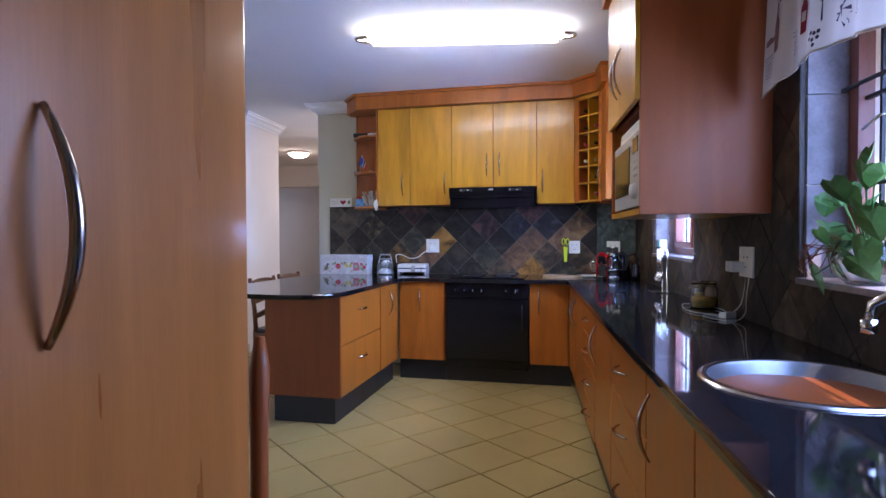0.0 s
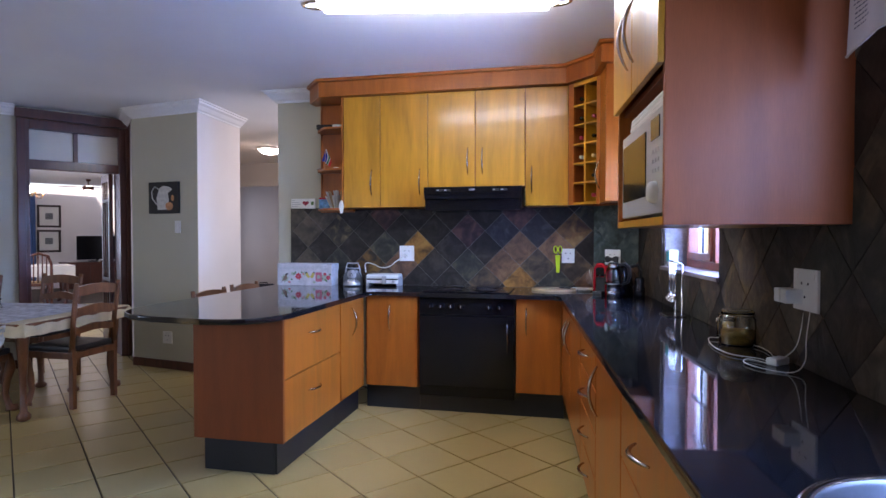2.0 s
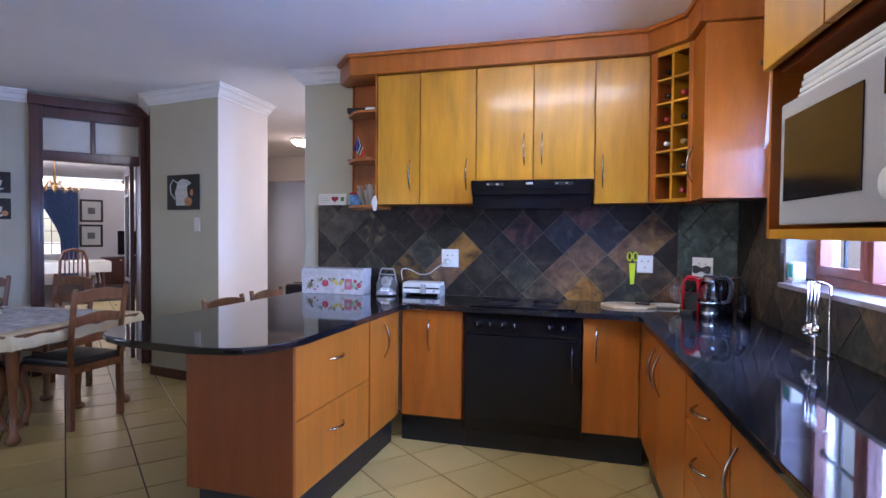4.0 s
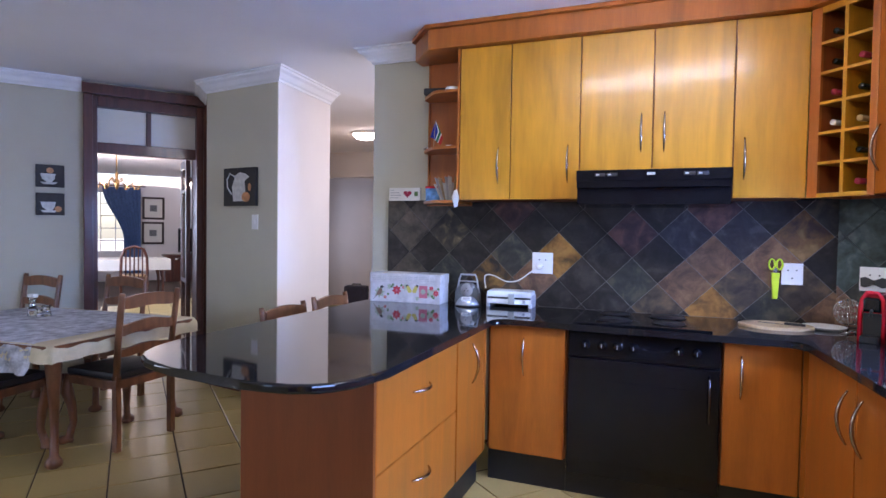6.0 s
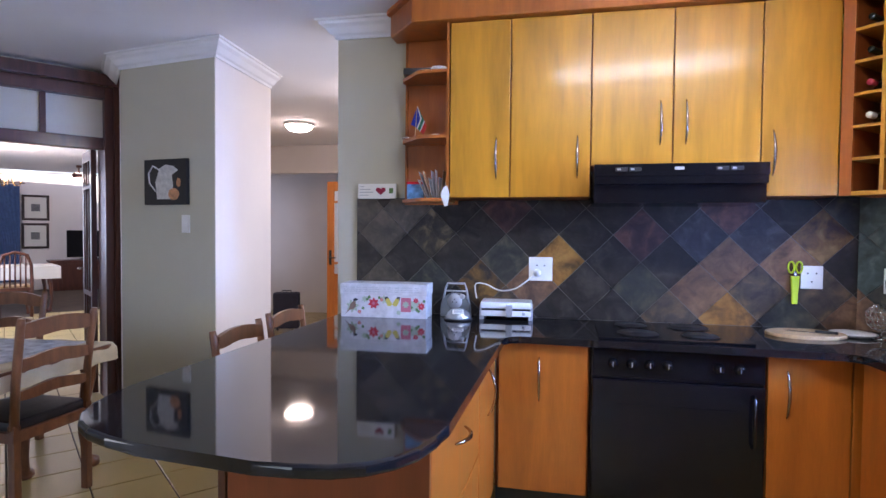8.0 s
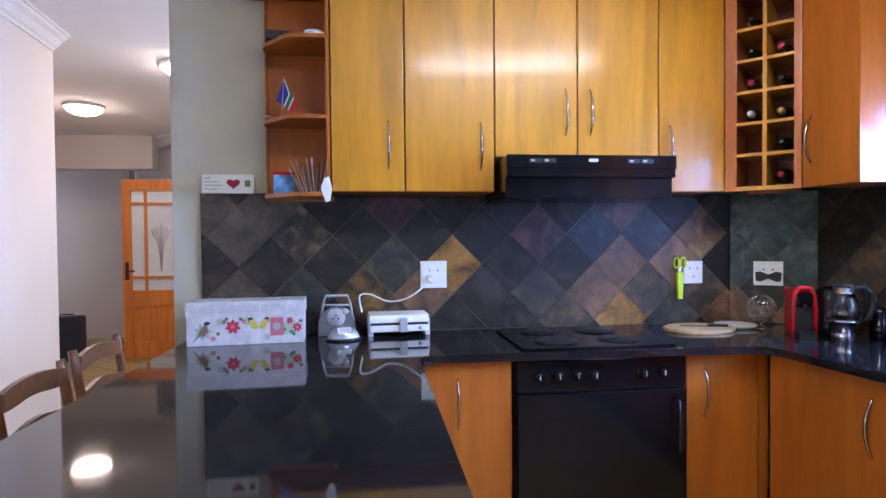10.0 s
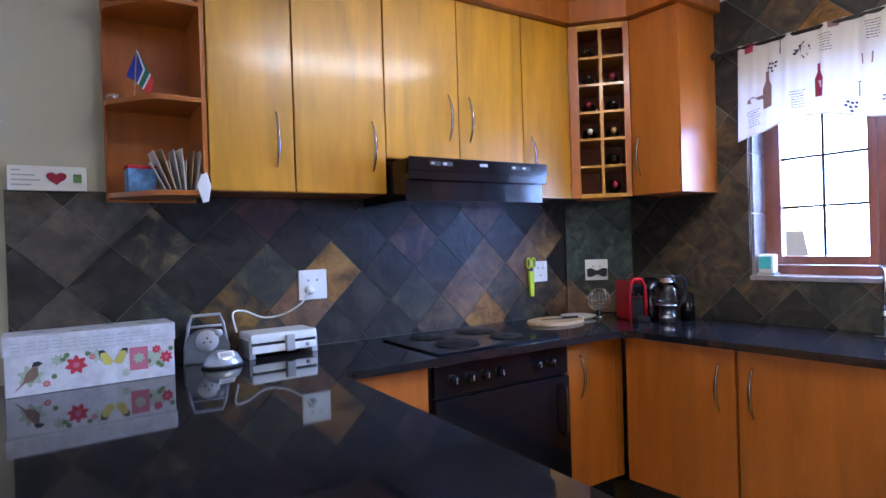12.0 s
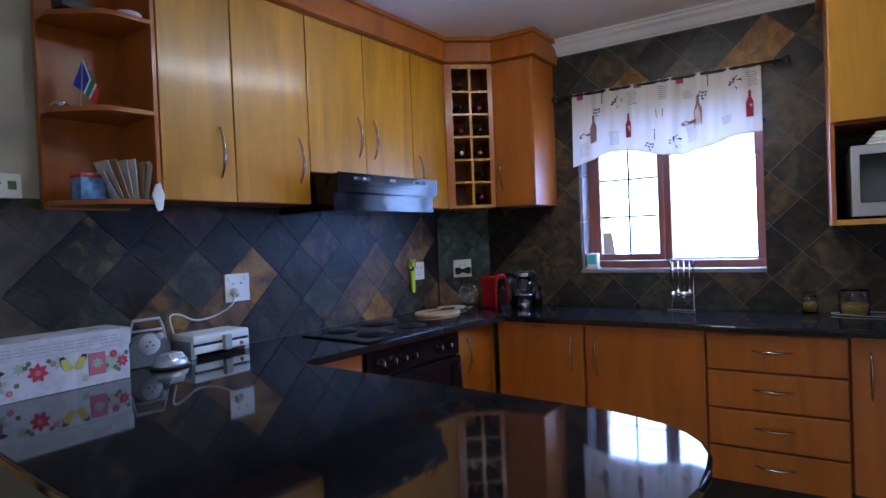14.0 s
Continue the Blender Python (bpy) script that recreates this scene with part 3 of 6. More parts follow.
tl2[-1], tl2[-2] = tl[-1], rw(-0.002, -0.81)
bm = bmesh.new()
prism(bm, tl2, 2.576, H - 0.002)
part("moulding", bm, WOOD_BASE, cb)

# microwave cabinet on the right wall
mc = thing("microwave_cabinet", R @ pose(-0.51, 0, 0, 0, 0, -90), "tall wall cabinet with two golden doors above an open microwave niche", "cabinet", "kitchen wall cabinets")
M0, M1 = 2.225, 2.97
part("side", B((M1 - 0.018, M1, 0, 0.508, 1.345, 2.45), bev=0.002), WOOD_SIDE, mc, "reddish brown varnished side panel")
part("side", B((M0, M0 + 0.018, 0, 0.508, 1.345, 2.45), bev=0.002), WOOD_BASE, mc)
part("bottom", B((M0 + 0.018, M1 - 0.018, 0.0, 0.508, 1.345, 1.37), bev=0.002), WOOD, mc)
part("shelf", B((M0 + 0.018, M1 - 0.018, 0.022, 0.508, 1.79, 1.81)), WOOD_PANEL, mc)
part("back", B((M0 + 0.018, M1 - 0.018, 0.495, 0.508, 1.37, 2.45)), WOOD_PANEL, mc)
MX = (M0 + M1) / 2
for a, b, hx in ((M0, MX, MX - 0.05), (MX, M1, MX + 0.05)):
    d = part("door", B((a + 0.003, b - 0.003, -0.02, 0.0, 1.80, 2.446), bev=0.004), WOOD, mc)
    bow(d, hx, -0.02, 2.0, 0.21, (0, -1, 0))
part("cornice", B((M0 - 0.03, M1 + 0.03, -0.05, 0.508, 2.452, H - 0.002), bev=0.008), WOOD_BASE, mc)

# microwave
mw = thing("microwave", R @ pose(-0.49, 0, 1.371, 0, 0, -90), "silver-white microwave oven with dark door in the wall cabinet niche", "microwave")
part("body", B((2.30, 2.93, 0.01, 0.40, 0.012, 0.32), bev=0.004), GREYP, mw)
SILVER = mat("silver_plastic", (0.4, 0.4, 0.41), 0.35, var=0.05, bump=0.01)
part("front", B((2.30, 2.93, -0.015, 0.01, 0.01, 0.32), bev=0.006), SILVER, mw)
part("window", B((2.33, 2.72, -0.018, -0.012, 0.07, 0.28), bev=0.003), BLACKGLOSS, mw)
part("display", B((2.79, 2.90, -0.018, -0.012, 0.235, 0.30), bev=0.002), BLACKGLOSS, mw)
bm = bmesh.new()
lathe(bm, [(0, 0.022), (0.026, 0.022), (0.032, 0.014), (0.034, 0)], 24, m=pose(2.845, -0.015, 0.075, 90))
part("dial", bm, WHITEP, mw)
for i, x in itertools.product(range(3), (2.81, 2.845, 2.88)):
    part("button", B((x - 0.01, x + 0.01, -0.018, -0.013, 0.135 + i * 0.03, 0.147 + i * 0.03), bev=0.002), GREYP, mw)
fc = thing("folded_cloths", R @ pose(-0.49, 0, 1.371, 0, 0, -90), "stack of folded cream cloths on the microwave", "cloth")
for i in range(4):
    part("cloth", B((2.36 + 0.01 * i, 2.86, 0.0, 0.30, 0.321 + i * 0.014, 0.334 + i * 0.014), bev=0.005), WHITEP, fc)

# tall cupboard by the way in
tc_ = thing("tall_cupboard", pose(-0.165, 3.087, 0, 0, 0, 94.8) , "tall brown varnished cupboard with a bowed chrome handle on its door", "cupboard")
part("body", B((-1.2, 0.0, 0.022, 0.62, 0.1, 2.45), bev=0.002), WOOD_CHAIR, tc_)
part("plinth", B((-1.2, -0.02, 0.05, 0.6, 0, 0.1)), BLACKP, tc_)
d = part("door", B((-0.60, 0.0, 0, 0.02, 0.12, 2.44), bev=0.004), WOOD_CUP, tc_)
bow(d, -0.38, 0, 1.270, 0.218, (0, -1, 0))
d = part("door", B((-1.2, -0.606, 0, 0.02, 0.12, 2.44), bev=0.004), WOOD_CUP, tc_)

# sink
cb_ = bmesh.new()
lathe(cb_, [(0, -0.2), (0.229, -0.2), (0.229, 0.2), (0, 0.2)], 64)
cut = new("cutter", mesh_of(cb_, GRANITE))
cut.matrix_basis = pose(0.888, 3.86, 0.88)
bl = worktop.modifiers.new("hole", "BOOLEAN")
bl.operation, bl.object, bl.solver = "DIFFERENCE", cut, "EXACT"
bpy.context.view_layer.update()
cutmesh = bpy.data.meshes.new_from_object(worktop.evaluated_get(bpy.context.evaluated_depsgraph_get()))
worktop.modifiers.clear()
worktop.data = cutmesh
bpy.data.objects.remove(cut)
# Darker, bluer than the rim's steel: the bowl's dim reflections are in the colour.
BOWLM = mat("darkened_bowl_steel", (0.3, 0.31, 0.33), 0.36, metal=1.0, var=0.08, scale=14, bump=0.01)
sk = thing("sink", pose(0.888, 3.86, 0.897), "round stainless steel sink set in black granite worktop", "sink")
bm = bmesh.new()
lathe(bm, [(0.224, 0.0), (0.23, 0.007), (0.246, 0.005), (0.25, 0.0)], 64)
part("rim", bm, STEEL, sk)
bm = bmesh.new()
lathe(bm, [(0.227, 0.004), (0.22, -0.002), (0.215, -0.12), (0.19, -0.15), (0.055, -0.155), (0.0, -0.156)], 64)
part("bowl", bm, BOWLM, sk, "brushed dull steel bowl with dark reflections put into its colour")

# ceiling light over the kitchen
fl = thing("fluorescent_light", pose(-0.37, 5.96, H, 0, 0, 10), "long fluorescent ceiling light with curved chrome end clips, lit", "ceiling light")
part("backing", B((-0.62, 0.62, -0.06, 0.06, -0.03, -0.001), bev=0.006), WHITEP, fl)
TUBEM = emit("fluorescent_tube", (0.93, 1.0, 0.97), 17.0)
bm = bmesh.new()
prism(bm, [(-0.085, -0.031), (-0.08, -0.06), (-0.055, -0.08), (0.055, -0.08), (0.08, -0.06), (0.085, -0.031)], -0.6, 0.6)
bmesh.ops.transform(bm, matrix=Matrix(((0, 0, 1, 0), (1, 0, 0, 0), (0, 1, 0, 0), (0, 0, 0, 1))), verts=bm.verts)
part("diffuser", bm, TUBEM, fl, "glowing white diffuser")
for sx in (-1, 1):
    bm = bmesh.new()
    tube(bm, [(sx * (0.62 + 0.09 * math.sin(a)), 0.055 * math.cos(a), -0.05) for a in [math.pi * i / 10 for i in range(11)]], 0.012, 10)
    part("end_clip", bm, CHROME, fl)

# ---- dining area ----
TABLE = pose(-3.30, 6.17, 0, 0, 0, 97)


def cab_leg(bm, x, y, h, top=0.038):
    """A cabriole leg with a ball foot, outward at the knee."""
    sx, sy = (1 if x > 0 else -1), (1 if y > 0 else -1)
    pts, rad = [], []
    for s, o, r in ((0, 0.015, 0.03), (0.02, 0.018, 0.045), (0.05, 0.016, 0.045), (0.09, 0.005, 0.024), (0.3, -0.012, 0.021), (0.55, -0.004, 0.028), (0.75, 0.012, 0.036), (0.88, 0.012, top), (1.0, 0.0, top)):
        pts.append((x + sx * o, y + sy * o, max(0.003, s * h)))
        rad.append(r)
    tube(bm, pts, rad, 10)


def chair_mesh(m, label, group="dining chairs", seat=True):
    """A ladder-back chair facing +y, its back at y 0, on the floor."""
    c = thing("dining_chair", m, label, "chair", group)
    for x in (-0.2, 0.2):
        bm = bmesh.new()
        box(bm, x - 0.017, x + 0.017, -0.02, 0.02, 0, 0.46, bev=0.004)
        part("leg", bm, WOOD_CHAIR, c)
        bm = bmesh.new()
        tube(bm, [(x, 0, 0.44), (x, -0.012, 0.65), (x * 1.02, -0.05, 0.93), (x * 1.02, -0.055, 0.955)], [0.021, 0.02, 0.019, 0.016], 8)
        part("back_post", bm, WOOD_CHAIR, c)
        bm = bmesh.new()
        cab_leg(bm, x, 0.40, 0.43, 0.026)
        part("leg", bm, WOOD_CHAIR, c)
    for z, hh in ((0.60, 0.05), (0.745, 0.06), (0.895, 0.06)):
        bm = bmesh.new()
        n = 10
        y = -0.002 - (z - 0.45) * 0.1
        lo, hi = [], []
        for i in range(n + 1):
            s = -1 + 2 * i / n
            bowy = y - 0.012 * (1 - s * s)
            rise = 0.022 * (1 - s * s) if z > 0.8 else 0.012 * math.cos(s * 3)
            lo.append((s * 0.19, bowy, z - hh / 2 + 0.006 * math.cos(s * 4)))
            hi.append((s * 0.19, bowy, z + hh / 2 + rise))
        f0 = [bm.verts.new(p) for p in lo]
        f1 = [bm.verts.new(p) for p in hi]
        b0 = [bm.verts.new((p[0], p[1] + 0.02, p[2])) for p in lo]
        b1 = [bm.verts.new((p[0], p[1] + 0.02, p[2])) for p in hi]
        for i in range(n):
            for q in ((f0[i], f0[i + 1], f1[i + 1], f1[i]), (b1[i], b1[i + 1], b0[i + 1], b0[i]), (f1[i], f1[i + 1], b1[i + 1], b1[i]), (b0[i], b0[i + 1], f0[i + 1], f0[i])):
                bm.faces.new(q)
        bm.faces.new((f0[0], f1[0], b1[0], b0[0])), bm.faces.new((f0[n], b0[n], b1[n], f1[n]))
        part("back_rail", bm, WOOD_CHAIR, c)
    part("seat_frame", B((-0.22, 0.22, -0.02, 0.43, 0.38, 0.43), bev=0.006), WOOD_CHAIR, c)
    bm = bmesh.new()
    box(bm, -0.21, 0.21, -0.005, 0.42, 0.43, 0.475, bev=0.018)
    part("seat", bm, LEATHER, c, "padded black leather seat")
    return c


LBL = "brown ladder-back dining chair with black padded seat at the table"
ch = chair_mesh(pose(-3.34, 6.80, 0, 0, 0, 90), LBL)

# table: x from near-right corner toward the far side, in its own axes
TW, TL = 1.12, 1.50
tb = thing("dining_table", pose(-3.36, 6.22, 0, 0, 0, 5), "brown wooden dining table with carved cabriole legs and ball feet", "dining table")
bm = bmesh.new()
prism(bm, rounded([(0, 0), (0, TW), (-TL, TW), (-TL, 0)], [0.06] * 4, 4), 0.675, 0.70, bev=0.008)
part("tabletop", bm, WOOD_CHAIR, tb)
part("apron", B((-TL + 0.1, -0.1, 0.1, 0.12, 0.60, 0.675), (-TL + 0.1, -0.1, TW - 0.12, TW - 0.1, 0.60, 0.675), (-0.12, -0.1, 0.12, TW - 0.12, 0.60, 0.675), (-TL + 0.1, -TL + 0.12, 0.12, TW - 0.12, 0.60, 0.675)), WOOD_CHAIR, tb)
for x in (-0.11, -TL + 0.11):
    for y in (0.11, TW - 0.11):
        bm = bmesh.new()
        cab_leg(bm, 0.0001 * (1 if x > -0.5 else -1), 0.0001 * (1 if y > 0.5 else -1), 0.675, 0.045)
        part("leg", bm, WOOD_CHAIR, tb, m=pose(x, y, 0))

copy_thing(ch, pose(-4.40, 7.50, 0, 0, 0, 182))
copy_thing(ch, pose(-5.0, 7.22, 0, 0, 0, 180))
copy_thing(ch, pose(-3.95, 6.05, 0, 0, 0, 5))
copy_thing(ch, pose(-4.5, 6.0, 0, 0, 0, 5))

# chairs tucked under the peninsula
c1 = chair_mesh(pose(-2.45, 7.08, 0, 0, 0, -90) @ Matrix.Diagonal((1, 1, 0.93, 1)), "brown wooden ladder-back chair tucked under the granite peninsula", "peninsula chairs")
copy_thing(c1, pose(-2.50, 7.68, 0, 0, 0, -90))

# dining door frame
df = tagged(new("door_1"), label="dark varnished wooden door frame with two transom lights", kind="structure")
df.matrix_basis = DM
part("door_frame", B((0.0, 0.09, -0.05, 0.22, 0, 2.48), (0.885, 0.96, -0.05, 0.22, 0, 2.48), (0.09, 0.885, -0.05, 0.22, 2.385, 2.48), bev=0.01), WOOD_DARK, df)
part("architrave", B((-0.04, 0.03, -0.08, -0.05, 0, 2.48), (0.92, 0.99, -0.08, -0.05, 0, 2.48), (-0.05, 1.0, -0.1, -0.05, 2.48, 2.57), bev=0.008), WOOD_DARK, df)
part("transom_rail", B((0.09, 0.885, 0.0, 0.08, 1.99, 2.085), bev=0.006), WOOD_DARK, df)
part("mullion", B((0.465, 0.505, 0.0, 0.08, 2.085, 2.385), bev=0.004), WOOD_DARK, df)
for a, b in ((0.09, 0.465), (0.505, 0.885)):
    part("pane", B((a, b, 0.03, 0.036, 2.085, 2.385)), FROSTW := mat("transom_glass", (0.72, 0.66, 0.52), 0.4, var=0.03), df)

# hall door
hm = local_to(-4.08, 11.75, -3.25, 11.72)
hdoor = tagged(new("door_2"), label="orange wooden hall door with frosted glass panes, standing open", kind="structure")
hdoor.matrix_basis = hm
DWD = 0.83
part("stile", B((0, 0.10, 0, 0.04, 0.01, 2.03), bev=0.004), WOOD_DOOR, hdoor)
part("stile", B((DWD - 0.10, DWD, 0, 0.04, 0.01, 2.03), bev=0.004), WOOD_DOOR, hdoor)
part("rail", B((0.10, DWD - 0.1, 0, 0.04, 0.01, 0.2), (0.10, DWD - 0.1, 0, 0.04, 0.60, 0.78), (0.10, DWD - 0.1, 0, 0.04, 1.90, 2.03), bev=0.004), WOOD_DOOR, hdoor)
part("panel", B((0.10, DWD - 0.1, 0.012, 0.028, 0.2, 0.6), bev=0.003), WOOD_DOOR, hdoor)
part("glazing_bar", B((0.24, 0.27, 0, 0.04, 0.78, 1.9), (DWD - 0.27, DWD - 0.24, 0, 0.04, 0.78, 1.9), (0.1, 0.24, 0, 0.04, 1.74, 1.77), (0.27, DWD - 0.27, 0, 0.04, 1.74, 1.77), (DWD - 0.24, DWD - 0.1, 0, 0.04, 1.74, 1.77),
      (0.1, 0.24, 0, 0.04, 0.91, 0.94), (0.27, DWD - 0.27, 0, 0.04, 0.91, 0.94), (DWD - 0.24, DWD - 0.1, 0, 0.04, 0.91, 0.94)), WOOD_DOOR, hdoor)
part("pane", B((0.1, DWD - 0.1, 0.018, 0.022, 0.78, 1.9)), FROST, hdoor)
bm = bmesh.new()
for k in range(-3, 4):
    tube(bm, [(DWD / 2, 0.015, 1.0), (DWD / 2 + 0.01 * k, 0.015, 1.3), (DWD / 2 + 0.035 * k, 0.015, 1.52 - 0.02 * abs(k))], [0.003, 0.003, 0.007], 5)
part("etched_motif", bm, GREYP, hdoor, "grey etched reed motif")
bm = bmesh.new()
tube(bm, [(0.05, 0.0, 1.0), (0.05, -0.05, 1.0), (0.15, -0.05, 1.0)], 0.009, 8)
box(bm, 0.03, 0.07, -0.006, 0.0, 0.9, 1.1, bev=0.002)
part("door_handle", bm, BLACKM, hdoor)

# round hall lamps
OY = emit("hall_lamp_glass", (1.0, 0.84, 0.7), 18.0)


def oyster(x, y):
    o = thing("ceiling_lamp", pose(x, y, H), "round frosted glass ceiling lamp in the hall, lit warm", "ceiling lamp", "hall ceiling lamps")
    bm = bmesh.new()
    lathe(bm, [(0.0, -0.001), (0.17, -0.001), (0.175, -0.02), (0.16, -0.03)], 32)
    part("base", bm, WHITEP, o)
    bm = bmesh.new()
    lathe(bm, [(0.155, -0.02), (0.145, -0.05), (0.1, -0.08), (0.04, -0.095), (0, -0.097)], 32)
    part("shade", bm, OY, o)


oyster(-3.93, 10.62)
oyster(-2.62, 9.25)

# ---- floor tiles ----
def inside(x, y):
    if y > 7.68 and -2.2 < x < 1:
        return False
    if x > 0.27 and y > 1.0:
        p = R.inverted() @ Vector((x, y, 0))
        return p.x < -0.52
    return x < 0.4


tiles, rest = [], []
half = TP / 2 - 0.0042
for i in range(-30, 30):
    for j in range(-30, 30):
        c = TO + TU * TP * (i + 0.5) + TV * TP * (j + 0.5)
        if not (-9 < c.x < 1.2 and 0.6 < c.y < 13.5):
            continue
        if not inside(c.x, c.y) and not inside(c.x - 0.2, c.y):
            continue
        kitchen = -2.9 < c.x < 0.7 and 3.3 < c.y < 7.3
        dining = -5.0 < c.x <= -2.9 and 4.4 < c.y < 8.2
        (tiles if kitchen or dining else rest).append(c)
tiles.sort(key=lambda c: (c - Vector((-1.2, 5.5))).length)
rest += tiles[295:]
tiles = tiles[:295]
bm = bmesh.new()
box(bm, -half, half, -half, half, -0.006, 0.0)
bmesh.ops.bevel(bm, geom=[e for e in bm.edges if all(v.co.z > -0.001 for v in e.verts)], offset=0.002, segments=1, affect="EDGES")
tme = mesh_of(bm, TILE)
for c in tiles:
    t = new("tile", tme)
    t.matrix_basis = pose(c.x, c.y, random.uniform(-0.0006, 0.0006), 0, 0, math.degrees(TA))
    t.parent = floor
vs, fs = [], []
for c in rest:
    k = len(vs)
    for a, b in ((-1, -1), (1, -1), (1, 1), (-1, 1)):
        q = c + TU * a * half + TV * -b * half
        vs.append((q.x, q.y, -0.0005))
    fs.append((k, k + 1, k + 2, k + 3))
me = bpy.data.meshes.new("tiles")
me.from_pydata(vs, [], fs)
me.materials.append(TILE)
me.validate()
tagged(new("far_tiles", me), kind="stuff").parent = floor

# ---- slate splashback ----
SP = 0.287


def clip(poly, a, b, c):
    """Keeps the side of a polygon where a*x + b*y <= c."""
    out = []
    for i, p in enumerate(poly):
        q = poly[(i + 1) % len(poly)]
        dp, dq = a * p[0] + b * p[1] - c, a * q[0] + b * q[1] - c
        if dp <= 0:
            out.append(p)
        if dp * dq < 0:
            k = dp / (dp - dq)
            out.append((p[0] + k * (q[0] - p[0]), p[1] + k * (q[1] - p[1])))
    return out


def rect(poly, s0, s1, z0, z1):
    for a, b, c in ((-1, 0, -s0), (1, 0, s1), (0, -1, -z0), (0, 1, z1)):
        poly = clip(poly, a, b, c)
        if len(poly) < 3:
            return []
    return poly


def slate_tile(poly, m, material, parent, th=0.012):
    cx, cz = sum(p[0] for p in poly) / len(poly), sum(p[1] for p in poly) / len(poly)
    size = max(p[0] for p in poly) - min(p[0] for p in poly)
    if size < 0.015:
        return
    bm = bmesh.new()
    fr = [bm.verts.new((p[0] - cx, -th + random.uniform(-0.0012, 0.0012), p[1] - cz)) for p in poly]
    bk = [bm.verts.new((p[0] - cx, 0.004, p[1] - cz)) for p in poly]
    mid = bm.verts.new((random.uniform(-0.02, 0.02) * (size > 0.2), -th - random.uniform(0, 0.002), 0))
    n = len(poly)
    for i in range(n):
        j = (i + 1) % n
        bm.faces.new((fr[i], fr[j], mid))
        bm.faces.new((fr[j], fr[i], bk[i], bk[j]))
    part("slate_tile", bm, material, parent, m=m @ pose(cx, 0, cz))


def diamonds(s0, s1, z0, z1, holes, m, parent, pick, ox=-0.777, oz=1.214):
    g = SP / 2 - 0.0022
    for row in range(-8, 12):
        for i in range(-30, 30):
            cx = ox + SP * i + (SP / 2 if row % 2 == 0 else 0)
            cz = oz + SP / 2 * row
            d = [(cx - g, cz), (cx, cz - g), (cx + g, cz), (cx, cz + g)]
            if not (s0 - g < cx < s1 + g and z0 - g < cz < z1 + g):
                continue
            material = pick(cx, cz)
            pieces = [rect(d, s0, s1, z0, z1)]
            for h in holes:
                nxt = []
                for p in pieces:
                    if not p:
                        continue
                    if not rect(p, *h):
                        nxt.append(p)
                        continue
                    nxt += [rect(p, -99, 99, h[3], 99), rect(p, -99, 99, -99, h[2]), rect(p, -99, h[0], h[2], h[3]), rect(p, h[1], 99, h[2], h[3])]
                pieces = nxt
            for p in pieces:
                if p:
                    slate_tile(p, m, material, parent)


SLATE_ROWS = {
    2: {-1: "u", 1: "u", 3: "d", 5: "p", 7: "d", 9: "d", 11: "d", 13: "p", 15: "d", 17: "g"},
    1: {0: "u", 2: "v", 4: "d", 6: "d", 8: "d", 10: "p", 12: "s", 14: "s", 16: "a"},
    0: {-1: "d", 1: "d", 3: "d", 5: "g", 7: "o", 9: "d", 11: "d", 13: "t", 15: "t", 17: "d"},
    -1: {0: "u", 2: "g", 4: "h", 6: "t", 8: "d", 10: "g", 12: "t", 14: "b", 16: "b"},
    -2: {1: "g", 3: "d", 5: "b", 7: "d", 9: "d", 11: "b", 13: "o", 15: "g", 17: "t"},
}


def pick_back(x, z):
    a, b = round((x + 1.925) / (SP / 2)), round((z - 1.214) / (SP / 2))
    return SL[SLATE_ROWS.get(b, {}).get(a, "d")]


def pick_right(x, z):
    return SL[random.choice("ddguoubv" if z > 1.9 else "ddddggbbu")]


wb = bpy.data.objects["wall_back"]
wr_ = bpy.data.objects["wall_right"]
BACKM = pose(0, 7.692, 0)
part("mortar_bed", B((-2.092, 0.84, 7.684, YB, 0.89, 1.56)), SLATEGROUT, wb)
diamonds(-2.09, 0.535, 0.897, 1.556, [], BACKM, wb, pick_back)
RW = pose(-0.001, 0, 0, 0, 0, -90)
bed = [(-0.016, 0, W1[1], -0.01, 0.89, 2.53), (-0.016, 0, W1[0], W1[1], 0.89, W1[2]), (-0.016, 0, W1[0], W1[1], W1[3], 2.53), (-0.016, 0, W2[1], W1[0], 0.89, 2.53),
       (-0.016, 0, W2[0], W2[1], 0.89, W2[2]), (-0.016, 0, W2[0], W2[1], W2[3], 2.53), (-0.016, 0, -6.5, W2[0], 0.89, 2.53)]
part("mortar_bed", B(*bed), SLATEGROUT, wr_)
RT = pose(-0.008, 0, 0, 0, 0, -90)
diamonds(0.02, 4.9, 0.897, 2.50, [(-W1[1], -W1[0], W1[2], W1[3]), (-W2[1], -W2[0], W2[2], W2[3])], RT, wr_, pick_right, ox=0.1)
# slanted corner piece
cpn = struct("wall_corner", B((0, 0.38, 0, 0.02, 0.9, 1.56)), SLATEGROUT, local_to(0.53, 7.672, 0.835, 7.46))
diamonds(0.0, 0.38, 0.90, 1.556, [], pose(0, 0, 0), cpn, lambda x, z: SL["w" if z > 1.1 else "t" if x < 0.1 or x > 0.3 else "g"], ox=0.18)

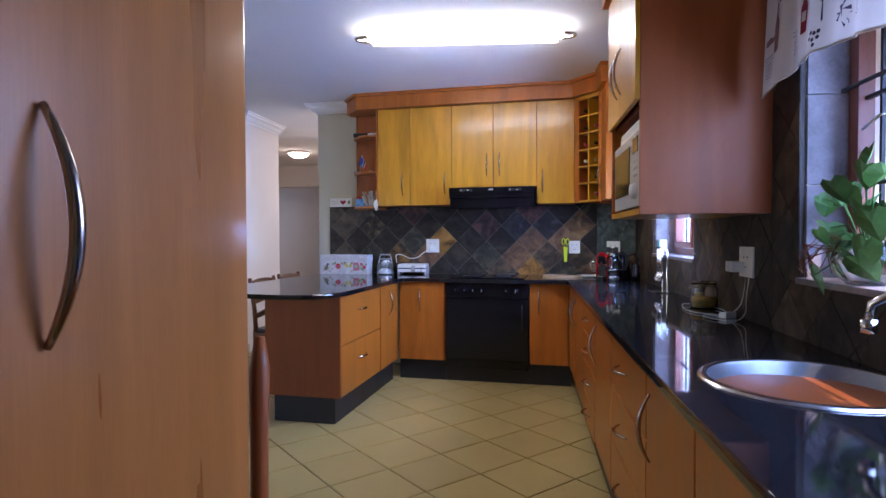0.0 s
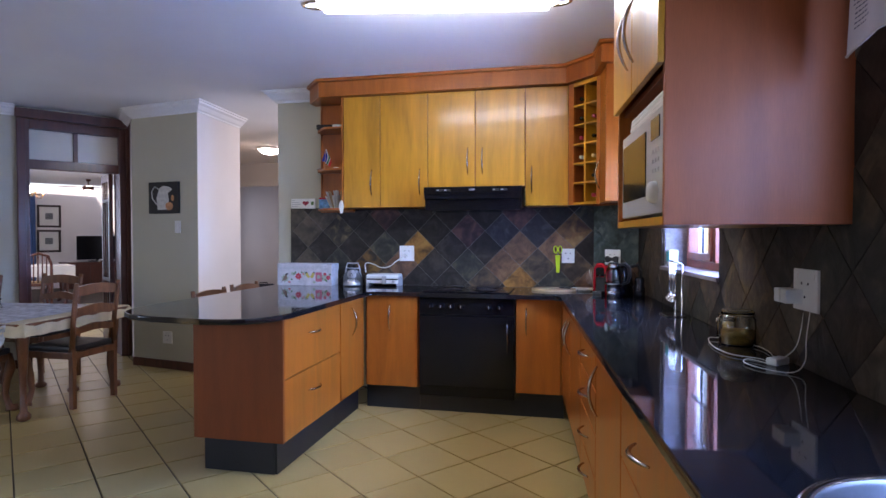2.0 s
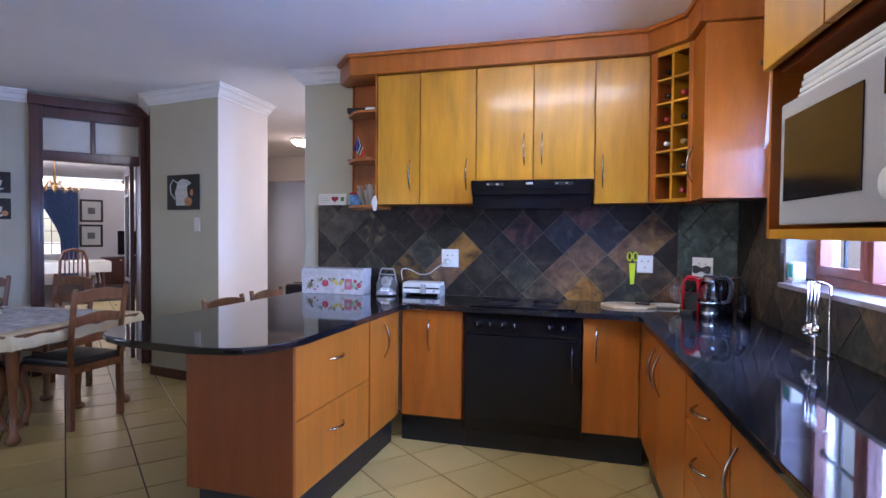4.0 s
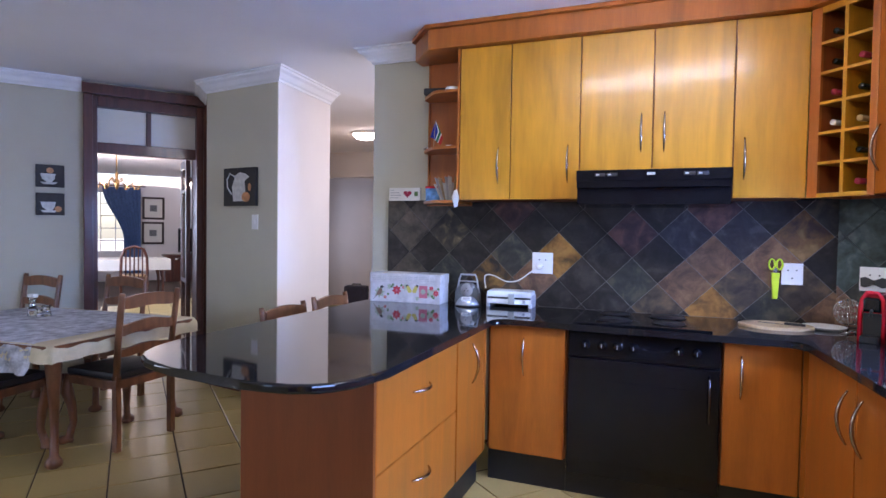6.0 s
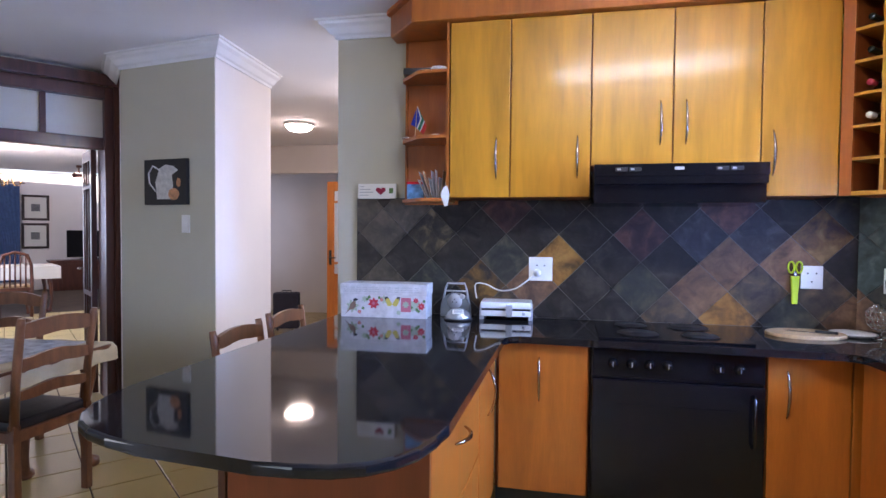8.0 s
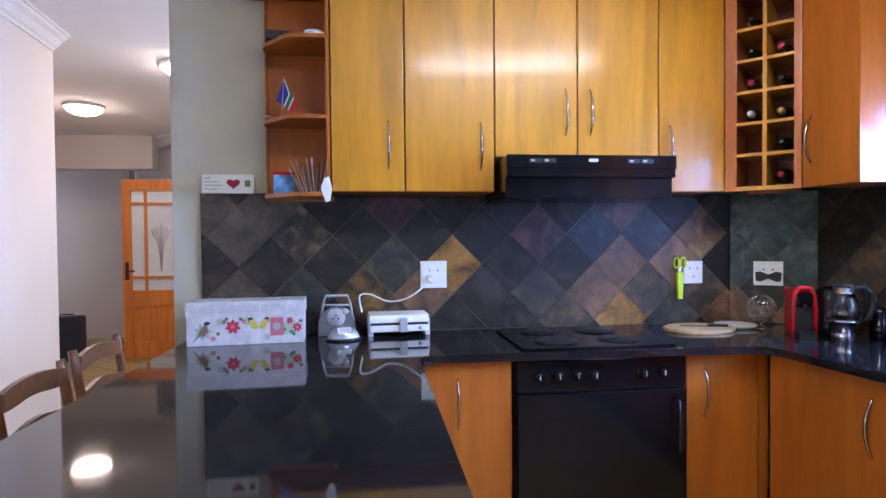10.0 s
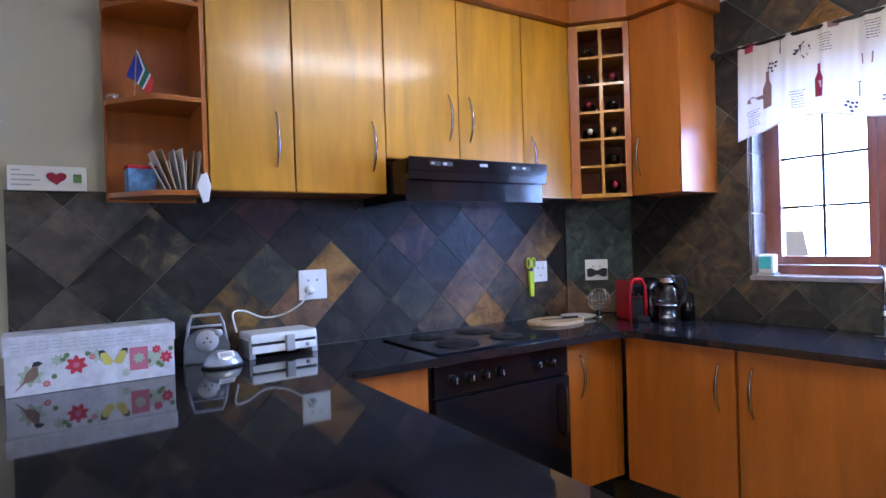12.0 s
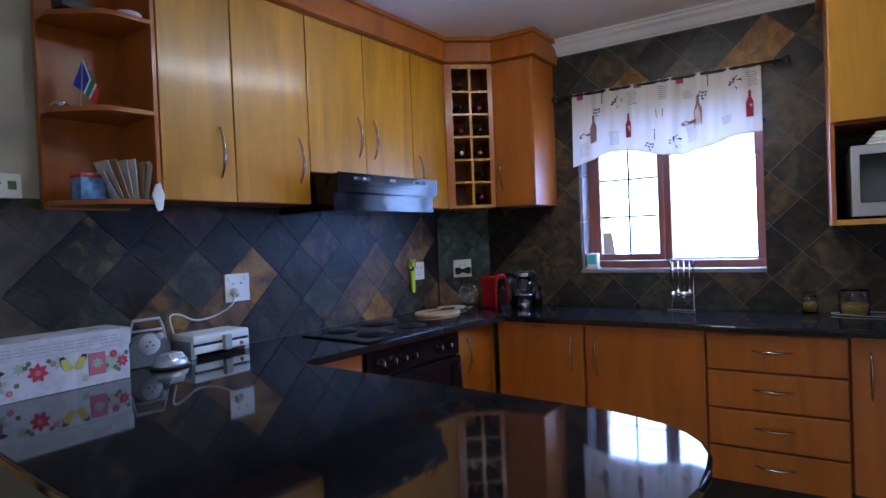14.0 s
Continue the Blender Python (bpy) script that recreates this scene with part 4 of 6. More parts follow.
# ---- windows ----
SILL = mat("slate_sill", (0.3, 0.26, 0.27), 0.35, var=0.3, scale=8, bump=0.1)
CLOTH = bpy.data.materials.new("printed_curtain_cotton")
CLOTH.use_nodes = True
nt = CLOTH.node_tree
tr, ad = nt.nodes.new("ShaderNodeBsdfTranslucent"), nt.nodes.new("ShaderNodeMixShader")
nz = nt.nodes.new("ShaderNodeTexNoise")
nz.inputs["Scale"].default_value = 220
cr = nt.nodes.new("ShaderNodeValToRGB")
cr.color_ramp.elements[0].color, cr.color_ramp.elements[1].color = (0.58, 0.52, 0.47, 1), (0.7, 0.64, 0.58, 1)
nt.links.new(nz.outputs[0], cr.inputs[0]), nt.links.new(cr.outputs[0], nt.nodes["Principled BSDF"].inputs["Base Color"])
nt.nodes["Principled BSDF"].inputs["Roughness"].default_value = 0.9
tr.inputs[0].default_value = (0.62, 0.52, 0.46, 1)
ad.inputs[0].default_value = 0.2
nt.links.new(nt.nodes["Principled BSDF"].outputs[0], ad.inputs[1]), nt.links.new(tr.outputs[0], ad.inputs[2])
nt.links.new(ad.outputs[0], nt.nodes["Material Output"].inputs[0])
PR_RED = mat("print_wine_red", (0.3, 0.02, 0.05), 0.9, var=0.05, bump=0)
PR_FADE = mat("print_faded_brown", (0.25, 0.14, 0.14), 0.9, var=0.2, bump=0)
PR_INK = mat("print_ink", (0.06, 0.05, 0.09), 0.9, var=0.05, bump=0)


def window(name, s0, s1, z0, z1, mull, label):
    """A wooden window in the right wall; s along the wall from the back corner."""
    w = tagged(new(name), label=label, kind="structure")
    w.matrix_basis = R @ pose(0, 0, 0, 0, 0, -90)
    y0, y1 = 0.13, 0.19
    f = [(s0, s1, y0, y1, z0 + 0.012, z0 + 0.055), (s0, s1, y0, y1, z1 - 0.05, z1), (s0, s0 + 0.05, y0, y1, z0 + 0.055, z1 - 0.05), (s1 - 0.05, s1, y0, y1, z0 + 0.055, z1 - 0.05)]
    part("window_frame", B(*f, bev=0.004), WOOD_WIN, w)
    part("mullion", B((mull - 0.02, mull + 0.02, y0, y1, z0 + 0.055, z1 - 0.05), bev=0.004), WOOD_WIN, w)
    part("window_sill", B((s0, s1, -0.03, 0.24, z0 - 0.01, z0 + 0.012), bev=0.004), SILL, w)
    part("casement", B((s0 + 0.052, s0 + 0.09, y0 - 0.012, y1 - 0.02, z0 + 0.06, z1 - 0.055), (mull - 0.055, mull - 0.022, y0 - 0.012, y1 - 0.02, z0 + 0.06, z1 - 0.055), (s0 + 0.09, mull - 0.055, y0 - 0.012, y1 - 0.02, z0 + 0.06, z0 + 0.10), (s0 + 0.09, mull - 0.055, y0 - 0.012, y1 - 0.02, z1 - 0.09, z1 - 0.055), bev=0.003), WOOD_WIN, w)
    cx = (s0 + 0.09 + mull - 0.055) / 2
    bm = bmesh.new()
    box(bm, cx - 0.006, cx + 0.006, y0 + 0.01, y0 + 0.022, z0 + 0.1, z1 - 0.09)
    n = 3
    for i in range(1, n):
        z = z0 + 0.1 + (z1 - z0 - 0.19) * i / n
        box(bm, s0 + 0.09, mull - 0.055, y0 + 0.008, y0 + 0.024, z - 0.006, z + 0.006)
    part("glazing_bar", bm, BLACKM, w)
    for a, b in ((s0 + 0.09, mull - 0.055), (mull + 0.02, s1 - 0.05)):
        p = part("pane", B((a, b, y0 + 0.028, y0 + 0.032, z0 + 0.055, z1 - 0.05)), PANE, w)
        p.visible_shadow = False
    bm = bmesh.new()
    tube(bm, [(mull - 0.05, y0 - 0.012, z0 + 0.52), (mull - 0.05, y0 - 0.04, z0 + 0.52), (mull - 0.13, y0 - 0.045, z0 + 0.49)], 0.005, 6)
    part("latch", bm, CHROME, w)
    return w


window("window_1", 0.905, 1.94, 1.115, 2.02, 1.41, "reddish wooden kitchen window with one barred casement and bright daylight")
w2 = window("window_2", 3.19, 4.75, 1.10, 2.05, 3.50, "reddish wooden window above the sink with slate reveal")
for k, zz in enumerate((1.42, 1.75)):
    bm = bmesh.new()
    tube(bm, [(3.19, 0.11, zz), (4.75, 0.11, zz)], 0.007, 8)
    part("burglar_bar", bm, BLACKM, w2)
RV = R @ pose(0, 0, 0, 0, 0, -90)
for nm, s, z0, z1 in (("window_reveal", 0.907, 1.128, 2.02), ("window_reveal", 3.192, 1.113, 2.05)):
    ob = struct(nm, B((s, s + 0.012, 0.0, 0.13, z0, z0 + (z1 - z0) * 0.34 - 0.003), (s, s + 0.012, 0.0, 0.13, z0 + (z1 - z0) * 0.34 + 0.003, z0 + (z1 - z0) * 0.67 - 0.003), (s, s + 0.012, 0.0, 0.13, z0 + (z1 - z0) * 0.67 + 0.003, z1)), SILL, RV, "pale purple-grey slate window reveal")


def valance(s0, s1, ztop, drop, seed, hang):
    """A short printed curtain with a wavy hem on a rod."""
    random.seed(seed)
    c = thing("curtain", R @ pose(0, 0, 0, 0, 0, -90), "short cream curtain printed with red wine bottles and notes, wavy hem", "curtain")
    bm = bmesh.new()
    tube(bm, [(s0 - 0.10, -0.075, ztop + 0.02), (s1 + 0.10, -0.075, ztop + 0.02)], 0.009, 10)
    for s in (s0 - 0.12, s1 + 0.12):
        lathe(bm, [(0, -0.02), (0.012, -0.015), (0.017, 0), (0.012, 0.015), (0, 0.02)], 12, c=(s, -0.075, ztop + 0.02))
    part("rod", bm, BLACKM, c)
    for s in (s0 - 0.06, s1 + 0.06):
        part("bracket", B((s - 0.006, s + 0.006, -0.075, 0.0, ztop + 0.012, ztop + 0.028), bev=0.002), BLACKM, c)
    nx, nz_ = 80, 16
    L = s1 - s0

    def hem(u):
        return drop + 0.035 * math.sin(u * 2 * math.pi * 1.5 + hang) - 0.03 * u

    def at(u, v):
        y = -0.075 - 0.012 * math.sin(u * 38) * (0.4 + 0.6 * v) - 0.006 * math.sin(u * 90 + 1) - 0.02 * v
        return Vector((s0 + u * L, y, ztop + 0.03 - v * (hem(u) + 0.03)))

    bm = bmesh.new()
    g = [[bm.verts.new(at(i / nx, j / nz_)) for j in range(nz_ + 1)] for i in range(nx + 1)]
    for i in range(nx):
        for j in range(nz_):
            f = bm.faces.new((g[i][j], g[i + 1][j], g[i + 1][j + 1], g[i][j + 1]))
            f.smooth = True
    part("cloth", bm, CLOTH, c)
    bm = bmesh.new()
    tube(bm, [at(i / 40, 1.0) for i in range(41)], 0.004, 6)
    part("hem", bm, CLOTH, c)

    def patch(bm, u, v, shape, k=1.0):
        base = at(u, v)
        vv = []
        for dx, dz in shape:
            uu, w = u + dx * k / L, v - dz * k / (hem(u) + 0.03)
            p = at(min(max(uu, 0), 1), min(max(w, 0), 0.99))
            vv.append(bm.verts.new((p.x, p.y - 0.0025, p.z)))
        bm.faces.new(vv)

    bottle = [(-0.012, -0.045), (0.012, -0.045), (0.013, 0.01), (0.005, 0.03), (0.005, 0.055), (-0.005, 0.055), (-0.005, 0.03), (-0.013, 0.01)]
    glass_ = [(-0.015, 0.0), (0.015, 0.0), (0.017, 0.035), (-0.017, 0.035)]
    tag = [(-0.009, -0.012), (0.009, -0.012), (0.009, 0.012), (-0.009, 0.012)]
    hexa = [(0.0065 * math.cos(t), 0.0065 * math.sin(t)) for t in (0, 1.05, 2.1, 3.14, 4.2, 5.24)]

    def mark(kind, u, v):
        bm = bmesh.new()
        if kind == "bottle":
            patch(bm, u, v, bottle, 1.45)
            part("printed_bottle", bm, PR_RED, c, "dark red printed bottle")
            bm = bmesh.new()
            patch(bm, u, v + 0.03, tag, 1.3)
            for q in bm.verts:
                q.co.y -= 0.001
            part("bottle_label", bm, CLOTH, c)
        elif kind == "faded":
            patch(bm, u, v, bottle, 1.7)
            part("printed_bottle", bm, PR_FADE, c, "faded printed bottle")
        elif kind in ("glass", "pale_glass"):
            patch(bm, u, v, glass_, 1.3)
            part("printed_glass", bm, PR_RED if kind == "glass" else PR_FADE, c, "printed wine glass")
        elif kind == "grapes":
            for a, b in ((0, 0), (0.017, 0.003), (-0.015, 0.006), (0.006, 0.018), (-0.008, 0.022), (0.02, 0.02), (0.004, -0.016)):
                patch(bm, u, v, [(a + x, b + z) for x, z in hexa])
            part("printed_grapes", bm, PR_INK, c, "dark printed grapes")
        elif kind == "hand":
            patch(bm, u, v, [(-0.035, -0.008), (-0.02, -0.012), (0.01, -0.008), (0.035, -0.01), (0.035, 0.008), (0.0, 0.004), (-0.01, 0.012), (-0.03, 0.006)], 1.2)
            part("printed_opener", bm, PR_FADE, c, "faded printed bottle opener")
        elif kind == "screw":
            patch(bm, u, v, [(-0.003, -0.035), (0.0, -0.04), (0.003, -0.035), (0.002, 0.02), (0.010, 0.024), (-0.010, 0.024), (-0.002, 0.02)])
            part("printed_corkscrew", bm, PR_INK, c)
        elif kind == "vine":
            for k in range(9):
                a, ln = k * 0.75, 0.012 + 0.014 * (k % 3)
                x, z = 0.02 * math.cos(k * 2.1), 0.022 * math.sin(k * 1.7)
                patch(bm, u, v, [(x, z), (x + ln * math.cos(a), z + ln * math.sin(a)), (x + ln * math.cos(a + 0.35) * 0.9, z + ln * math.sin(a + 0.35) * 0.9)])
            part("printed_vine", bm, PR_INK, c, "sketched dark vine leaves")
        else:
            for a in range(7 if kind == "text" else 4):
                x = -0.03 if a < 2 else -0.022
                while x < 0.02:
                    wd = random.uniform(0.004, 0.011)
                    z = -0.012 * a
                    patch(bm, u, v, [(x, z - 0.0022), (x + wd, z - 0.0012), (x + wd, z + 0.0014), (x, z + 0.002)])
                    x += wd + 0.003
            part("printed_writing", bm, PR_INK, c, "rows of unreadable printed writing")

    layout = (("glass", 0.05, 0.1), ("screw", 0.18, 0.12), ("vine", 0.27, 0.25), ("text", 0.355, 0.12), ("pale_glass", 0.385, 0.07), ("text", 0.52, 0.1),
              ("glass", 0.61, 0.1), ("lines", 0.65, 0.22), ("screw", 0.75, 0.11), ("vine", 0.885, 0.25), ("text", 0.96, 0.12), ("grapes", 0.145, 0.34),
              ("faded", 0.125, 0.58), ("hand", 0.08, 0.62), ("bottle", 0.33, 0.64), ("pale_glass", 0.5, 0.5), ("grapes", 0.72, 0.32), ("faded", 0.7, 0.52),
              ("hand", 0.65, 0.62), ("bottle", 0.945, 0.6), ("text", 0.07, 0.74), ("text", 0.25, 0.7), ("screw", 0.47, 0.72), ("vine", 0.585, 0.84),
              ("text", 0.67, 0.7), ("lines", 0.84, 0.7), ("grapes", 0.44, 0.92))
    rep = 1 if L < 1.3 else 2
    for kind, u, v in layout:
        for k in range(rep):
            mark(kind, (u + k) / rep, v)
    random.seed(5)


valance(0.90, 1.945, 2.205, 0.40, 3, 2.2)
valance(3.08, 4.85, 2.205, 0.435, 4, 2.9)

# ---- outside ----
GROUNDM = mat("pale_paving", (0.5, 0.46, 0.41), 0.9, var=0.15, scale=2, bump=0.1)
GWALL = mat("pale_garden_wall", (0.72, 0.68, 0.63), 0.9, var=0.08, scale=1.5, bump=0.1)
LEAF = mat("green_leaf", (0.08, 0.22, 0.05), 0.45, var=0.25, scale=15, bump=0.05, rand=0.3)
bm = bmesh.new()
prism(bm, [(-60, -60), (60, -60), (60, 60), (-60, 60)], -0.3, -0.13)
tagged(struct("ground", bm, GROUNDM), label="pale dusty paving outside the house")
struct("garden_wall", B((5.0, 5.2, -6, 20, -0.13, 1.35)), GWALL, label="pale plastered garden wall")


def foliage(name, m, r, n, label, category, sz=0.05):
    b = thing(name, m, label, category)
    bm = bmesh.new()
    for i in range(5):
        a = i * 1.3
        tube(bm, [(0, 0, 0), (0.3 * r * math.cos(a), 0.3 * r * math.sin(a), 0.5 * r), (0.7 * r * math.cos(a), 0.7 * r * math.sin(a), 1.1 * r)], [0.03 * r, 0.022 * r, 0.008 * r], 6)
    part("branches", bm, WOOD_PANEL, b)
    bm = bmesh.new()
    for i in range(n):
        d = Vector((random.gauss(0, 1), random.gauss(0, 1), random.gauss(0, 0.8))).normalized() * r * random.uniform(0.5, 1.0) * (0.8 + 0.3 * noise.noise(Vector((i * 0.01, 0, 0))))
        c = d + Vector((0, 0, r * 1.05))
        q = Euler((random.uniform(0, 6), random.uniform(0, 6), random.uniform(0, 6))).to_matrix()
        v = [bm.verts.new(c + q @ Vector(p) * sz) for p in ((-1, 0, 0), (0, -0.5, 0.1), (1, 0, 0), (0, 0.5, 0.1))]
        bm.faces.new(v)
    part("leaves", bm, LEAF, b, "small green leaves")
    return b


foliage("shrub", pose(4.1, 5.2, -0.13), 0.75, 900, "leafy green shrub by the pale garden wall", "shrub", 0.06)
foliage("shrub", pose(4.3, 8.6, -0.13), 0.6, 700, "leafy green shrub by the pale garden wall", "shrub", 0.06)

# ---- wall fittings ----
def plate(m, w, h, label, holes=3, category="power socket"):
    s = thing("power_socket" if "socket" in category else "light_switch", m, label, category)
    part("plate", B((-w / 2, w / 2, -0.009, 0, -h / 2, h / 2), bev=0.003), WHITEP, s)
    if "socket" in category:
        for dx, dz in ((-0.02, 0.02), (0.02, 0.02), (0.0, -0.022)):
            bm = bmesh.new()
            lathe(bm, [(0, 0.0105), (0.004, 0.0105), (0.0045, 0.008)], 10, m=pose(dx, 0, dz, 90))
            part("pin_hole", bm, BLACKM, s)
        part("rocker", B((-w / 2 + 0.015, -w / 2 + 0.03, -0.012, -0.008, h / 2 - 0.03, h / 2 - 0.012), bev=0.001), WHITEP, s)
        part("rocker", B((w / 2 - 0.03, w / 2 - 0.015, -0.012, -0.008, h / 2 - 0.03, h / 2 - 0.012), bev=0.001), WHITEP, s)
    else:
        part("rocker", B((-0.01, 0.01, -0.013, -0.008, -0.015, 0.015), bev=0.002), WHITEP, s)
    return s


YS = 7.679
plate(pose(-1.016, YS, 1.167), 0.128, 0.13, "square white power socket on the slate splashback", )
plate(pose(0.325, YS, 1.155), 0.10, 0.115, "white power socket on the slate beside green scissors")
plate(local_to(0.53, 7.672, 0.835, 7.46) @ pose(0.17, -0.012, 1.15), 0.13, 0.12, "white power socket behind a hung bow tie")
sk2 = plate(RV @ pose(2.735, -0.02, 1.145), 0.15, 0.13, "double white power socket with two plugged-in adapters")
for dx in (-0.075, -0.03):
    part("adapter", B((dx - 0.02, dx + 0.02, -0.06, -0.009, -0.045, 0.0), bev=0.005), WHITEP, sk2)
PWM = local_to(*PICL, *CORNER)
plate(PWM @ pose(0.617, -0.006, 1.405), 0.07, 0.12, "white light switch on the beige wall", category="light switch")
plate(PWM @ pose(0.468, -0.006, 0.31), 0.12, 0.12, "white power socket low on the beige wall")

# ---- things on the worktop ----
ZT = 0.8965
PAPER = mat("papered_box_lid", (0.62, 0.6, 0.6), 0.6, var=0.12, scale=25, bump=0.02)
bx = thing("storage_box", local_to(-2.09, 7.425, -1.605, 7.45) @ pose(0, 0, ZT), "lidded keepsake box papered in pale floral print on the granite", "storage box")
part("body", B((0.004, 0.482, 0.004, 0.17, 0, 0.15), bev=0.003), PAPER, bx)
part("lid", B((0, 0.486, 0, 0.174, 0.125, 0.185), bev=0.004), PAPER, bx)
FR, FG, FY, FP = (mat(n, c, 0.7, var=0.1, bump=0) for n, c in (("flower_red", (0.55, 0.03, 0.05)), ("flower_green", (0.1, 0.2, 0.06)), ("flower_yellow", (0.6, 0.5, 0.1)), ("flower_pink", (0.6, 0.15, 0.2))))


def flower(x, z, r, material, seed=0, y=0.0025):
    bm = bmesh.new()
    vs = [bm.verts.new((x + r * (1 + 0.25 * math.sin(7 * a + seed)) * math.cos(a), y, z + r * (1 + 0.25 * math.sin(7 * a + seed)) * math.sin(a))) for a in [2 * math.pi * i / 28 for i in range(28)]]
    bm.faces.new(vs)
    part("printed_flower", bm, material, bx)


FB, FK = mat("print_bird_brown", (0.2, 0.12, 0.08), 0.7, var=0.3, bump=0), mat("print_black", (0.03, 0.03, 0.035), 0.7, bump=0)
FL = mat("print_pale_green", (0.42, 0.5, 0.36), 0.7, var=0.15, bump=0)


def ink_shape(name, pts, material, y=0.0025, label=""):
    """A flat printed shape on the front of the box."""
    bm = bmesh.new()
    bm.faces.new([bm.verts.new((x, y, z)) for x, z in pts])
    return part(name, bm, material, bx, label)


for x, z, r in ((0.07, 0.06, 0.03), (0.14, 0.1, 0.016), (0.25, 0.1, 0.02), (0.42, 0.07, 0.03), (0.33, 0.03, 0.012)):
    flower(x, z, r, FL, x * 9, 0.0032)
for x, z, r, mt_ in ((0.19, 0.078, 0.026, FR), (0.455, 0.068, 0.018, FR), (0.425, 0.098, 0.013, FR), (0.235, 0.098, 0.009, FP), (0.11, 0.03, 0.01, FP)):
    flower(x, z, r, mt_, x * 50, 0.0022)
    flower(x, z, r * 0.35, FP if mt_ is FR else FY, x * 20, 0.0012)
for x, z in ((0.155, 0.1), (0.165, 0.112), (0.222, 0.11), (0.43, 0.05), (0.44, 0.04), (0.40, 0.06), (0.13, 0.05), (0.47, 0.095)):
    flower(x, z, 0.008, FG, x * 30, 0.0022)
ink_shape("printed_bird", [(0.025, 0.012), (0.05, 0.045), (0.058, 0.07), (0.075, 0.088), (0.088, 0.085), (0.09, 0.06), (0.075, 0.042), (0.055, 0.04)], FB, 0.0018, "brown printed bird")
ink_shape("bird_head", [(0.072, 0.088), (0.078, 0.102), (0.09, 0.104), (0.102, 0.096), (0.09, 0.088)], FK, 0.0012)
for sgn in (-1, 1):
    ink_shape("printed_butterfly_wing", [(0.295, 0.075), (0.295 + sgn * 0.02, 0.108), (0.295 + sgn * 0.04, 0.112), (0.295 + sgn * 0.036, 0.088), (0.295 + sgn * 0.026, 0.066), (0.295 + sgn * 0.01, 0.064)], FY, 0.0022, "yellow printed butterfly wing")
    ink_shape("printed_wing_edge", [(0.295 + sgn * 0.02, 0.108), (0.295 + sgn * 0.03, 0.116), (0.295 + sgn * 0.043, 0.114), (0.295 + sgn * 0.04, 0.09), (0.295 + sgn * 0.037, 0.105)], FK, 0.0016)
part("printed_stamp", B((0.343, 0.398, 0.0015, 0.004, 0.035, 0.112)), FP, bx)
flower(0.37, 0.075, 0.016, FL, 3, 0.0008)
for k in range(12):
    x0 = 0.02 + k * 0.036
    bm = bmesh.new()
    for r in range(3):
        x = x0
        while x < x0 + 0.024:
            wd = random.uniform(0.002, 0.006)
            box(bm, x, x + wd, -0.0012, 0.001, 0.14 + 0.011 * r, 0.1425 + 0.011 * r + random.uniform(0, 0.003))
            x += wd + 0.0015
    part("printed_writing", bm, GREYP, bx, "small unreadable printed writing")
for k in range(9):
    x0, y0 = 0.03 + k * 0.05, 0.03 + 0.05 * (k % 3)
    part("lid_print", B((x0, x0 + 0.03, y0, y0 + 0.012, 0.1845, 0.1856)), FB if k % 2 else GREYP, bx)

rl = thing("cable_reel", pose(-1.475, 7.60, ZT, 0, 0, -5), "small grey extension reel with carrying handle standing on the granite", "cable reel")
REELG = mat("smoky_plastic", (0.13, 0.14, 0.14), 0.3, var=0.1)
bm = bmesh.new()
prism(bm, [(-0.085, 0), (-0.082, 0.06)] + [(0.078 * math.cos(math.pi - math.pi * i / 12), 0.07 + 0.062 * math.sin(math.pi * i / 12)) for i in range(13)] + [(0.082, 0.06), (0.085, 0)], -0.022, 0.022, bev=0.004)
bmesh.ops.transform(bm, matrix=pose(0, 0, 0, 90), verts=bm.verts)
part("drum", bm, REELG, rl)
bm = bmesh.new()
lathe(bm, [(0, 0.027), (0.04, 0.027), (0.043, 0.02)], 24, m=pose(0, 0, 0.088, 90))
part("socket_face", bm, GREYP, rl)
for dx, dz in ((-0.012, 0.083), (0.012, 0.083), (0.0, 0.098)):
    bm = bmesh.new()
    lathe(bm, [(0, 0.029), (0.004, 0.029), (0.004, 0.026)], 10, m=pose(dx, 0, dz, 90))
    part("pin_hole", bm, BLACKM, rl)
bm = bmesh.new()
lathe(bm, [(0, 0.03), (0.013, 0.03), (0.015, 0.022)], 16, m=pose(0.042, 0, 0.115, 90))
part("knob", bm, GREYP, rl)
bm = bmesh.new()
tube(bm, [(-0.075, 0, 0.07), (-0.062, 0, 0.15), (-0.05, 0, 0.185), (0.05, 0, 0.185), (0.062, 0, 0.15), (0.075, 0, 0.07)], 0.006, 8)
tube(bm, [(-0.058, 0, 0.142), (0.058, 0, 0.142)], 0.005, 8)
part("handle", bm, GREYP, rl)

ck = thing("desk_clock", pose(-1.44, 7.49, ZT, 0, 0, 8), "small domed silver digital clock on the granite worktop", "clock")
DOME = mat("silver_blue_plastic", (0.5, 0.54, 0.58), 0.22, metal=0.6, var=0.05, bump=0)
bm = bmesh.new()
lathe(bm, [(0, 0.062), (0.022, 0.06), (0.042, 0.05), (0.056, 0.03), (0.062, 0.014), (0.062, 0.008), (0, 0.008)], 28)
part("case", bm, DOME, ck, m=Matrix.Diagonal((1.15, 0.9, 1, 1)))
bm = bmesh.new()
lathe(bm, [(0, 0.008), (0.066, 0.008), (0.068, 0.004), (0.064, 0.0), (0, 0.0)], 28)
part("foot", bm, BLACKM, ck, m=Matrix.Diagonal((1.15, 0.95, 1, 1)))
part("bezel", B((-0.03, 0.03, -0.004, 0.002, -0.013, 0.013), bev=0.004), WHITEP, ck, m=pose(0, -0.036, 0.046, -38))
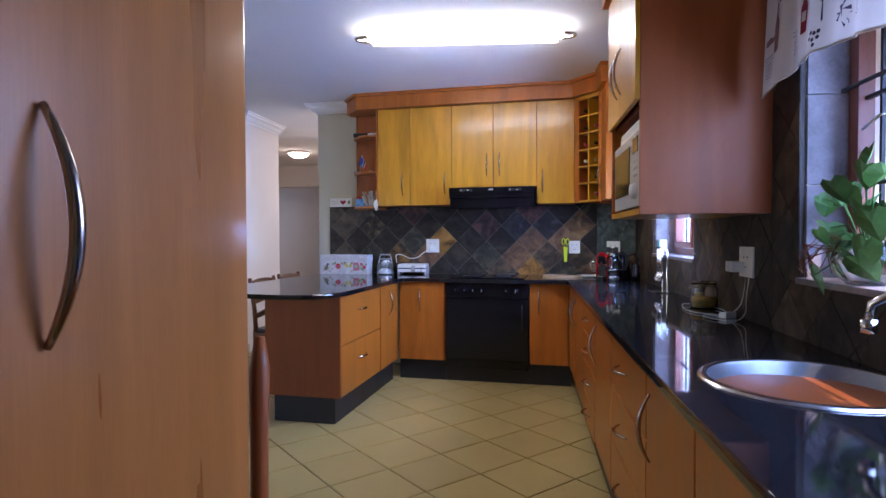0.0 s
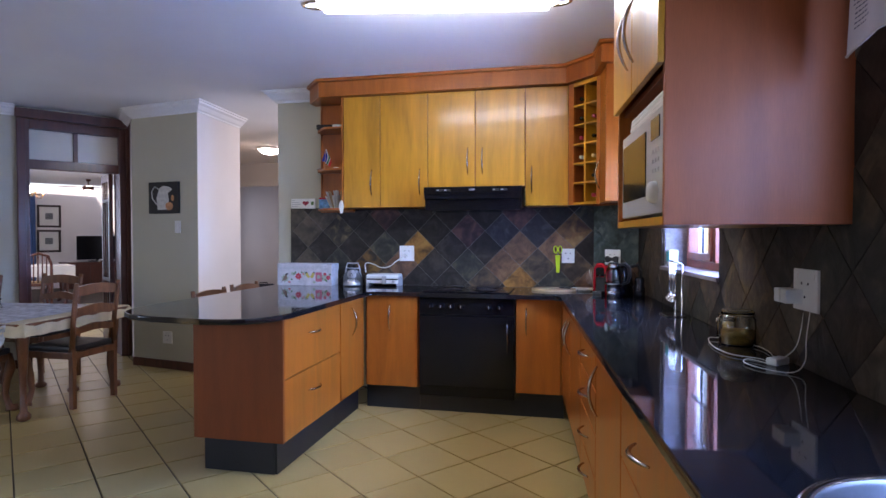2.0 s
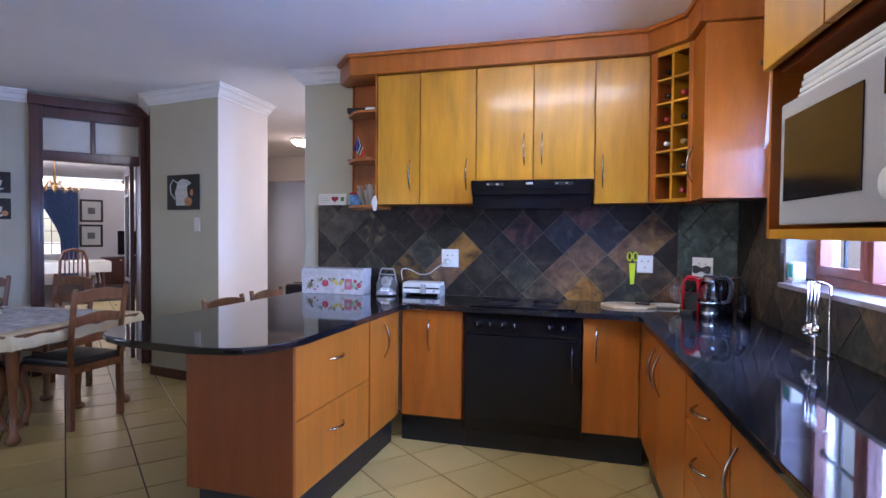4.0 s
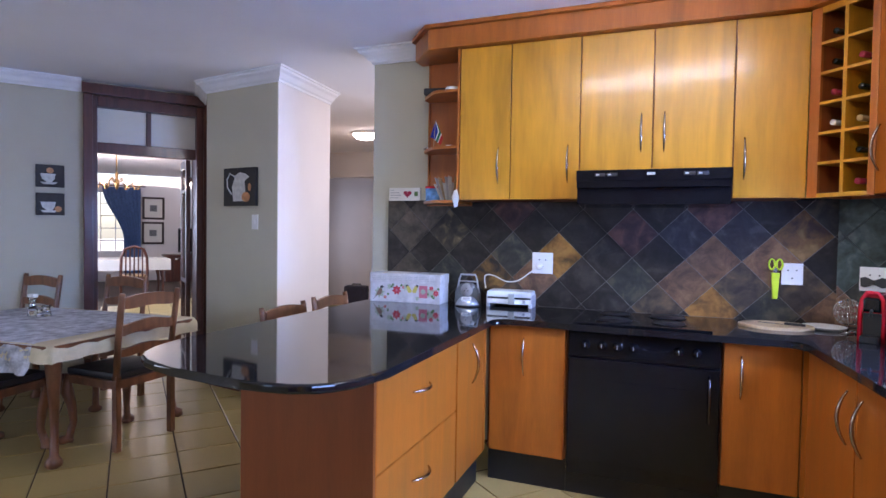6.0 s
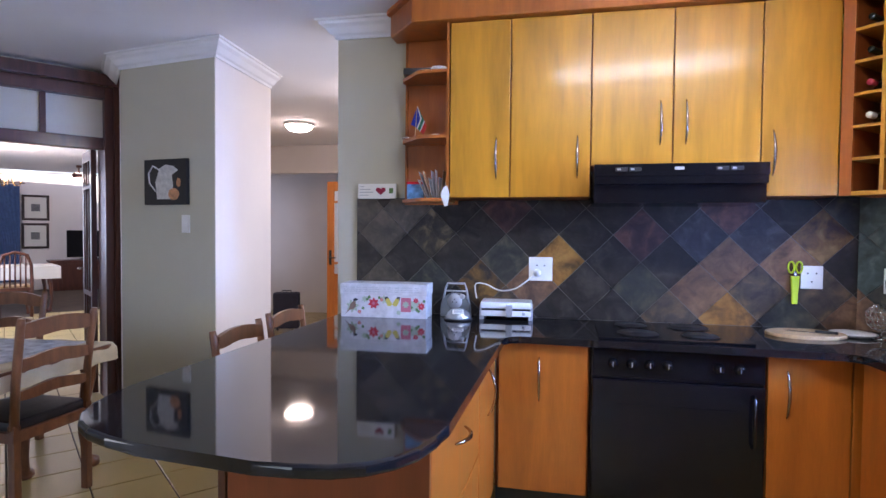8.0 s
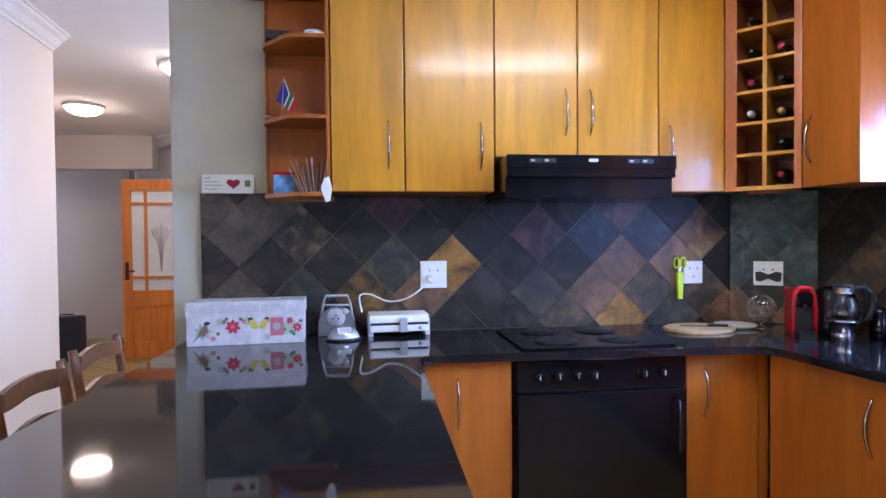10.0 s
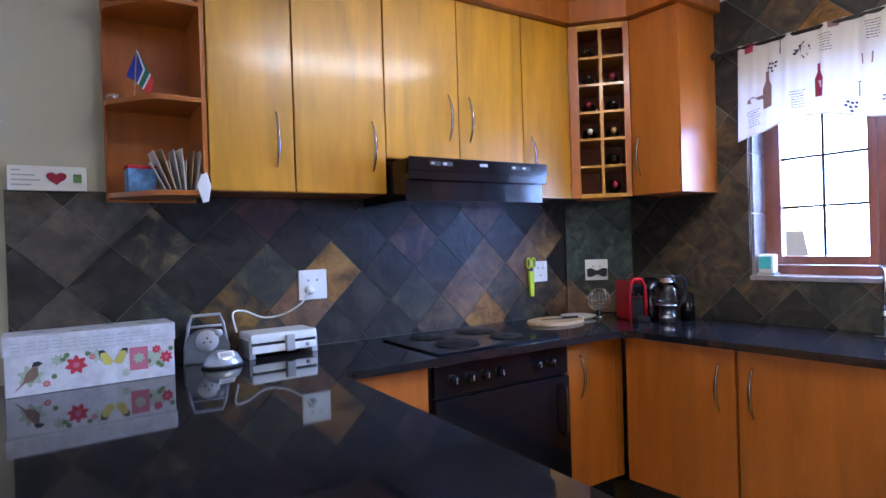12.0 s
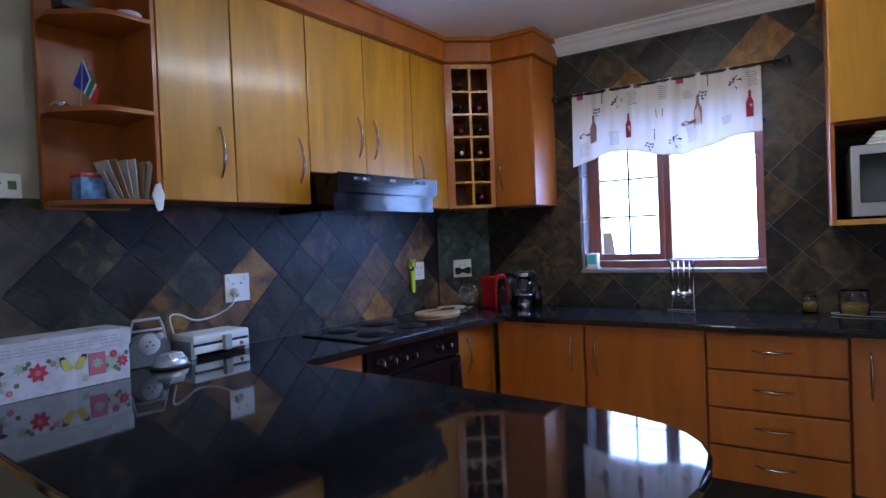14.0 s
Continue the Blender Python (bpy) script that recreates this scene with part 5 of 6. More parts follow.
part("display", B((-0.022, 0.022, -0.0055, -0.003, -0.008, 0.008), bev=0.001), GREYP, ck, m=pose(0, -0.036, 0.046, -38))

ts = thing("sandwich_toaster", pose(-1.19, 7.53, ZT, 0, 0, 3), "white sandwich toaster with grey latch and cord, closed", "sandwich toaster")
part("base", B((-0.135, 0.135, 0, 0.17, 0.02, 0.052), bev=0.01), WHITEP, ts)
part("seam", B((-0.13, 0.13, 0.004, 0.165, 0.05, 0.062)), BLACKM, ts)
part("lid", B((-0.137, 0.137, 0, 0.17, 0.061, 0.098), bev=0.013), WHITEP, ts)
part("latch", B((0.0, 0.035, -0.02, 0.02, 0.02, 0.085), bev=0.005), GREYP, ts)
for x in (-0.13, 0.13):
    part("foot", B((x - 0.012, x + 0.012, 0.01, 0.16, 0, 0.075), bev=0.004), GREYP, ts)
bm = bmesh.new()
lathe(bm, [(0, 0.008), (0.008, 0.008), (0.009, 0)], 14, m=pose(0.095, 0, 0.037, 90))
part("thermostat", bm, GREYP, ts)


def cord(name, pts, r, material, label, parent=None):
    """A smooth cable through points."""
    P = [Vector(p) for p in pts]
    out = []
    for i in range(len(P) - 1):
        a, b, c, d = P[max(i - 1, 0)], P[i], P[i + 1], P[min(i + 2, len(P) - 1)]
        for k in range(6):
            t = k / 6
            out.append(0.5 * ((2 * b) + (c - a) * t + (2 * a - 5 * b + 4 * c - d) * t * t + (3 * b - a - 3 * c + d) * t ** 3))
    out.append(P[-1])
    bm = bmesh.new()
    tube(bm, out, r, 6)
    if parent:
        return part(name, bm, material, parent)
    return one(name, bm, material, pose(0, 0, 0), label, "cable")


cord("looped_cable", [(-1.04, 7.665, 1.145), (-1.09, 7.60, 1.10), (-1.16, 7.63, 1.055), (-1.24, 7.65, 1.045), (-1.32, 7.64, 1.08), (-1.37, 7.62, 1.075), (-1.36, 7.61, 1.0)], 0.004, WHITEP, "white cord looped from the splashback socket to the toaster")
bm = bmesh.new()
lathe(bm, [(0, 0.035), (0.012, 0.033), (0.02, 0.02), (0.021, 0.0)], 16, m=pose(-1.035, 7.67, 1.145, 90))
one("plug", bm, WHITEP, pose(0, 0, 0), "round white plug in the splashback socket", "plug")

# scissors in a lime sheath
sc = thing("kitchen_scissors", pose(0.245, 7.66, 1.02), "lime green kitchen scissors in a sheath hung on the slate", "scissors")
bm = bmesh.new()
prism(bm, [(-0.012, 0), (0.012, 0), (0.02, 0.14), (-0.02, 0.14)], -0.008, 0.008, bev=0.003)
part("sheath", bm, LIME, sc, m=pose(0, 0, 0, 90))
for sx in (-1, 1):
    bm = bmesh.new()
    tube(bm, [(sx * 0.018 + 0.014 * math.cos(a), 0, 0.185 + 0.028 * math.sin(a)) for a in [2 * math.pi * i / 14 for i in range(14)]], 0.005, 6, closed=True)
    part("grip", bm, LIME, sc)
bm = bmesh.new()
box(bm, -0.008, 0.008, -0.003, 0.003, 0.13, 0.165)
part("blade", bm, STEEL, sc)

# chopping board and knife
bm = bmesh.new()
prism(bm, [(0.17 * math.cos(2 * math.pi * i / 32), 0.12 * math.sin(2 * math.pi * i / 32)) for i in range(32)], 0, 0.016, bev=0.004)
one("chopping_board", bm, WOOD_PALE, pose(0.22, 7.45, ZT), "round pale wooden chopping board on the granite by the hob", "chopping board")
kn = thing("knife", pose(0.24, 7.45, ZT + 0.0165, 0, 0, -20), "small steel knife lying on the chopping board", "knife")
part("blade", B((-0.10, 0.02, -0.009, 0.009, 0, 0.002), bev=0.0008), STEEL, kn)
part("handle", B((0.02, 0.11, -0.008, 0.008, 0, 0.012), bev=0.004), BLACKM, kn)
bm = bmesh.new()
lathe(bm, [(0, 0.004), (0.07, 0.006), (0.095, 0.016), (0.097, 0.014), (0.07, 0.0), (0, 0)], 32)
one("saucer", bm, WHITEP, pose(0.44, 7.50, ZT), "flat white plate on the granite in the corner", "plate")
# wire ball basket
eb = thing("wire_basket", pose(0.52, 7.42, ZT + 0.02), "round silver wire egg basket on the granite worktop", "basket")
for k in range(9):
    a = math.pi * k / 9
    bm = bmesh.new()
    tube(bm, [(0.062 * math.cos(t) * math.cos(a), 0.062 * math.cos(t) * math.sin(a), 0.08 + 0.062 * math.sin(t)) for t in [2 * math.pi * i / 20 for i in range(20)]], 0.0016, 4, closed=True)
    part("wire", bm, CHROME, eb)
for z in (0.05, 0.08, 0.11):
    r = math.sqrt(max(0.0, 0.062 ** 2 - (z - 0.08) ** 2))
    bm = bmesh.new()
    tube(bm, [(r * math.cos(t), r * math.sin(t), z) for t in [2 * math.pi * i / 20 for i in range(20)]], 0.0018, 4, closed=True)
    part("wire", bm, CHROME, eb)
bm = bmesh.new()
tube(bm, [(0.035 * math.cos(t), 0.035 * math.sin(t), -0.015) for t in [2 * math.pi * i / 16 for i in range(16)]], 0.003, 6, closed=True)
tube(bm, [(0, 0, -0.015), (0, 0, 0.02)], 0.003, 6)
part("foot", bm, CHROME, eb)
# bow tie over the socket
bt = thing("bow_tie", local_to(0.53, 7.672, 0.835, 7.46) @ pose(0.17, -0.03, 1.135), "black bow tie hung over a white power socket", "bow tie")
for sx in (-1, 1):
    bm = bmesh.new()
    prism(bm, [(0, -0.01), (sx * 0.035, -0.026), (sx * 0.055, -0.022), (sx * 0.058, 0.02), (sx * 0.035, 0.026), (0, 0.01)], -0.006, 0.006, bev=0.004)
    part("wing", bm, BLACKM, bt, m=pose(0, 0, 0, 90))
part("knot", B((-0.011, 0.011, -0.012, 0.008, -0.012, 0.012), bev=0.004), BLACKM, bt)

# red coffee machine
cm = thing("coffee_machine", pose(0.555, 7.20, ZT, 0, 0, -25) @ Matrix.Diagonal((0.74, 0.85, 0.93, 1)), "small red and black capsule coffee machine on the granite worktop", "coffee machine")
bm = bmesh.new()
tube(bm, [(-0.058, -0.02, 0.0), (-0.058, -0.02, 0.14), (-0.05, -0.02, 0.2), (-0.025, -0.02, 0.232), (0.025, -0.02, 0.232), (0.05, -0.02, 0.2), (0.058, -0.02, 0.14), (0.058, -0.02, 0.0)], 0.012, 8)
part("frame", bm, RED, cm, "glossy red frame")
part("body", B((-0.05, 0.05, -0.01, 0.20, 0.0, 0.225), bev=0.02), RED, cm)
part("front", B((-0.045, 0.045, -0.03, 0.0, 0.14, 0.21), bev=0.012), BLACKGLOSS, cm)
part("back_panel", B((-0.044, 0.044, -0.016, 0.0, 0.03, 0.135), bev=0.004), BLACKM, cm)
part("drip_tray", B((-0.045, 0.045, -0.09, 0.0, 0.0, 0.03), bev=0.006), BLACKM, cm)
bm = bmesh.new()
tube(bm, [(0, -0.03, 0.15), (0, -0.045, 0.14), (0, -0.045, 0.12)], 0.008, 8)
part("spout", bm, BLACKM, cm)
# glass plunger with steel band
gp = thing("coffee_plunger", pose(0.63, 7.07, ZT), "glass coffee jug with steel base and lid on granite", "coffee jug")
bm = bmesh.new()
lathe(bm, [(0.04, 0.085), (0.062, 0.09), (0.063, 0.12), (0.055, 0.165), (0.04, 0.205), (0.037, 0.205), (0.052, 0.165), (0.06, 0.12), (0.059, 0.093), (0.04, 0.088)], 28)
part("glass_body", bm, GLASS, gp)
bm = bmesh.new()
lathe(bm, [(0, 0), (0.045, 0), (0.045, 0.035), (0.043, 0.038), (0.045, 0.041), (0.045, 0.082), (0.064, 0.085), (0.064, 0.092), (0.0, 0.09)], 28)
part("base", bm, STEEL, gp)
bm = bmesh.new()
lathe(bm, [(0, 0.238), (0.034, 0.236), (0.036, 0.226), (0, 0.226)], 24)
part("lid", bm, BLACKM, gp)
bm = bmesh.new()
lathe(bm, [(0, 0.226), (0.038, 0.226), (0.038, 0.2), (0.042, 0.198), (0, 0.198)], 24)
part("collar", bm, STEEL, gp)
bm = bmesh.new()
tube(bm, [(0.036, -0.012, 0.222), (0.075, -0.025, 0.228), (0.1, -0.034, 0.2), (0.103, -0.035, 0.15), (0.09, -0.03, 0.1), (0.06, -0.02, 0.09)], [0.01, 0.012, 0.013, 0.012, 0.011, 0.008], 10)
part("handle", bm, BLACKM, gp, "black curved handle")
# kettle
kt = thing("kettle", pose(0.70, 7.22, ZT), "black electric kettle with arched handle behind the coffee jug", "kettle")
bm = bmesh.new()
lathe(bm, [(0, 0), (0.075, 0), (0.078, 0.02), (0.07, 0.14), (0.055, 0.2), (0.03, 0.215), (0, 0.218)], 28)
part("body", bm, BLACKGLOSS, kt)
bm = bmesh.new()
tube(bm, [(0.05, -0.03, 0.2), (0.10, -0.05, 0.215), (0.125, -0.065, 0.17), (0.12, -0.06, 0.1), (0.07, -0.04, 0.05)], 0.012, 8)
part("handle", bm, BLACKM, kt)
# small percolator beside the kettle
bm = bmesh.new()
lathe(bm, [(0, 0), (0.045, 0), (0.045, 0.09), (0.035, 0.1), (0.04, 0.16), (0.03, 0.18), (0, 0.185)], 20)
one("percolator", bm, BLACKGLOSS, pose(0.80, 7.07, ZT) @ Matrix.Diagonal((0.8, 0.8, 0.75, 1)), "small black stovetop coffee pot on the granite", "coffee pot")

# utensil stand below the window
us = thing("utensil_stand", pose(0.86, 6.17, ZT, 0, 0, 5), "chrome wire stand with hanging kitchen utensils below the window", "utensil stand")
bm = bmesh.new()
box(bm, -0.05, 0.05, -0.075, 0.075, 0, 0.008, bev=0.002)
part("base", bm, CHROME, us)
bm = bmesh.new()
for y in (-0.06, 0.06):
    tube(bm, [(0.03, y, 0.005), (0.03, y, 0.27), (0.0, y, 0.285)], 0.004, 6)
tube(bm, [(0.0, -0.07, 0.285), (0.0, 0.07, 0.285)], 0.004, 6)
part("frame", bm, CHROME, us)
for k, y in enumerate((-0.045, -0.015, 0.015, 0.045)):
    bm = bmesh.new()
    tube(bm, [(-0.004, y, 0.28), (-0.006, y, 0.12)], 0.0035, 6)
    lathe(bm, [(0, -0.022), (0.014, -0.012), (0.018, 0.0), (0.012, 0.014), (0, 0.022)], 12, c=(-0.008, y, 0.10 - 0.012 * (k % 2)))
    part("utensil", bm, CHROME, us)

# glass jars
JARFILL = mat("yellow_grain", (0.5, 0.3, 0.06), 0.8, var=0.3, scale=60, bump=0.2)


def jar(x, y, r, h, fill, label):
    j = thing("glass_jar", pose(x, y, ZT), label, "jar")
    bm = bmesh.new()
    lathe(bm, [(0, 0), (r, 0), (r, h * 0.8), (r * 0.85, h * 0.88), (r * 0.85, h), (r * 0.8, h), (r * 0.8, h * 0.87), (r * 0.94, h * 0.78), (r * 0.94, 0.006), (0, 0.006)], 28)
    part("body", bm, GLASS, j)
    bm = bmesh.new()
    lathe(bm, [(0, 0.007), (r * 0.92, 0.007), (r * 0.92, h * fill), (0, h * fill + 0.004)], 24)
    part("contents", bm, JARFILL, j, "yellow dry contents")
    bm = bmesh.new()
    lathe(bm, [(0, h + 0.012), (r * 0.8, h + 0.01), (r * 0.9, h + 0.002), (r * 0.9, h - 0.008), (r * 0.86, h - 0.01)], 24)
    part("lid", bm, GLASS, j)
    bm = bmesh.new()
    tube(bm, [(r * 0.92 * math.cos(t), r * 0.92 * math.sin(t), h * 0.9) for t in [2 * math.pi * i / 20 for i in range(20)]], 0.002, 5, closed=True)
    tube(bm, [(-r * 0.92, 0, h * 0.9), (-r * 1.08, 0, h * 0.75), (-r * 1.04, 0, h * 0.65)], 0.002, 5)
    part("clip_wire", bm, CHROME, j)


jar(0.958, 5.37, 0.065, 0.125, 0.42, "clip-top glass jar half full of yellow grain by the wall")
jar(0.965, 5.56, 0.035, 0.085, 0.6, "small glass of yellow powder on the granite")
cord("charger_cable", [(1.050, 4.985, 1.12), (1.045, 4.995, 1.03), (1.032, 5.015, 0.95), (0.982, 5.035, 0.905), (0.942, 5.085, 0.902), (0.872, 5.145, 0.902), (0.852, 5.305, 0.902), (0.892, 5.465, 0.905), (1.012, 5.305, 0.903), (1.002, 5.105, 0.902), (0.952, 5.015, 0.902)], 0.0018, WHITEP, "white charger cable looped round the glass jar")
cord("charger_cable", [(1.055, 4.945, 1.12), (1.040, 4.945, 1.0), (1.030, 4.925, 0.93), (0.982, 4.885, 0.902), (0.912, 4.925, 0.902), (0.882, 5.005, 0.902), (0.912, 5.065, 0.902), (0.962, 4.985, 0.902)], 0.0018, WHITEP, "white charger cable coiled on the granite")
one("cable_adapter", B((-0.035, 0.035, -0.018, 0.018, 0, 0.024), bev=0.005), WHITEP, pose(0.985, 5.02, ZT, 0, 0, 40), "small white cable adapter on the granite", "adapter")

# air freshener on the sill
af = thing("air_freshener", RV @ pose(0.965, 0.03, 1.128), "small white and teal air freshener on the window sill", "air freshener")
part("case", B((-0.035, 0.035, -0.025, 0.03, 0.012, 0.10), bev=0.012), WHITEP, af)
part("foot", B((-0.04, 0.04, -0.03, 0.035, 0, 0.012), bev=0.003), GREYP, af)
TEAL = mat("teal_plastic", (0.05, 0.5, 0.5), 0.3, var=0.05, bump=0)
part("front", B((-0.03, -0.025 + 0.05, -0.029, -0.024, 0.03, 0.09), bev=0.002), TEAL, af)

# tap
tp = thing("tap", pose(1.10, 3.66, 1.08), "chrome wall-mounted kitchen tap with curved spout over the sink", "tap")
bm = bmesh.new()
tube(bm, [(0.06, -0.02, 0.02), (0.0, 0.0, 0.045), (-0.06, 0.03, 0.055), (-0.10, 0.06, 0.05), (-0.125, 0.085, 0.025), (-0.13, 0.09, -0.015)], 0.011, 12)
part("spout", bm, CHROME, tp)
bm = bmesh.new()
lathe(bm, [(0, 0.012), (0.017, 0.01), (0.017, -0.02), (0, -0.022)], 16, c=(-0.13, 0.09, -0.02))
part("nozzle", bm, CHROME, tp)
bm = bmesh.new()
lathe(bm, [(0.0, 0.03), (0.03, 0.03), (0.034, 0.0)], 24, m=pose(0.085, -0.025, 0.02, 0, -90, 0))
part("flange", bm, CHROME, tp)

# pot plant above the sink
pl = thing("pot_plant", RV @ pose(3.50, 0.03, 1.113), "trailing green houseplant in a round glass pot on the sill", "plant")
bm = bmesh.new()
lathe(bm, [(0, 0), (0.05, 0), (0.085, 0.04), (0.09, 0.08), (0.07, 0.13), (0.064, 0.13), (0.082, 0.08), (0.05, 0.012), (0, 0.012)], 28)
part("pot", bm, GLASS, pl, "round clear glass pot")
random.seed(11)
for i in range(26):
    a, e = random.uniform(0, 2 * math.pi), random.uniform(-0.5, 1.3)
    ln = random.uniform(0.10, 0.26)
    tip = Vector((math.cos(a) * ln * math.cos(e) * 1.1, math.sin(a) * ln * math.cos(e) * 0.35 - 0.02, 0.13 + ln * math.sin(e)))
    bm = bmesh.new()
    tube(bm, [(0, 0, 0.08), (tip.x * 0.5, tip.y * 0.5, 0.13 + (tip.z - 0.13) * 0.7 + 0.02), tuple(tip)], 0.0025, 5)
    s = random.uniform(0.035, 0.065)
    q = Euler((random.uniform(0.6, 1.5), random.uniform(-0.5, 0.5), a - math.pi / 2 + random.uniform(-0.5, 0.5))).to_matrix()
    outline = [(0, -1.1), (0.45, -0.65), (0.75, -0.1), (0.7, 0.4), (0.35, 0.62), (0, 0.4), (-0.35, 0.62), (-0.7, 0.4), (-0.75, -0.1), (-0.45, -0.65)]
    cv = bm.verts.new(tip + q @ Vector((0, 0, -0.012)))
    vs = [bm.verts.new(tip + q @ Vector((x * s, y * s, 0.12 * s * abs(x)))) for x, y in outline]
    for k in range(len(vs)):
        bm.faces.new((vs[k], vs[(k + 1) % len(vs)], cv))
    part("leaf", bm, LEAF, pl)
bm = bmesh.new()
for i in range(12):
    a = random.uniform(0.3, 2.8)
    x = -0.05 - 0.18 * random.random()
    tube(bm, [(0, -0.03, 0.11), (x * 0.5, -0.07, 0.12 + random.uniform(-0.03, 0.04)), (x, -0.08 - 0.03 * random.random(), 0.06 + random.uniform(-0.04, 0.06)), (x * 1.2, -0.06, random.uniform(0.0, 0.05))], 0.0015, 4)
part("aerial_root", bm, WOOD_PANEL, pl, "thin brown aerial roots")
random.seed(5)

# ---- end shelf and wall sign ----
SH = pose(0, 7.41, 0)
sg = thing("heart_sign", pose(-1.965, 7.665, 1.5575, -4, 0, 0), "small white wooden sign with a red heart and writing", "sign")
part("board", B((-0.115, 0.115, 0, 0.014, 0, 0.087), bev=0.002), WHITEP, sg)
bm = bmesh.new()
hp = [(0.016 * 16 * math.sin(t) ** 3 / 16, (13 * math.cos(t) - 5 * math.cos(2 * t) - 2 * math.cos(3 * t) - math.cos(4 * t)) / 16 * 0.026 * 0.9) for t in [2 * math.pi * i / 28 for i in range(28)]]
bm.faces.new([bm.verts.new((x * 1.9, -0.0035, z * 1.1)) for x, z in hp])
part("heart", bm, PR_RED, sg, m=pose(0.025, 0, 0.045))
bm = bmesh.new()
for i, (a, b) in enumerate(((0.004, 0.03), (0.004, 0.07), (0.004, 0.085), (0.004, 0.06))):
    box(bm, -0.108 + a, -0.108 + b, -0.002, 0, 0.068 - i * 0.017, 0.073 - i * 0.017)
part("writing", bm, GREYP, sg)
bm = bmesh.new()
box(bm, 0.075, 0.10, -0.002, 0, 0.03, 0.06)
part("printed_leaf", bm, FG, sg)

tn = thing("printed_tin", SH @ pose(-1.69, 0.11, 1.5455, 0, 0, 8), "small blue and red printed tin on the end shelf", "tin")
BLUE = mat("tin_blue", (0.12, 0.3, 0.55), 0.35, var=0.35, scale=40, bump=0.01)
part("body", B((-0.045, 0.045, -0.03, 0.03, 0, 0.085), bev=0.004), BLUE, tn)
part("lid", B((-0.046, 0.046, -0.031, 0.031, 0.078, 0.092), bev=0.003), RED, tn)
lt = thing("letter_rack", SH @ pose(-1.56, 0.10, 1.5455), "wire rack full of standing letters and papers on the shelf", "letters")
for i in range(11):
    w, h = 0.10, 0.11 + 0.05 * math.sin(i * 2.1) ** 2
    bm = bmesh.new()
    box(bm, -0.001, 0.001, -0.05, 0.05, 0, h)
    part("letter", bm, (WHITEP, PAPER, WOOD_PALE)[i % 5 % 3], lt, m=pose(-0.055 + i * 0.011, -0.01 * (i % 3), 0.002, 0, -26 + 4.5 * i, 4 * (i % 3)))
part("rack", B((-0.06, 0.065, -0.04, 0.045, 0, 0.003)), BLACKM, lt)
bm = bmesh.new()
prism(bm, [(-0.02, 0.0), (0.0, -0.06), (0.02, -0.055), (0.03, 0.0), (0.015, 0.05), (-0.005, 0.04)], -0.004, 0.004, bev=0.003)
one("paper_tag", bm, WHITEP, SH @ pose(-1.505, -0.004, 1.56, 90, 0, 0), "crumpled white paper hanging over the shelf edge", "paper")

fg = thing("desk_flag", SH @ pose(-1.70, 0.12, 1.8755, 0, 4, 0) @ Matrix.Diagonal((0.8, 0.8, 0.85, 1)), "small blue, green and red flag on a stick on the shelf", "flag")
bm = bmesh.new()
tube(bm, [(0, 0, 0), (0, 0, 0.21)], 0.0025, 6)
lathe(bm, [(0, 0.01), (0.02, 0.008), (0.024, 0)], 16)
part("stick", bm, WOOD_PALE, fg)
FBL, FGN, FRD, FWH = (mat(n, c, 0.8, var=0.06, bump=0) for n, c in (("flag_blue", (0.01, 0.03, 0.3)), ("flag_green", (0.01, 0.14, 0.08)), ("flag_red", (0.55, 0.03, 0.02)), ("flag_white", (0.7, 0.7, 0.7))))


def strip(mt_, poly, y):
    bm = bmesh.new()
    prism(bm, poly, -0.0008, 0.0008)
    part("flag_cloth", bm, mt_, fg, m=pose(0, y, 0, 90, 0, 0))


strip(FBL, [(0.0, 0.205), (-0.035, 0.09), (0.01, 0.07), (0.03, 0.13)], 0.0)
strip(FWH, [(0.0, 0.205), (0.03, 0.13), (0.008, 0.066), (0.014, 0.062), (0.038, 0.13), (0.006, 0.205)], -0.001)
strip(FGN, [(0.006, 0.205), (0.038, 0.13), (0.014, 0.062), (0.03, 0.05), (0.056, 0.12)], 0.001)
strip(FWH, [(0.056, 0.12), (0.03, 0.05), (0.036, 0.047), (0.062, 0.112)], 0.0)
strip(FRD, [(0.062, 0.112), (0.036, 0.047), (0.06, 0.03), (0.078, 0.08)], -0.001)
bm = bmesh.new()
for i in range(8):
    a = i * 0.8
    tube(bm, [(0.02 * math.cos(a), 0.02 * math.sin(a), 0.004), (0.025 * math.cos(a + 1), 0.02 * math.sin(a + 1), 0.014), (0.03 * math.cos(a + 2), 0.02 * math.sin(a + 2), 0.005)], 0.0022, 5)
one("key_bunch", bm, CHROME, SH @ pose(-1.755, 0.15, 1.8755), "small heap of silver trinkets on the end shelf", "trinket")
bm = bmesh.new()
lathe(bm, [(0, 0.012), (0.02, 0.01), (0.028, 0.004), (0.025, 0)], 16)
one("shell", bm, PAPER, SH @ pose(-1.57, 0.06, 1.8755), "small pale shell lying on the end shelf", "shell")
one("black_case", B((-0.085, 0.085, -0.035, 0.035, 0, 0.04), bev=0.012), BLACKM, SH @ pose(-1.68, 0.13, 2.2155, 0, 0, 10), "small black case on the top board of the end shelf", "case")
bm = bmesh.new()
lathe(bm, [(0, 0.022), (0.04, 0.02), (0.045, 0.01), (0.04, 0)], 20)
one("white_puck", bm, WHITEP, SH @ pose(-1.55, 0.05, 2.2155), "round white gadget on the top board of the shelf", "gadget")

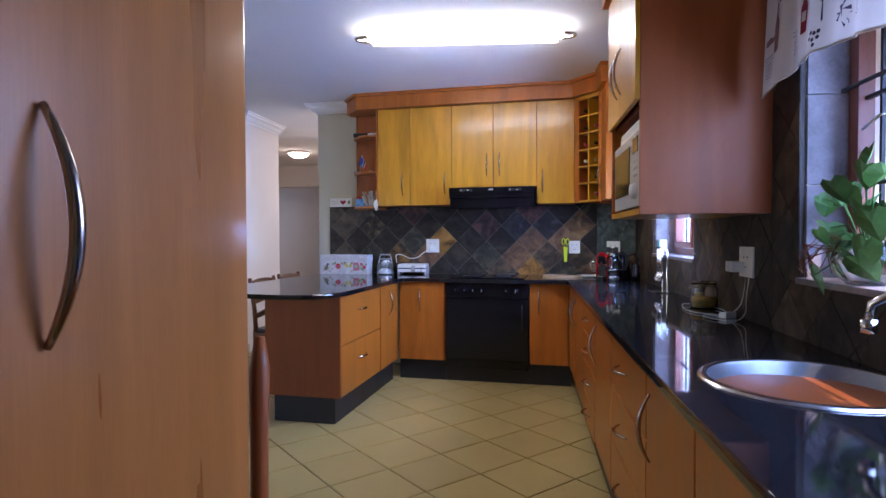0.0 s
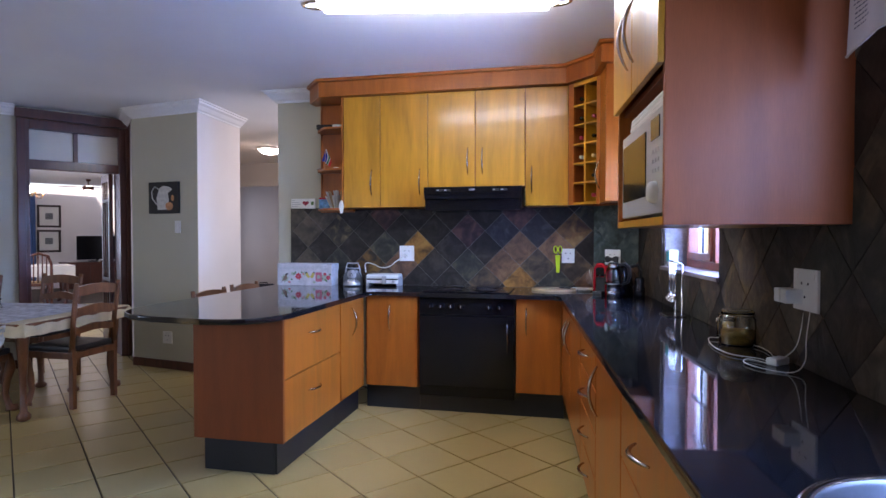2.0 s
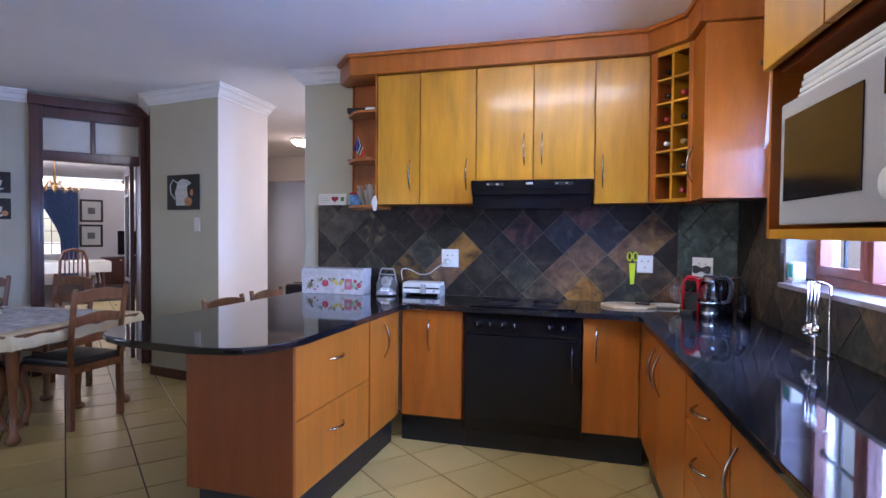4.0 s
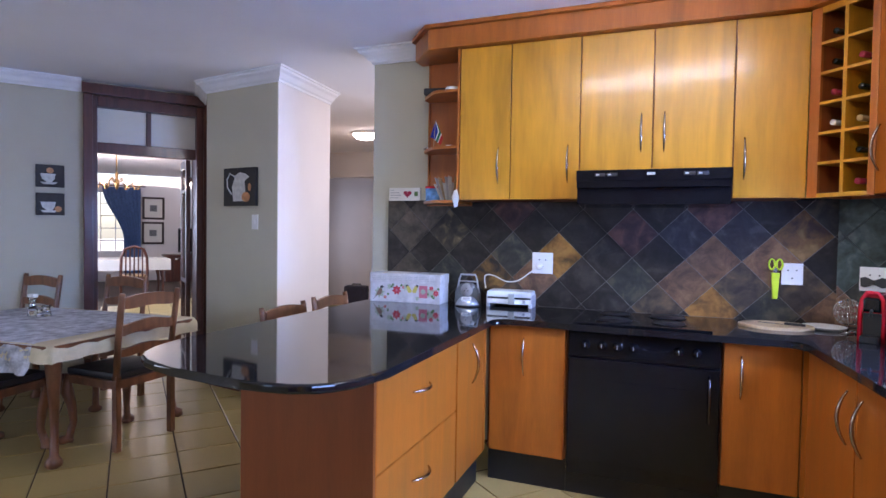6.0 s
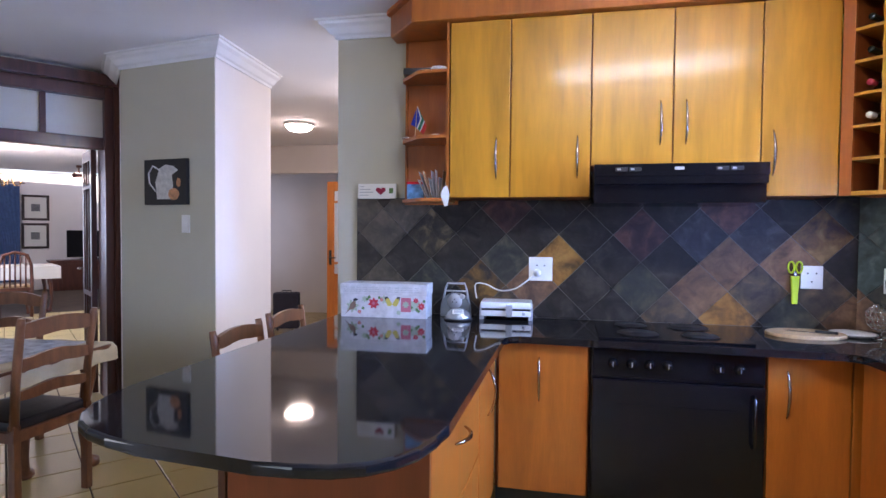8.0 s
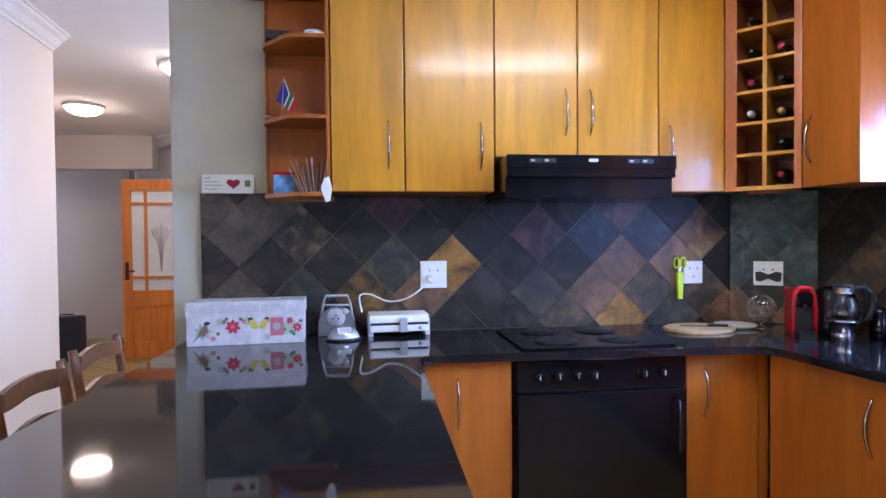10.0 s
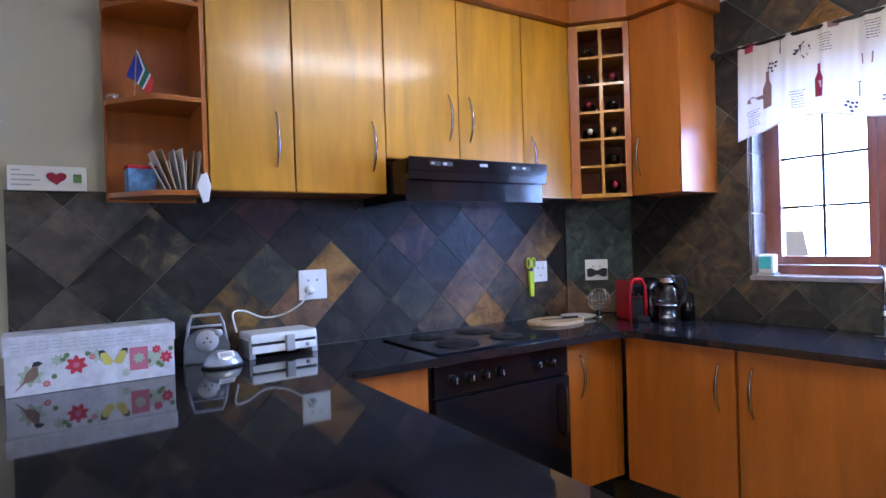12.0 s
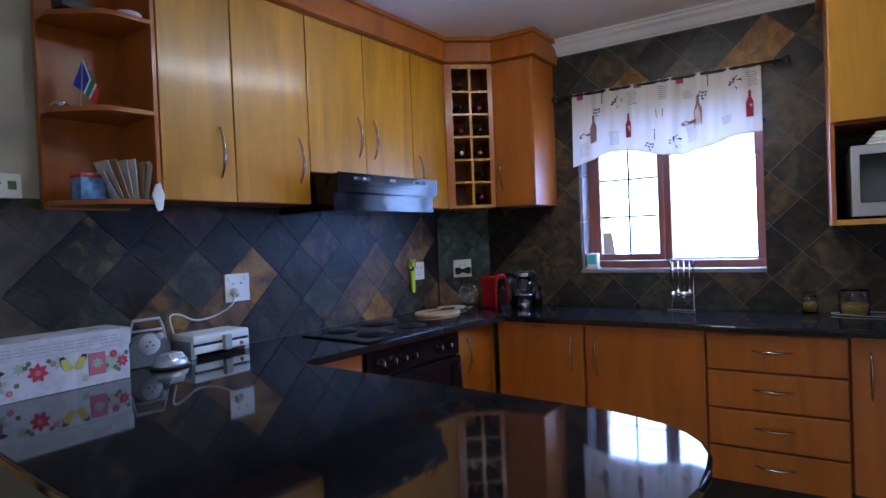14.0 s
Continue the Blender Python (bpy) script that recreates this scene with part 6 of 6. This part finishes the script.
# wine bottles in the rack
bmn = 0
BOT = [mat("bottle_glass_dark", (0.012, 0.016, 0.012), 0.1, var=0.1, bump=0), mat("capsule_red", (0.35, 0.02, 0.05), 0.35, bump=0), mat("capsule_gold", (0.4, 0.25, 0.1), 0.35, bump=0), mat("capsule_white", (0.7, 0.7, 0.68), 0.35, bump=0)]
xc = (0.05 + (xm - 0.008)) / 2, ((xm + 0.008) + rw_len - 0.03) / 2
for i in range(6):
    for j in range(2):
        if (i, j) in ((0, 0), (1, 0), (5, 1)):
            continue
        cap = BOT[1] if (i * 3 + j) % 4 == 1 else BOT[3] if (i, j) == (2, 0) else BOT[2] if (i + j) % 3 == 0 else BOT[0]
        b = thing("wine_bottle", rk.matrix_basis @ pose(xc[j], 0.02, 1.565 + CELL * i + 0.007 + 0.041 , 90, 0, 0), "dark glass wine bottle lying in the wooden rack", "wine bottle", "bottles in the wine rack")
        bm = bmesh.new()
        lathe(bm, [(0.013, -0.05), (0.014, -0.09), (0.036, -0.13), (0.037, -0.24), (0, -0.24)], 16)
        part("body", bm, BOT[0], b)
        bm = bmesh.new()
        lathe(bm, [(0, 0.0), (0.0135, 0.0), (0.0145, -0.004), (0.014, -0.05)], 16)
        part("capsule", bm, cap, b)

# ---- dining room details ----
SKIRT = WOOD_DARK
pw = PWM
struct("baseboard", B((0.0, 0.866, -0.022, -0.006, 0, 0.085), bev=0.003), SKIRT, PWM, "dark wooden skirting board")
struct("baseboard", B((0.02, 0.8, -0.016, 0.0, 0, 0.085), bev=0.003), WALL_WHITE, local_to(*CORNER, -3.22, 8.70), "white skirting board")
struct("baseboard", B((1.0, 3.55, -0.016, 0.0, 0, 0.085), bev=0.003), SKIRT, DM, "dark wooden skirting board")
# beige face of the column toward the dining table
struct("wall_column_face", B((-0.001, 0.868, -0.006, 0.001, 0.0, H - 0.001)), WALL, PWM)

CANVAS = mat("black_canvas", (0.02, 0.018, 0.016), 0.6, var=0.3, scale=20)
CHINA = mat("painted_white", (0.6, 0.6, 0.56), 0.7, var=0.15, scale=30, bump=0)
PEACH = mat("painted_peach", (0.6, 0.28, 0.12), 0.7, var=0.25, scale=30, bump=0)


def canvas(m, w, h, kind, label):
    c = thing("canvas_picture", m, label, "picture", "small canvas pictures")
    part("canvas", B((-w / 2, w / 2, -0.03, 0, -h / 2, h / 2), bev=0.003), CANVAS, c)

    def flat(name, pts, mt_, y):
        bm = bmesh.new()
        prism(bm, [(x * w, z * h) for x, z in pts], 0, 0.001)
        part(name, bm, mt_, c, m=pose(0, y, 0, 90, 0, 0))
    if kind == "jug":
        flat("painted_jug", [(-0.18, -0.38), (0.14, -0.38), (0.2, -0.1), (0.17, 0.15), (0.32, 0.25), (0.2, 0.34), (0.02, 0.38), (-0.12, 0.3), (-0.22, 0.0)], CHINA, -0.031)
        bm = bmesh.new()
        tube(bm, [(-0.12 * w, -0.033, 0.26 * h), (-0.28 * w, -0.033, 0.36 * h), (-0.38 * w, -0.033, 0.2 * h), (-0.36 * w, -0.033, -0.02 * h), (-0.22 * w, -0.033, -0.2 * h)], 0.005, 6)
        part("painted_handle", bm, CHINA, c)
        flat("painted_fruit", [(0.22 + 0.13 * math.cos(a), -0.27 + 0.13 * math.sin(a)) for a in [0.5 * i for i in range(12)]], PEACH, -0.033)
        flat("painted_fruit", [(0.33 + 0.05 * math.cos(a), -0.02 + 0.1 * math.sin(a)) for a in [0.6 * i for i in range(10)]], PEACH, -0.032)
    else:
        flat("painted_cup", [(-0.2, 0.1), (0.34, 0.1), (0.27, -0.15), (0.1, -0.3), (-0.05, -0.3), (-0.15, -0.15)], CHINA, -0.031)
        flat("painted_saucer", [(-0.28, -0.28), (0.35, -0.28), (0.22, -0.38), (-0.15, -0.38)], CHINA, -0.0315)
        flat("painted_fruit", [((-0.28 if kind == "b" else 0.0) + 0.13 * math.cos(a), (-0.22 if kind == "b" else 0.24) + 0.13 * math.sin(a)) for a in [0.5 * i for i in range(12)]], PEACH, -0.033)


canvas(PWM @ pose(0.455, -0.006, 1.69), 0.385, 0.31, "jug", "square black canvas painting of a white jug and peach")
canvas(DM @ pose(1.225, 0, 1.765, 0, 0, 0), 0.2, 0.185, "a", "small black canvas painting of a white cup with peach")
canvas(DM @ pose(1.225, 0, 1.53, 0, 0, 0), 0.2, 0.185, "b", "small black canvas painting of a white cup and fruit")

# table cloth with overhang, runner and table pieces
CLOTHT = mat("yellow_tablecloth", (0.62, 0.52, 0.33), 0.85, var=0.08, scale=12, bump=0.08)
LACE = mat("printed_table_cover", (0.55, 0.55, 0.58), 0.8, var=0.35, scale=16, bump=0.1)
TBM = tb.matrix_basis


def drape(name, x0, x1, y0, y1, z, drop, material, label, th=0.004):
    bm = bmesh.new()
    nx, ny = 48, 40
    g = []
    for i in range(nx + 1):
        row = []
        for j in range(ny + 1):
            x, y = x0 - 0.0 + (x1 - x0) * i / nx, y0 + (y1 - y0) * j / ny
            ex = max(x - (-0.005), (-TL + 0.005) - x, 0)
            ey = max(y - (TW - 0.005), 0.005 - y, 0)
            e = max(ex, ey)
            zz = z
            if e > 0:
                zz = z - e * 1.0
                f = 0.75 - 0.12 * math.sin((x + y) * 34)
                x = x - math.copysign(ex, x - (-TL / 2)) * f
                y = y - math.copysign(ey, y - TW / 2) * f
            row.append(bm.verts.new((x, y, zz + 0.0015 * math.sin(x * 23) * math.cos(y * 19))))
        g.append(row)
    for i in range(nx):
        for j in range(ny):
            f = bm.faces.new((g[i][j], g[i + 1][j], g[i + 1][j + 1], g[i][j + 1]))
            f.smooth = True
    one(name, bm, material, TBM, label, "tablecloth")


drape("tablecloth", -TL - 0.09, 0.09, -0.09, TW + 0.09, 0.706, 0.1, CLOTHT, "pale yellow cotton cloth hanging over the dining table")
drape("table_cover", -TL - 0.05, -0.13, -0.16, TW - 0.05, 0.711, 0.1, LACE, "white printed cover laid over the yellow tablecloth")
sv = thing("cruet_set", TBM @ pose(-1.0, 0.72, 0.715), "glass cruet set with silver tops on the dining table", "cruet")
for dx, h in ((-0.05, 0.13), (0.03, 0.05), (0.08, 0.075)):
    bm = bmesh.new()
    lathe(bm, [(0, 0), (0.032, 0), (0.028, h * 0.3), (0.02, h * 0.8), (0.034, h), (0.03, h), (0.016, h * 0.8), (0, h * 0.3)], 16, c=(dx, 0, 0))
    part("glass", bm, GLASS, sv)
    bm = bmesh.new()
    lathe(bm, [(0, h * 0.35), (0.022, h * 0.35), (0.018, h * 0.75), (0, h * 0.78)], 14, c=(dx, 0, 0))
    part("contents", bm, CHROME, sv)
part("tag", B((-0.075, -0.02, -0.02, 0.02, 0.125, 0.15), bev=0.004), WHITEP, sv)

# open leaf of the dining door
lf = tagged(new("door_3"), label="dark wooden glazed door leaf standing open into the lounge", kind="structure")
lf.matrix_basis = DM @ pose(0.14, 0.225, 0, 0, 0, 92)
part("stile", B((0, 0.07, 0, 0.04, 0.01, 2.02), (0.40, 0.46, 0, 0.04, 0.01, 2.02), bev=0.004), WOOD_DARK, lf)
part("rail", B((0.07, 0.40, 0, 0.04, 0.01, 0.25), (0.07, 0.40, 0, 0.04, 1.93, 2.02), (0.07, 0.40, 0, 0.04, 0.8, 0.84), (0.07, 0.40, 0, 0.04, 1.7, 1.73), bev=0.004), WOOD_DARK, lf)
part("glazing_bar", B((0.15, 0.17, 0, 0.04, 0.25, 1.93), (0.29, 0.31, 0, 0.04, 0.25, 1.93)), WOOD_DARK, lf)
part("pane", B((0.07, 0.40, 0.018, 0.022, 0.25, 1.93)), GLASS, lf)
bm = bmesh.new()
tube(bm, [(0.43, -0.002, 1.02), (0.43, -0.045, 1.02), (0.34, -0.045, 1.02)], 0.009, 8)
part("handle", bm, CHROME, lf)

# ---- lounge seen through the opening ----
FRAMEM = mat("dark_picture_frame", (0.03, 0.015, 0.01), 0.35, var=0.2)
MAT_W = mat("picture_mount", (0.68, 0.66, 0.6), 0.8, var=0.03, bump=0)
PRINT = mat("grey_engraving", (0.2, 0.2, 0.2), 0.8, var=0.45, scale=90, bump=0)


def framed(m, w, h, label):
    f = thing("framed_print", m, label, "picture", "framed prints in the lounge")
    t = 0.05
    part("frame", B((-w / 2, w / 2, -0.03, 0, h / 2 - t, h / 2), (-w / 2, w / 2, -0.03, 0, -h / 2, -h / 2 + t), (-w / 2, -w / 2 + t, -0.03, 0, -h / 2 + t, h / 2 - t), (w / 2 - t, w / 2, -0.03, 0, -h / 2 + t, h / 2 - t), bev=0.004), FRAMEM, f)
    part("mount", B((-w / 2 + t, w / 2 - t, -0.012, -0.002, -h / 2 + t, h / 2 - t)), MAT_W, f)
    part("print", B((-w * 0.16, w * 0.16, -0.014, -0.012, -h * 0.14, h * 0.14)), PRINT, f)
    return f


LZ = 10.2
framed(DM @ pose(LP[0], LZ, LP[1]), LP[4], LP[5], "dark framed print of an old building with wide cream mount")
framed(DM @ pose(LP[2], LZ, LP[3]), LP[4], LP[5], "dark framed landscape print with wide cream mount")
bm = B((-2.3, -2.1, 3.0, LZ, 0, H), (-2.1, WL[1], LZ, LZ + 0.2, 0, H), (WL[0], 5.2, LZ, LZ + 0.2, 0, H), (WL[1], WL[0], LZ, LZ + 0.2, 0, WL[2]), (WL[1], WL[0], LZ, LZ + 0.2, WL[3], H), (-1.2, -1.0, 0.2, 3.0, 0, H), (-2.3, -1.0, 3.0, 3.2, 0, H))
struct("wall_lounge", bm, WALL_WHITE, DM)
bm = B((5.0, 5.2, 0.2, 3.0, 0, H), (5.0, 5.2, 3.0, 6.5, 0, 0.9), (5.0, 5.2, 3.0, 6.5, 2.2, H), (5.0, 5.2, 6.5, LZ, 0, H))
struct("wall_lounge", bm, WALL_WHITE, DM)
lw = tagged(new("window_3"), label="lounge window with bright daylight and steel glazing bars", kind="structure")
lw.matrix_basis = DM
a, b = WL[1], WL[0]
part("window_frame", B((a, b, LZ + 0.05, LZ + 0.1, WL[2], WL[2] + 0.04), (a, b, LZ + 0.05, LZ + 0.1, WL[3] - 0.04, WL[3]), (a, a + 0.04, LZ + 0.05, LZ + 0.1, WL[2] + 0.04, WL[3] - 0.04), (b - 0.04, b, LZ + 0.05, LZ + 0.1, WL[2] + 0.04, WL[3] - 0.04)), WHITEP, lw)
for i in range(1, 5):
    part("glazing_bar", B((a + 0.04, b - 0.04, LZ + 0.06, LZ + 0.08, WL[2] + (WL[3] - WL[2]) * i / 5 - 0.01, WL[2] + (WL[3] - WL[2]) * i / 5 + 0.01)), WHITEP, lw)
for i in range(1, 4):
    part("glazing_bar", B((a + (b - a) * i / 4 - 0.01, a + (b - a) * i / 4 + 0.01, LZ + 0.081, LZ + 0.095, WL[2] + 0.04, WL[3] - 0.04)), WHITEP, lw)
BLUEC = mat("blue_curtain", (0.07, 0.13, 0.28), 0.85, var=0.15, scale=20, bump=0.1)
cu = thing("blue_curtain", DM, "long blue curtain tied back beside the lounge window", "curtain")
bm = bmesh.new()
nx, nz_ = 30, 24
g = []
for i in range(nx + 1):
    row = []
    for j in range(nz_ + 1):
        v = j / nz_
        k = 1 - 0.55 * math.sin(min(1, v / 0.62) * math.pi / 2) ** 2 if v < 0.62 else 0.45
        xx = CU[1] + (CU[0] - CU[1]) * (i / nx) * k
        row.append(bm.verts.new((xx, LZ - 0.12 - 0.03 * math.sin(i * 1.9), 2.3 - 2.1 * v)))
    g.append(row)
for i in range(nx):
    for j in range(nz_):
        f = bm.faces.new((g[i][j], g[i + 1][j], g[i + 1][j + 1], g[i][j + 1]))
        f.smooth = True
part("cloth", bm, BLUEC, cu)
bm = bmesh.new()
tube(bm, [(CU[1] - 0.1, LZ - 0.12, 2.33), (b + 0.3, LZ - 0.12, 2.33)], 0.015, 8)
part("rod", bm, WOOD_DARK, cu)

tv = thing("television", DM @ pose((TVP[0] + TVP[1]) / 2, LZ - 0.35, 0), "flat black television standing on a dark cabinet", "television")
tw = abs(TVP[1] - TVP[0]) / 2
part("screen", B((-tw, tw, -0.02, 0.03, TVP[2], TVP[3]), bev=0.006), BLACKGLOSS, tv)
part("foot", B((-0.2, 0.2, -0.1, 0.12, TVP[2] - 0.05, TVP[2] - 0.03), (-0.03, 0.03, 0.0, 0.03, TVP[2] - 0.03, TVP[2] + 0.05)), BLACKM, tv)
tvc = thing("tv_cabinet", DM @ pose((TVP[0] + TVP[1]) / 2, LZ - 0.55, 0), "dark wooden television cabinet against the lounge wall", "cabinet")
part("top", B((-0.75, 0.8, -0.05, 0.5, TVP[2] - 0.1, TVP[2] - 0.06), bev=0.004), WOOD_DARK, tvc)
part("body", B((-0.72, 0.77, 0, 0.48, 0.0, TVP[2] - 0.1)), WOOD_DARK, tvc)
for x in (-0.35, 0.02, 0.4):
    part("door", B((x - 0.18, x + 0.18, -0.02, 0.0, 0.06, TVP[2] - 0.14), bev=0.004), WOOD_DARK, tvc)

fn = thing("ceiling_fan", DM @ pose(FN[0], 8.0, H), "dark ceiling fan with lit lamp below, at rest", "ceiling fan")
bm = bmesh.new()
lathe(bm, [(0, 0), (0.05, 0), (0.045, -0.04), (0.012, -0.05), (0.012, -0.13), (0.1, -0.15), (0.12, -0.19), (0.1, -0.24), (0, -0.25)], 24)
part("motor", bm, WOOD_DARK, fn)
for k in range(4):
    bm = bmesh.new()
    prism(bm, [(0.1, -0.03), (0.2, -0.055), (0.56, -0.065), (0.58, 0.0), (0.56, 0.065), (0.2, 0.055), (0.1, 0.03)], -0.185, -0.178)
    part("blade", bm, WOOD_DARK, fn, m=pose(0, 0, 0, 0, 0, 90 * k + 8))
bm = bmesh.new()
lathe(bm, [(0.07, -0.25), (0.08, -0.28), (0.05, -0.32), (0, -0.33)], 20)
part("shade", bm, OY, fn)

BRASS = mat("aged_brass", (0.28, 0.17, 0.07), 0.35, metal=1.0, var=0.15)
cdl = thing("chandelier", DM @ pose(CHN[0], 5.5, H), "brass chandelier with curled arms and lit white shades", "chandelier")
bm = bmesh.new()
tube(bm, [(0, 0, 0), (0, 0, -0.62)], 0.012, 8)
lathe(bm, [(0, -0.3), (0.03, -0.34), (0.02, -0.42), (0.045, -0.5), (0.03, -0.58), (0, -0.64)], 16)
part("stem", bm, BRASS, cdl)
for k in range(6):
    a = k * math.pi / 3
    dx, dy = math.cos(a), math.sin(a)
    bm = bmesh.new()
    tube(bm, [(0.03 * dx, 0.03 * dy, -0.5), (0.14 * dx, 0.14 * dy, -0.42), (0.22 * dx, 0.22 * dy, -0.46), (0.27 * dx, 0.27 * dy, -0.6), (0.33 * dx, 0.33 * dy, -0.6), (0.36 * dx, 0.36 * dy, -0.52)], 0.009, 8)
    ar = part("arm", bm, BRASS, cdl)
    bm = bmesh.new()
    lathe(bm, [(0.02, -0.5), (0.045, -0.47), (0.06, -0.41), (0.055, -0.41), (0.04, -0.465), (0.0, -0.49)], 14, c=(0.36 * dx, 0.36 * dy, 0))
    part("shade", bm, OY, ar)

# lounge table and two round-back chairs
lt_ = thing("lounge_table", DM @ pose(0.5, 6.4, 0), "dining table in the lounge under a long white cloth", "table")
part("tabletop", B((-0.9, 1.0, -0.45, 0.45, 0.70, 0.74), bev=0.01), WOOD_DARK, lt_)
for x in (-0.8, 0.9):
    for y in (-0.36, 0.36):
        bm = bmesh.new()
        cab_leg(bm, 0.001, 0.001, 0.70, 0.04)
        part("leg", bm, WOOD_DARK, lt_, m=pose(x, y, 0))
bm = bmesh.new()
box(bm, -0.93, 1.03, -0.48, 0.48, 0.742, 0.748)
box(bm, -0.93, 1.03, -0.484, -0.48, 0.55, 0.748)
one("tablecloth", bm, MAT_W, DM @ pose(0.5, 6.4, 0), "white cloth on the lounge table", "tablecloth")


def round_chair(m):
    c = thing("lounge_chair", m, "dark wooden chair with rounded slatted back in the lounge", "chair", "lounge chairs")
    bm = bmesh.new()
    tube(bm, [(-0.2, 0, 0), (-0.21, 0, 0.45), (-0.2, -0.03, 0.8), (-0.15, -0.05, 0.95), (0, -0.06, 1.0), (0.15, -0.05, 0.95), (0.2, -0.03, 0.8), (0.21, 0, 0.45), (0.2, 0, 0)], 0.024, 8)
    part("back_frame", bm, WOOD_DARK, c)
    for x in (-0.13, -0.065, 0.0, 0.065, 0.13):
        bm = bmesh.new()
        tube(bm, [(x, 0.0, 0.46), (x, -0.03, 0.8), (x, -0.05, 0.975 - abs(x) * 0.3)], 0.013, 6)
        part("slat", bm, WOOD_DARK, c)
    part("seat_frame", B((-0.22, 0.22, 0.0, 0.42, 0.40, 0.45), bev=0.01), WOOD_DARK, c)
    part("seat", B((-0.2, 0.2, 0.02, 0.4, 0.45, 0.48), bev=0.012), WOOD_PALE, c)
    for x in (-0.19, 0.19):
        bm = bmesh.new()
        cab_leg(bm, x, 0.39, 0.41, 0.025)
        part("leg", bm, WOOD_DARK, c)
    return c


rc = round_chair(DM @ pose(LC[0], 5.6, 0))
copy_thing(rc, DM @ pose(LC[1], 5.6, 0, 0, 0, 3))
sf = thing("sofa", DM @ pose(2.0, 9.0, 0, 0, 0, 0), "dark sofa with green and grey cushions under the lounge window", "sofa")
part("base", B((-1.2, 0.9, -0.4, 0.4, 0.08, 0.42), bev=0.04), LEATHER, sf)
part("back", B((-1.2, 0.9, 0.2, 0.42, 0.42, 0.85), bev=0.05), LEATHER, sf)
for i, x in enumerate((-0.9, -0.4, 0.2)):
    part("cushion", B((x - 0.22, x + 0.22, -0.05, 0.15, 0.43, 0.78), bev=0.06), (FG, GREYP, LEATHER)[i], sf)


bm = bmesh.new()
tube(bm, [(0, 0, 0.0), (0, 0, 0.9), (0.004, 0, 1.05), (0.006, 0, 1.1)], [0.014, 0.014, 0.016, 0.008], 10)
one("wooden_pole", bm, WOOD_PANEL, tc_.matrix_basis @ pose(0.022, -0.005, 0.0), "dark red wooden pole standing against the cupboard end", "pole")

# travel case left in the hall beyond the door
su = thing("suitcase", pose(-4.6, 11.6, 0, 0, 0, 20), "upright dark blue suitcase on the hall floor by the door", "suitcase")
NAVY = mat("dark_blue_fabric", (0.02, 0.022, 0.045), 0.8, var=0.2, scale=40, bump=0.1)
part("shell", B((-0.17, 0.17, -0.11, 0.11, 0.04, 0.52), bev=0.03), NAVY, su)
for x in (-0.12, 0.12):
    bm = bmesh.new()
    lathe(bm, [(0, 0.012), (0.022, 0.012), (0.022, -0.012), (0, -0.012)], 14, m=pose(x, 0.0, 0.022, 0, 90, 0))
    part("wheel", bm, BLACKM, su)
bm = bmesh.new()
tube(bm, [(-0.06, 0, 0.515), (-0.06, 0, 0.545), (0.06, 0, 0.545), (0.06, 0, 0.515)], 0.008, 6)
part("handle", bm, BLACKM, su)

# coat stand beyond the tall cupboard
pg = thing("coat_stand", pose(-0.845, 3.76, 0) @ Matrix.Diagonal((1, 1, 0.97, 1)), "yellow turned wooden coat stand with disc-ended pegs and white cap", "coat stand")
bm = bmesh.new()
tube(bm, [(0, 0, 0.1), (0, 0, 0.5), (0, 0, 1.0), (0, 0, 1.3), (0, 0, 1.45), (0, 0, 1.56), (0, 0, 1.6)], [0.026, 0.02, 0.018, 0.018, 0.021, 0.026, 0.02], 12)
part("post", bm, YELLOWW, pg)
for a in (11, 131, 251):
    t = radians(a)
    c, q = math.cos(t), math.sin(t)
    bm = bmesh.new()
    tube(bm, [(0.015 * c, 0.015 * q, 1.54), (0.07 * c, 0.07 * q, 1.5), (0.125 * c, 0.125 * q, 1.45)], [0.015, 0.012, 0.01], 10)
    ar = part("peg", bm, YELLOWW, pg)
    bm = bmesh.new()
    lathe(bm, [(0, 0.008), (0.03, 0.006), (0.05, 0.0), (0.03, -0.006), (0, -0.008)], 22, m=pose(0.13 * c, 0.13 * q, 1.445, 0, 0, a) @ pose(0, 0, 0, 0, 128, 0))
    part("disc", bm, WOOD_CHAIR, ar, "brown turned end disc")
    bm = bmesh.new()
    tube(bm, [(0.01 * c, 0.01 * q, 1.325), (0.06 * c, 0.06 * q, 1.325)], 0.008, 8)
    part("lower_peg", bm, YELLOWW, pg)
    bm = bmesh.new()
    tube(bm, [(0.01 * c, 0.01 * q, 0.16), (0.12 * c, 0.12 * q, 0.1), (0.2 * c, 0.2 * q, 0.015)], [0.018, 0.018, 0.015], 8)
    part("leg", bm, YELLOWW, pg)
bm = bmesh.new()
lathe(bm, [(0, 0.045), (0.02, 0.042), (0.036, 0.02), (0.038, 0.0), (0.03, -0.018), (0, -0.02)], 20, c=(0, 0, 1.61))
part("cap", bm, WHITEP, pg)
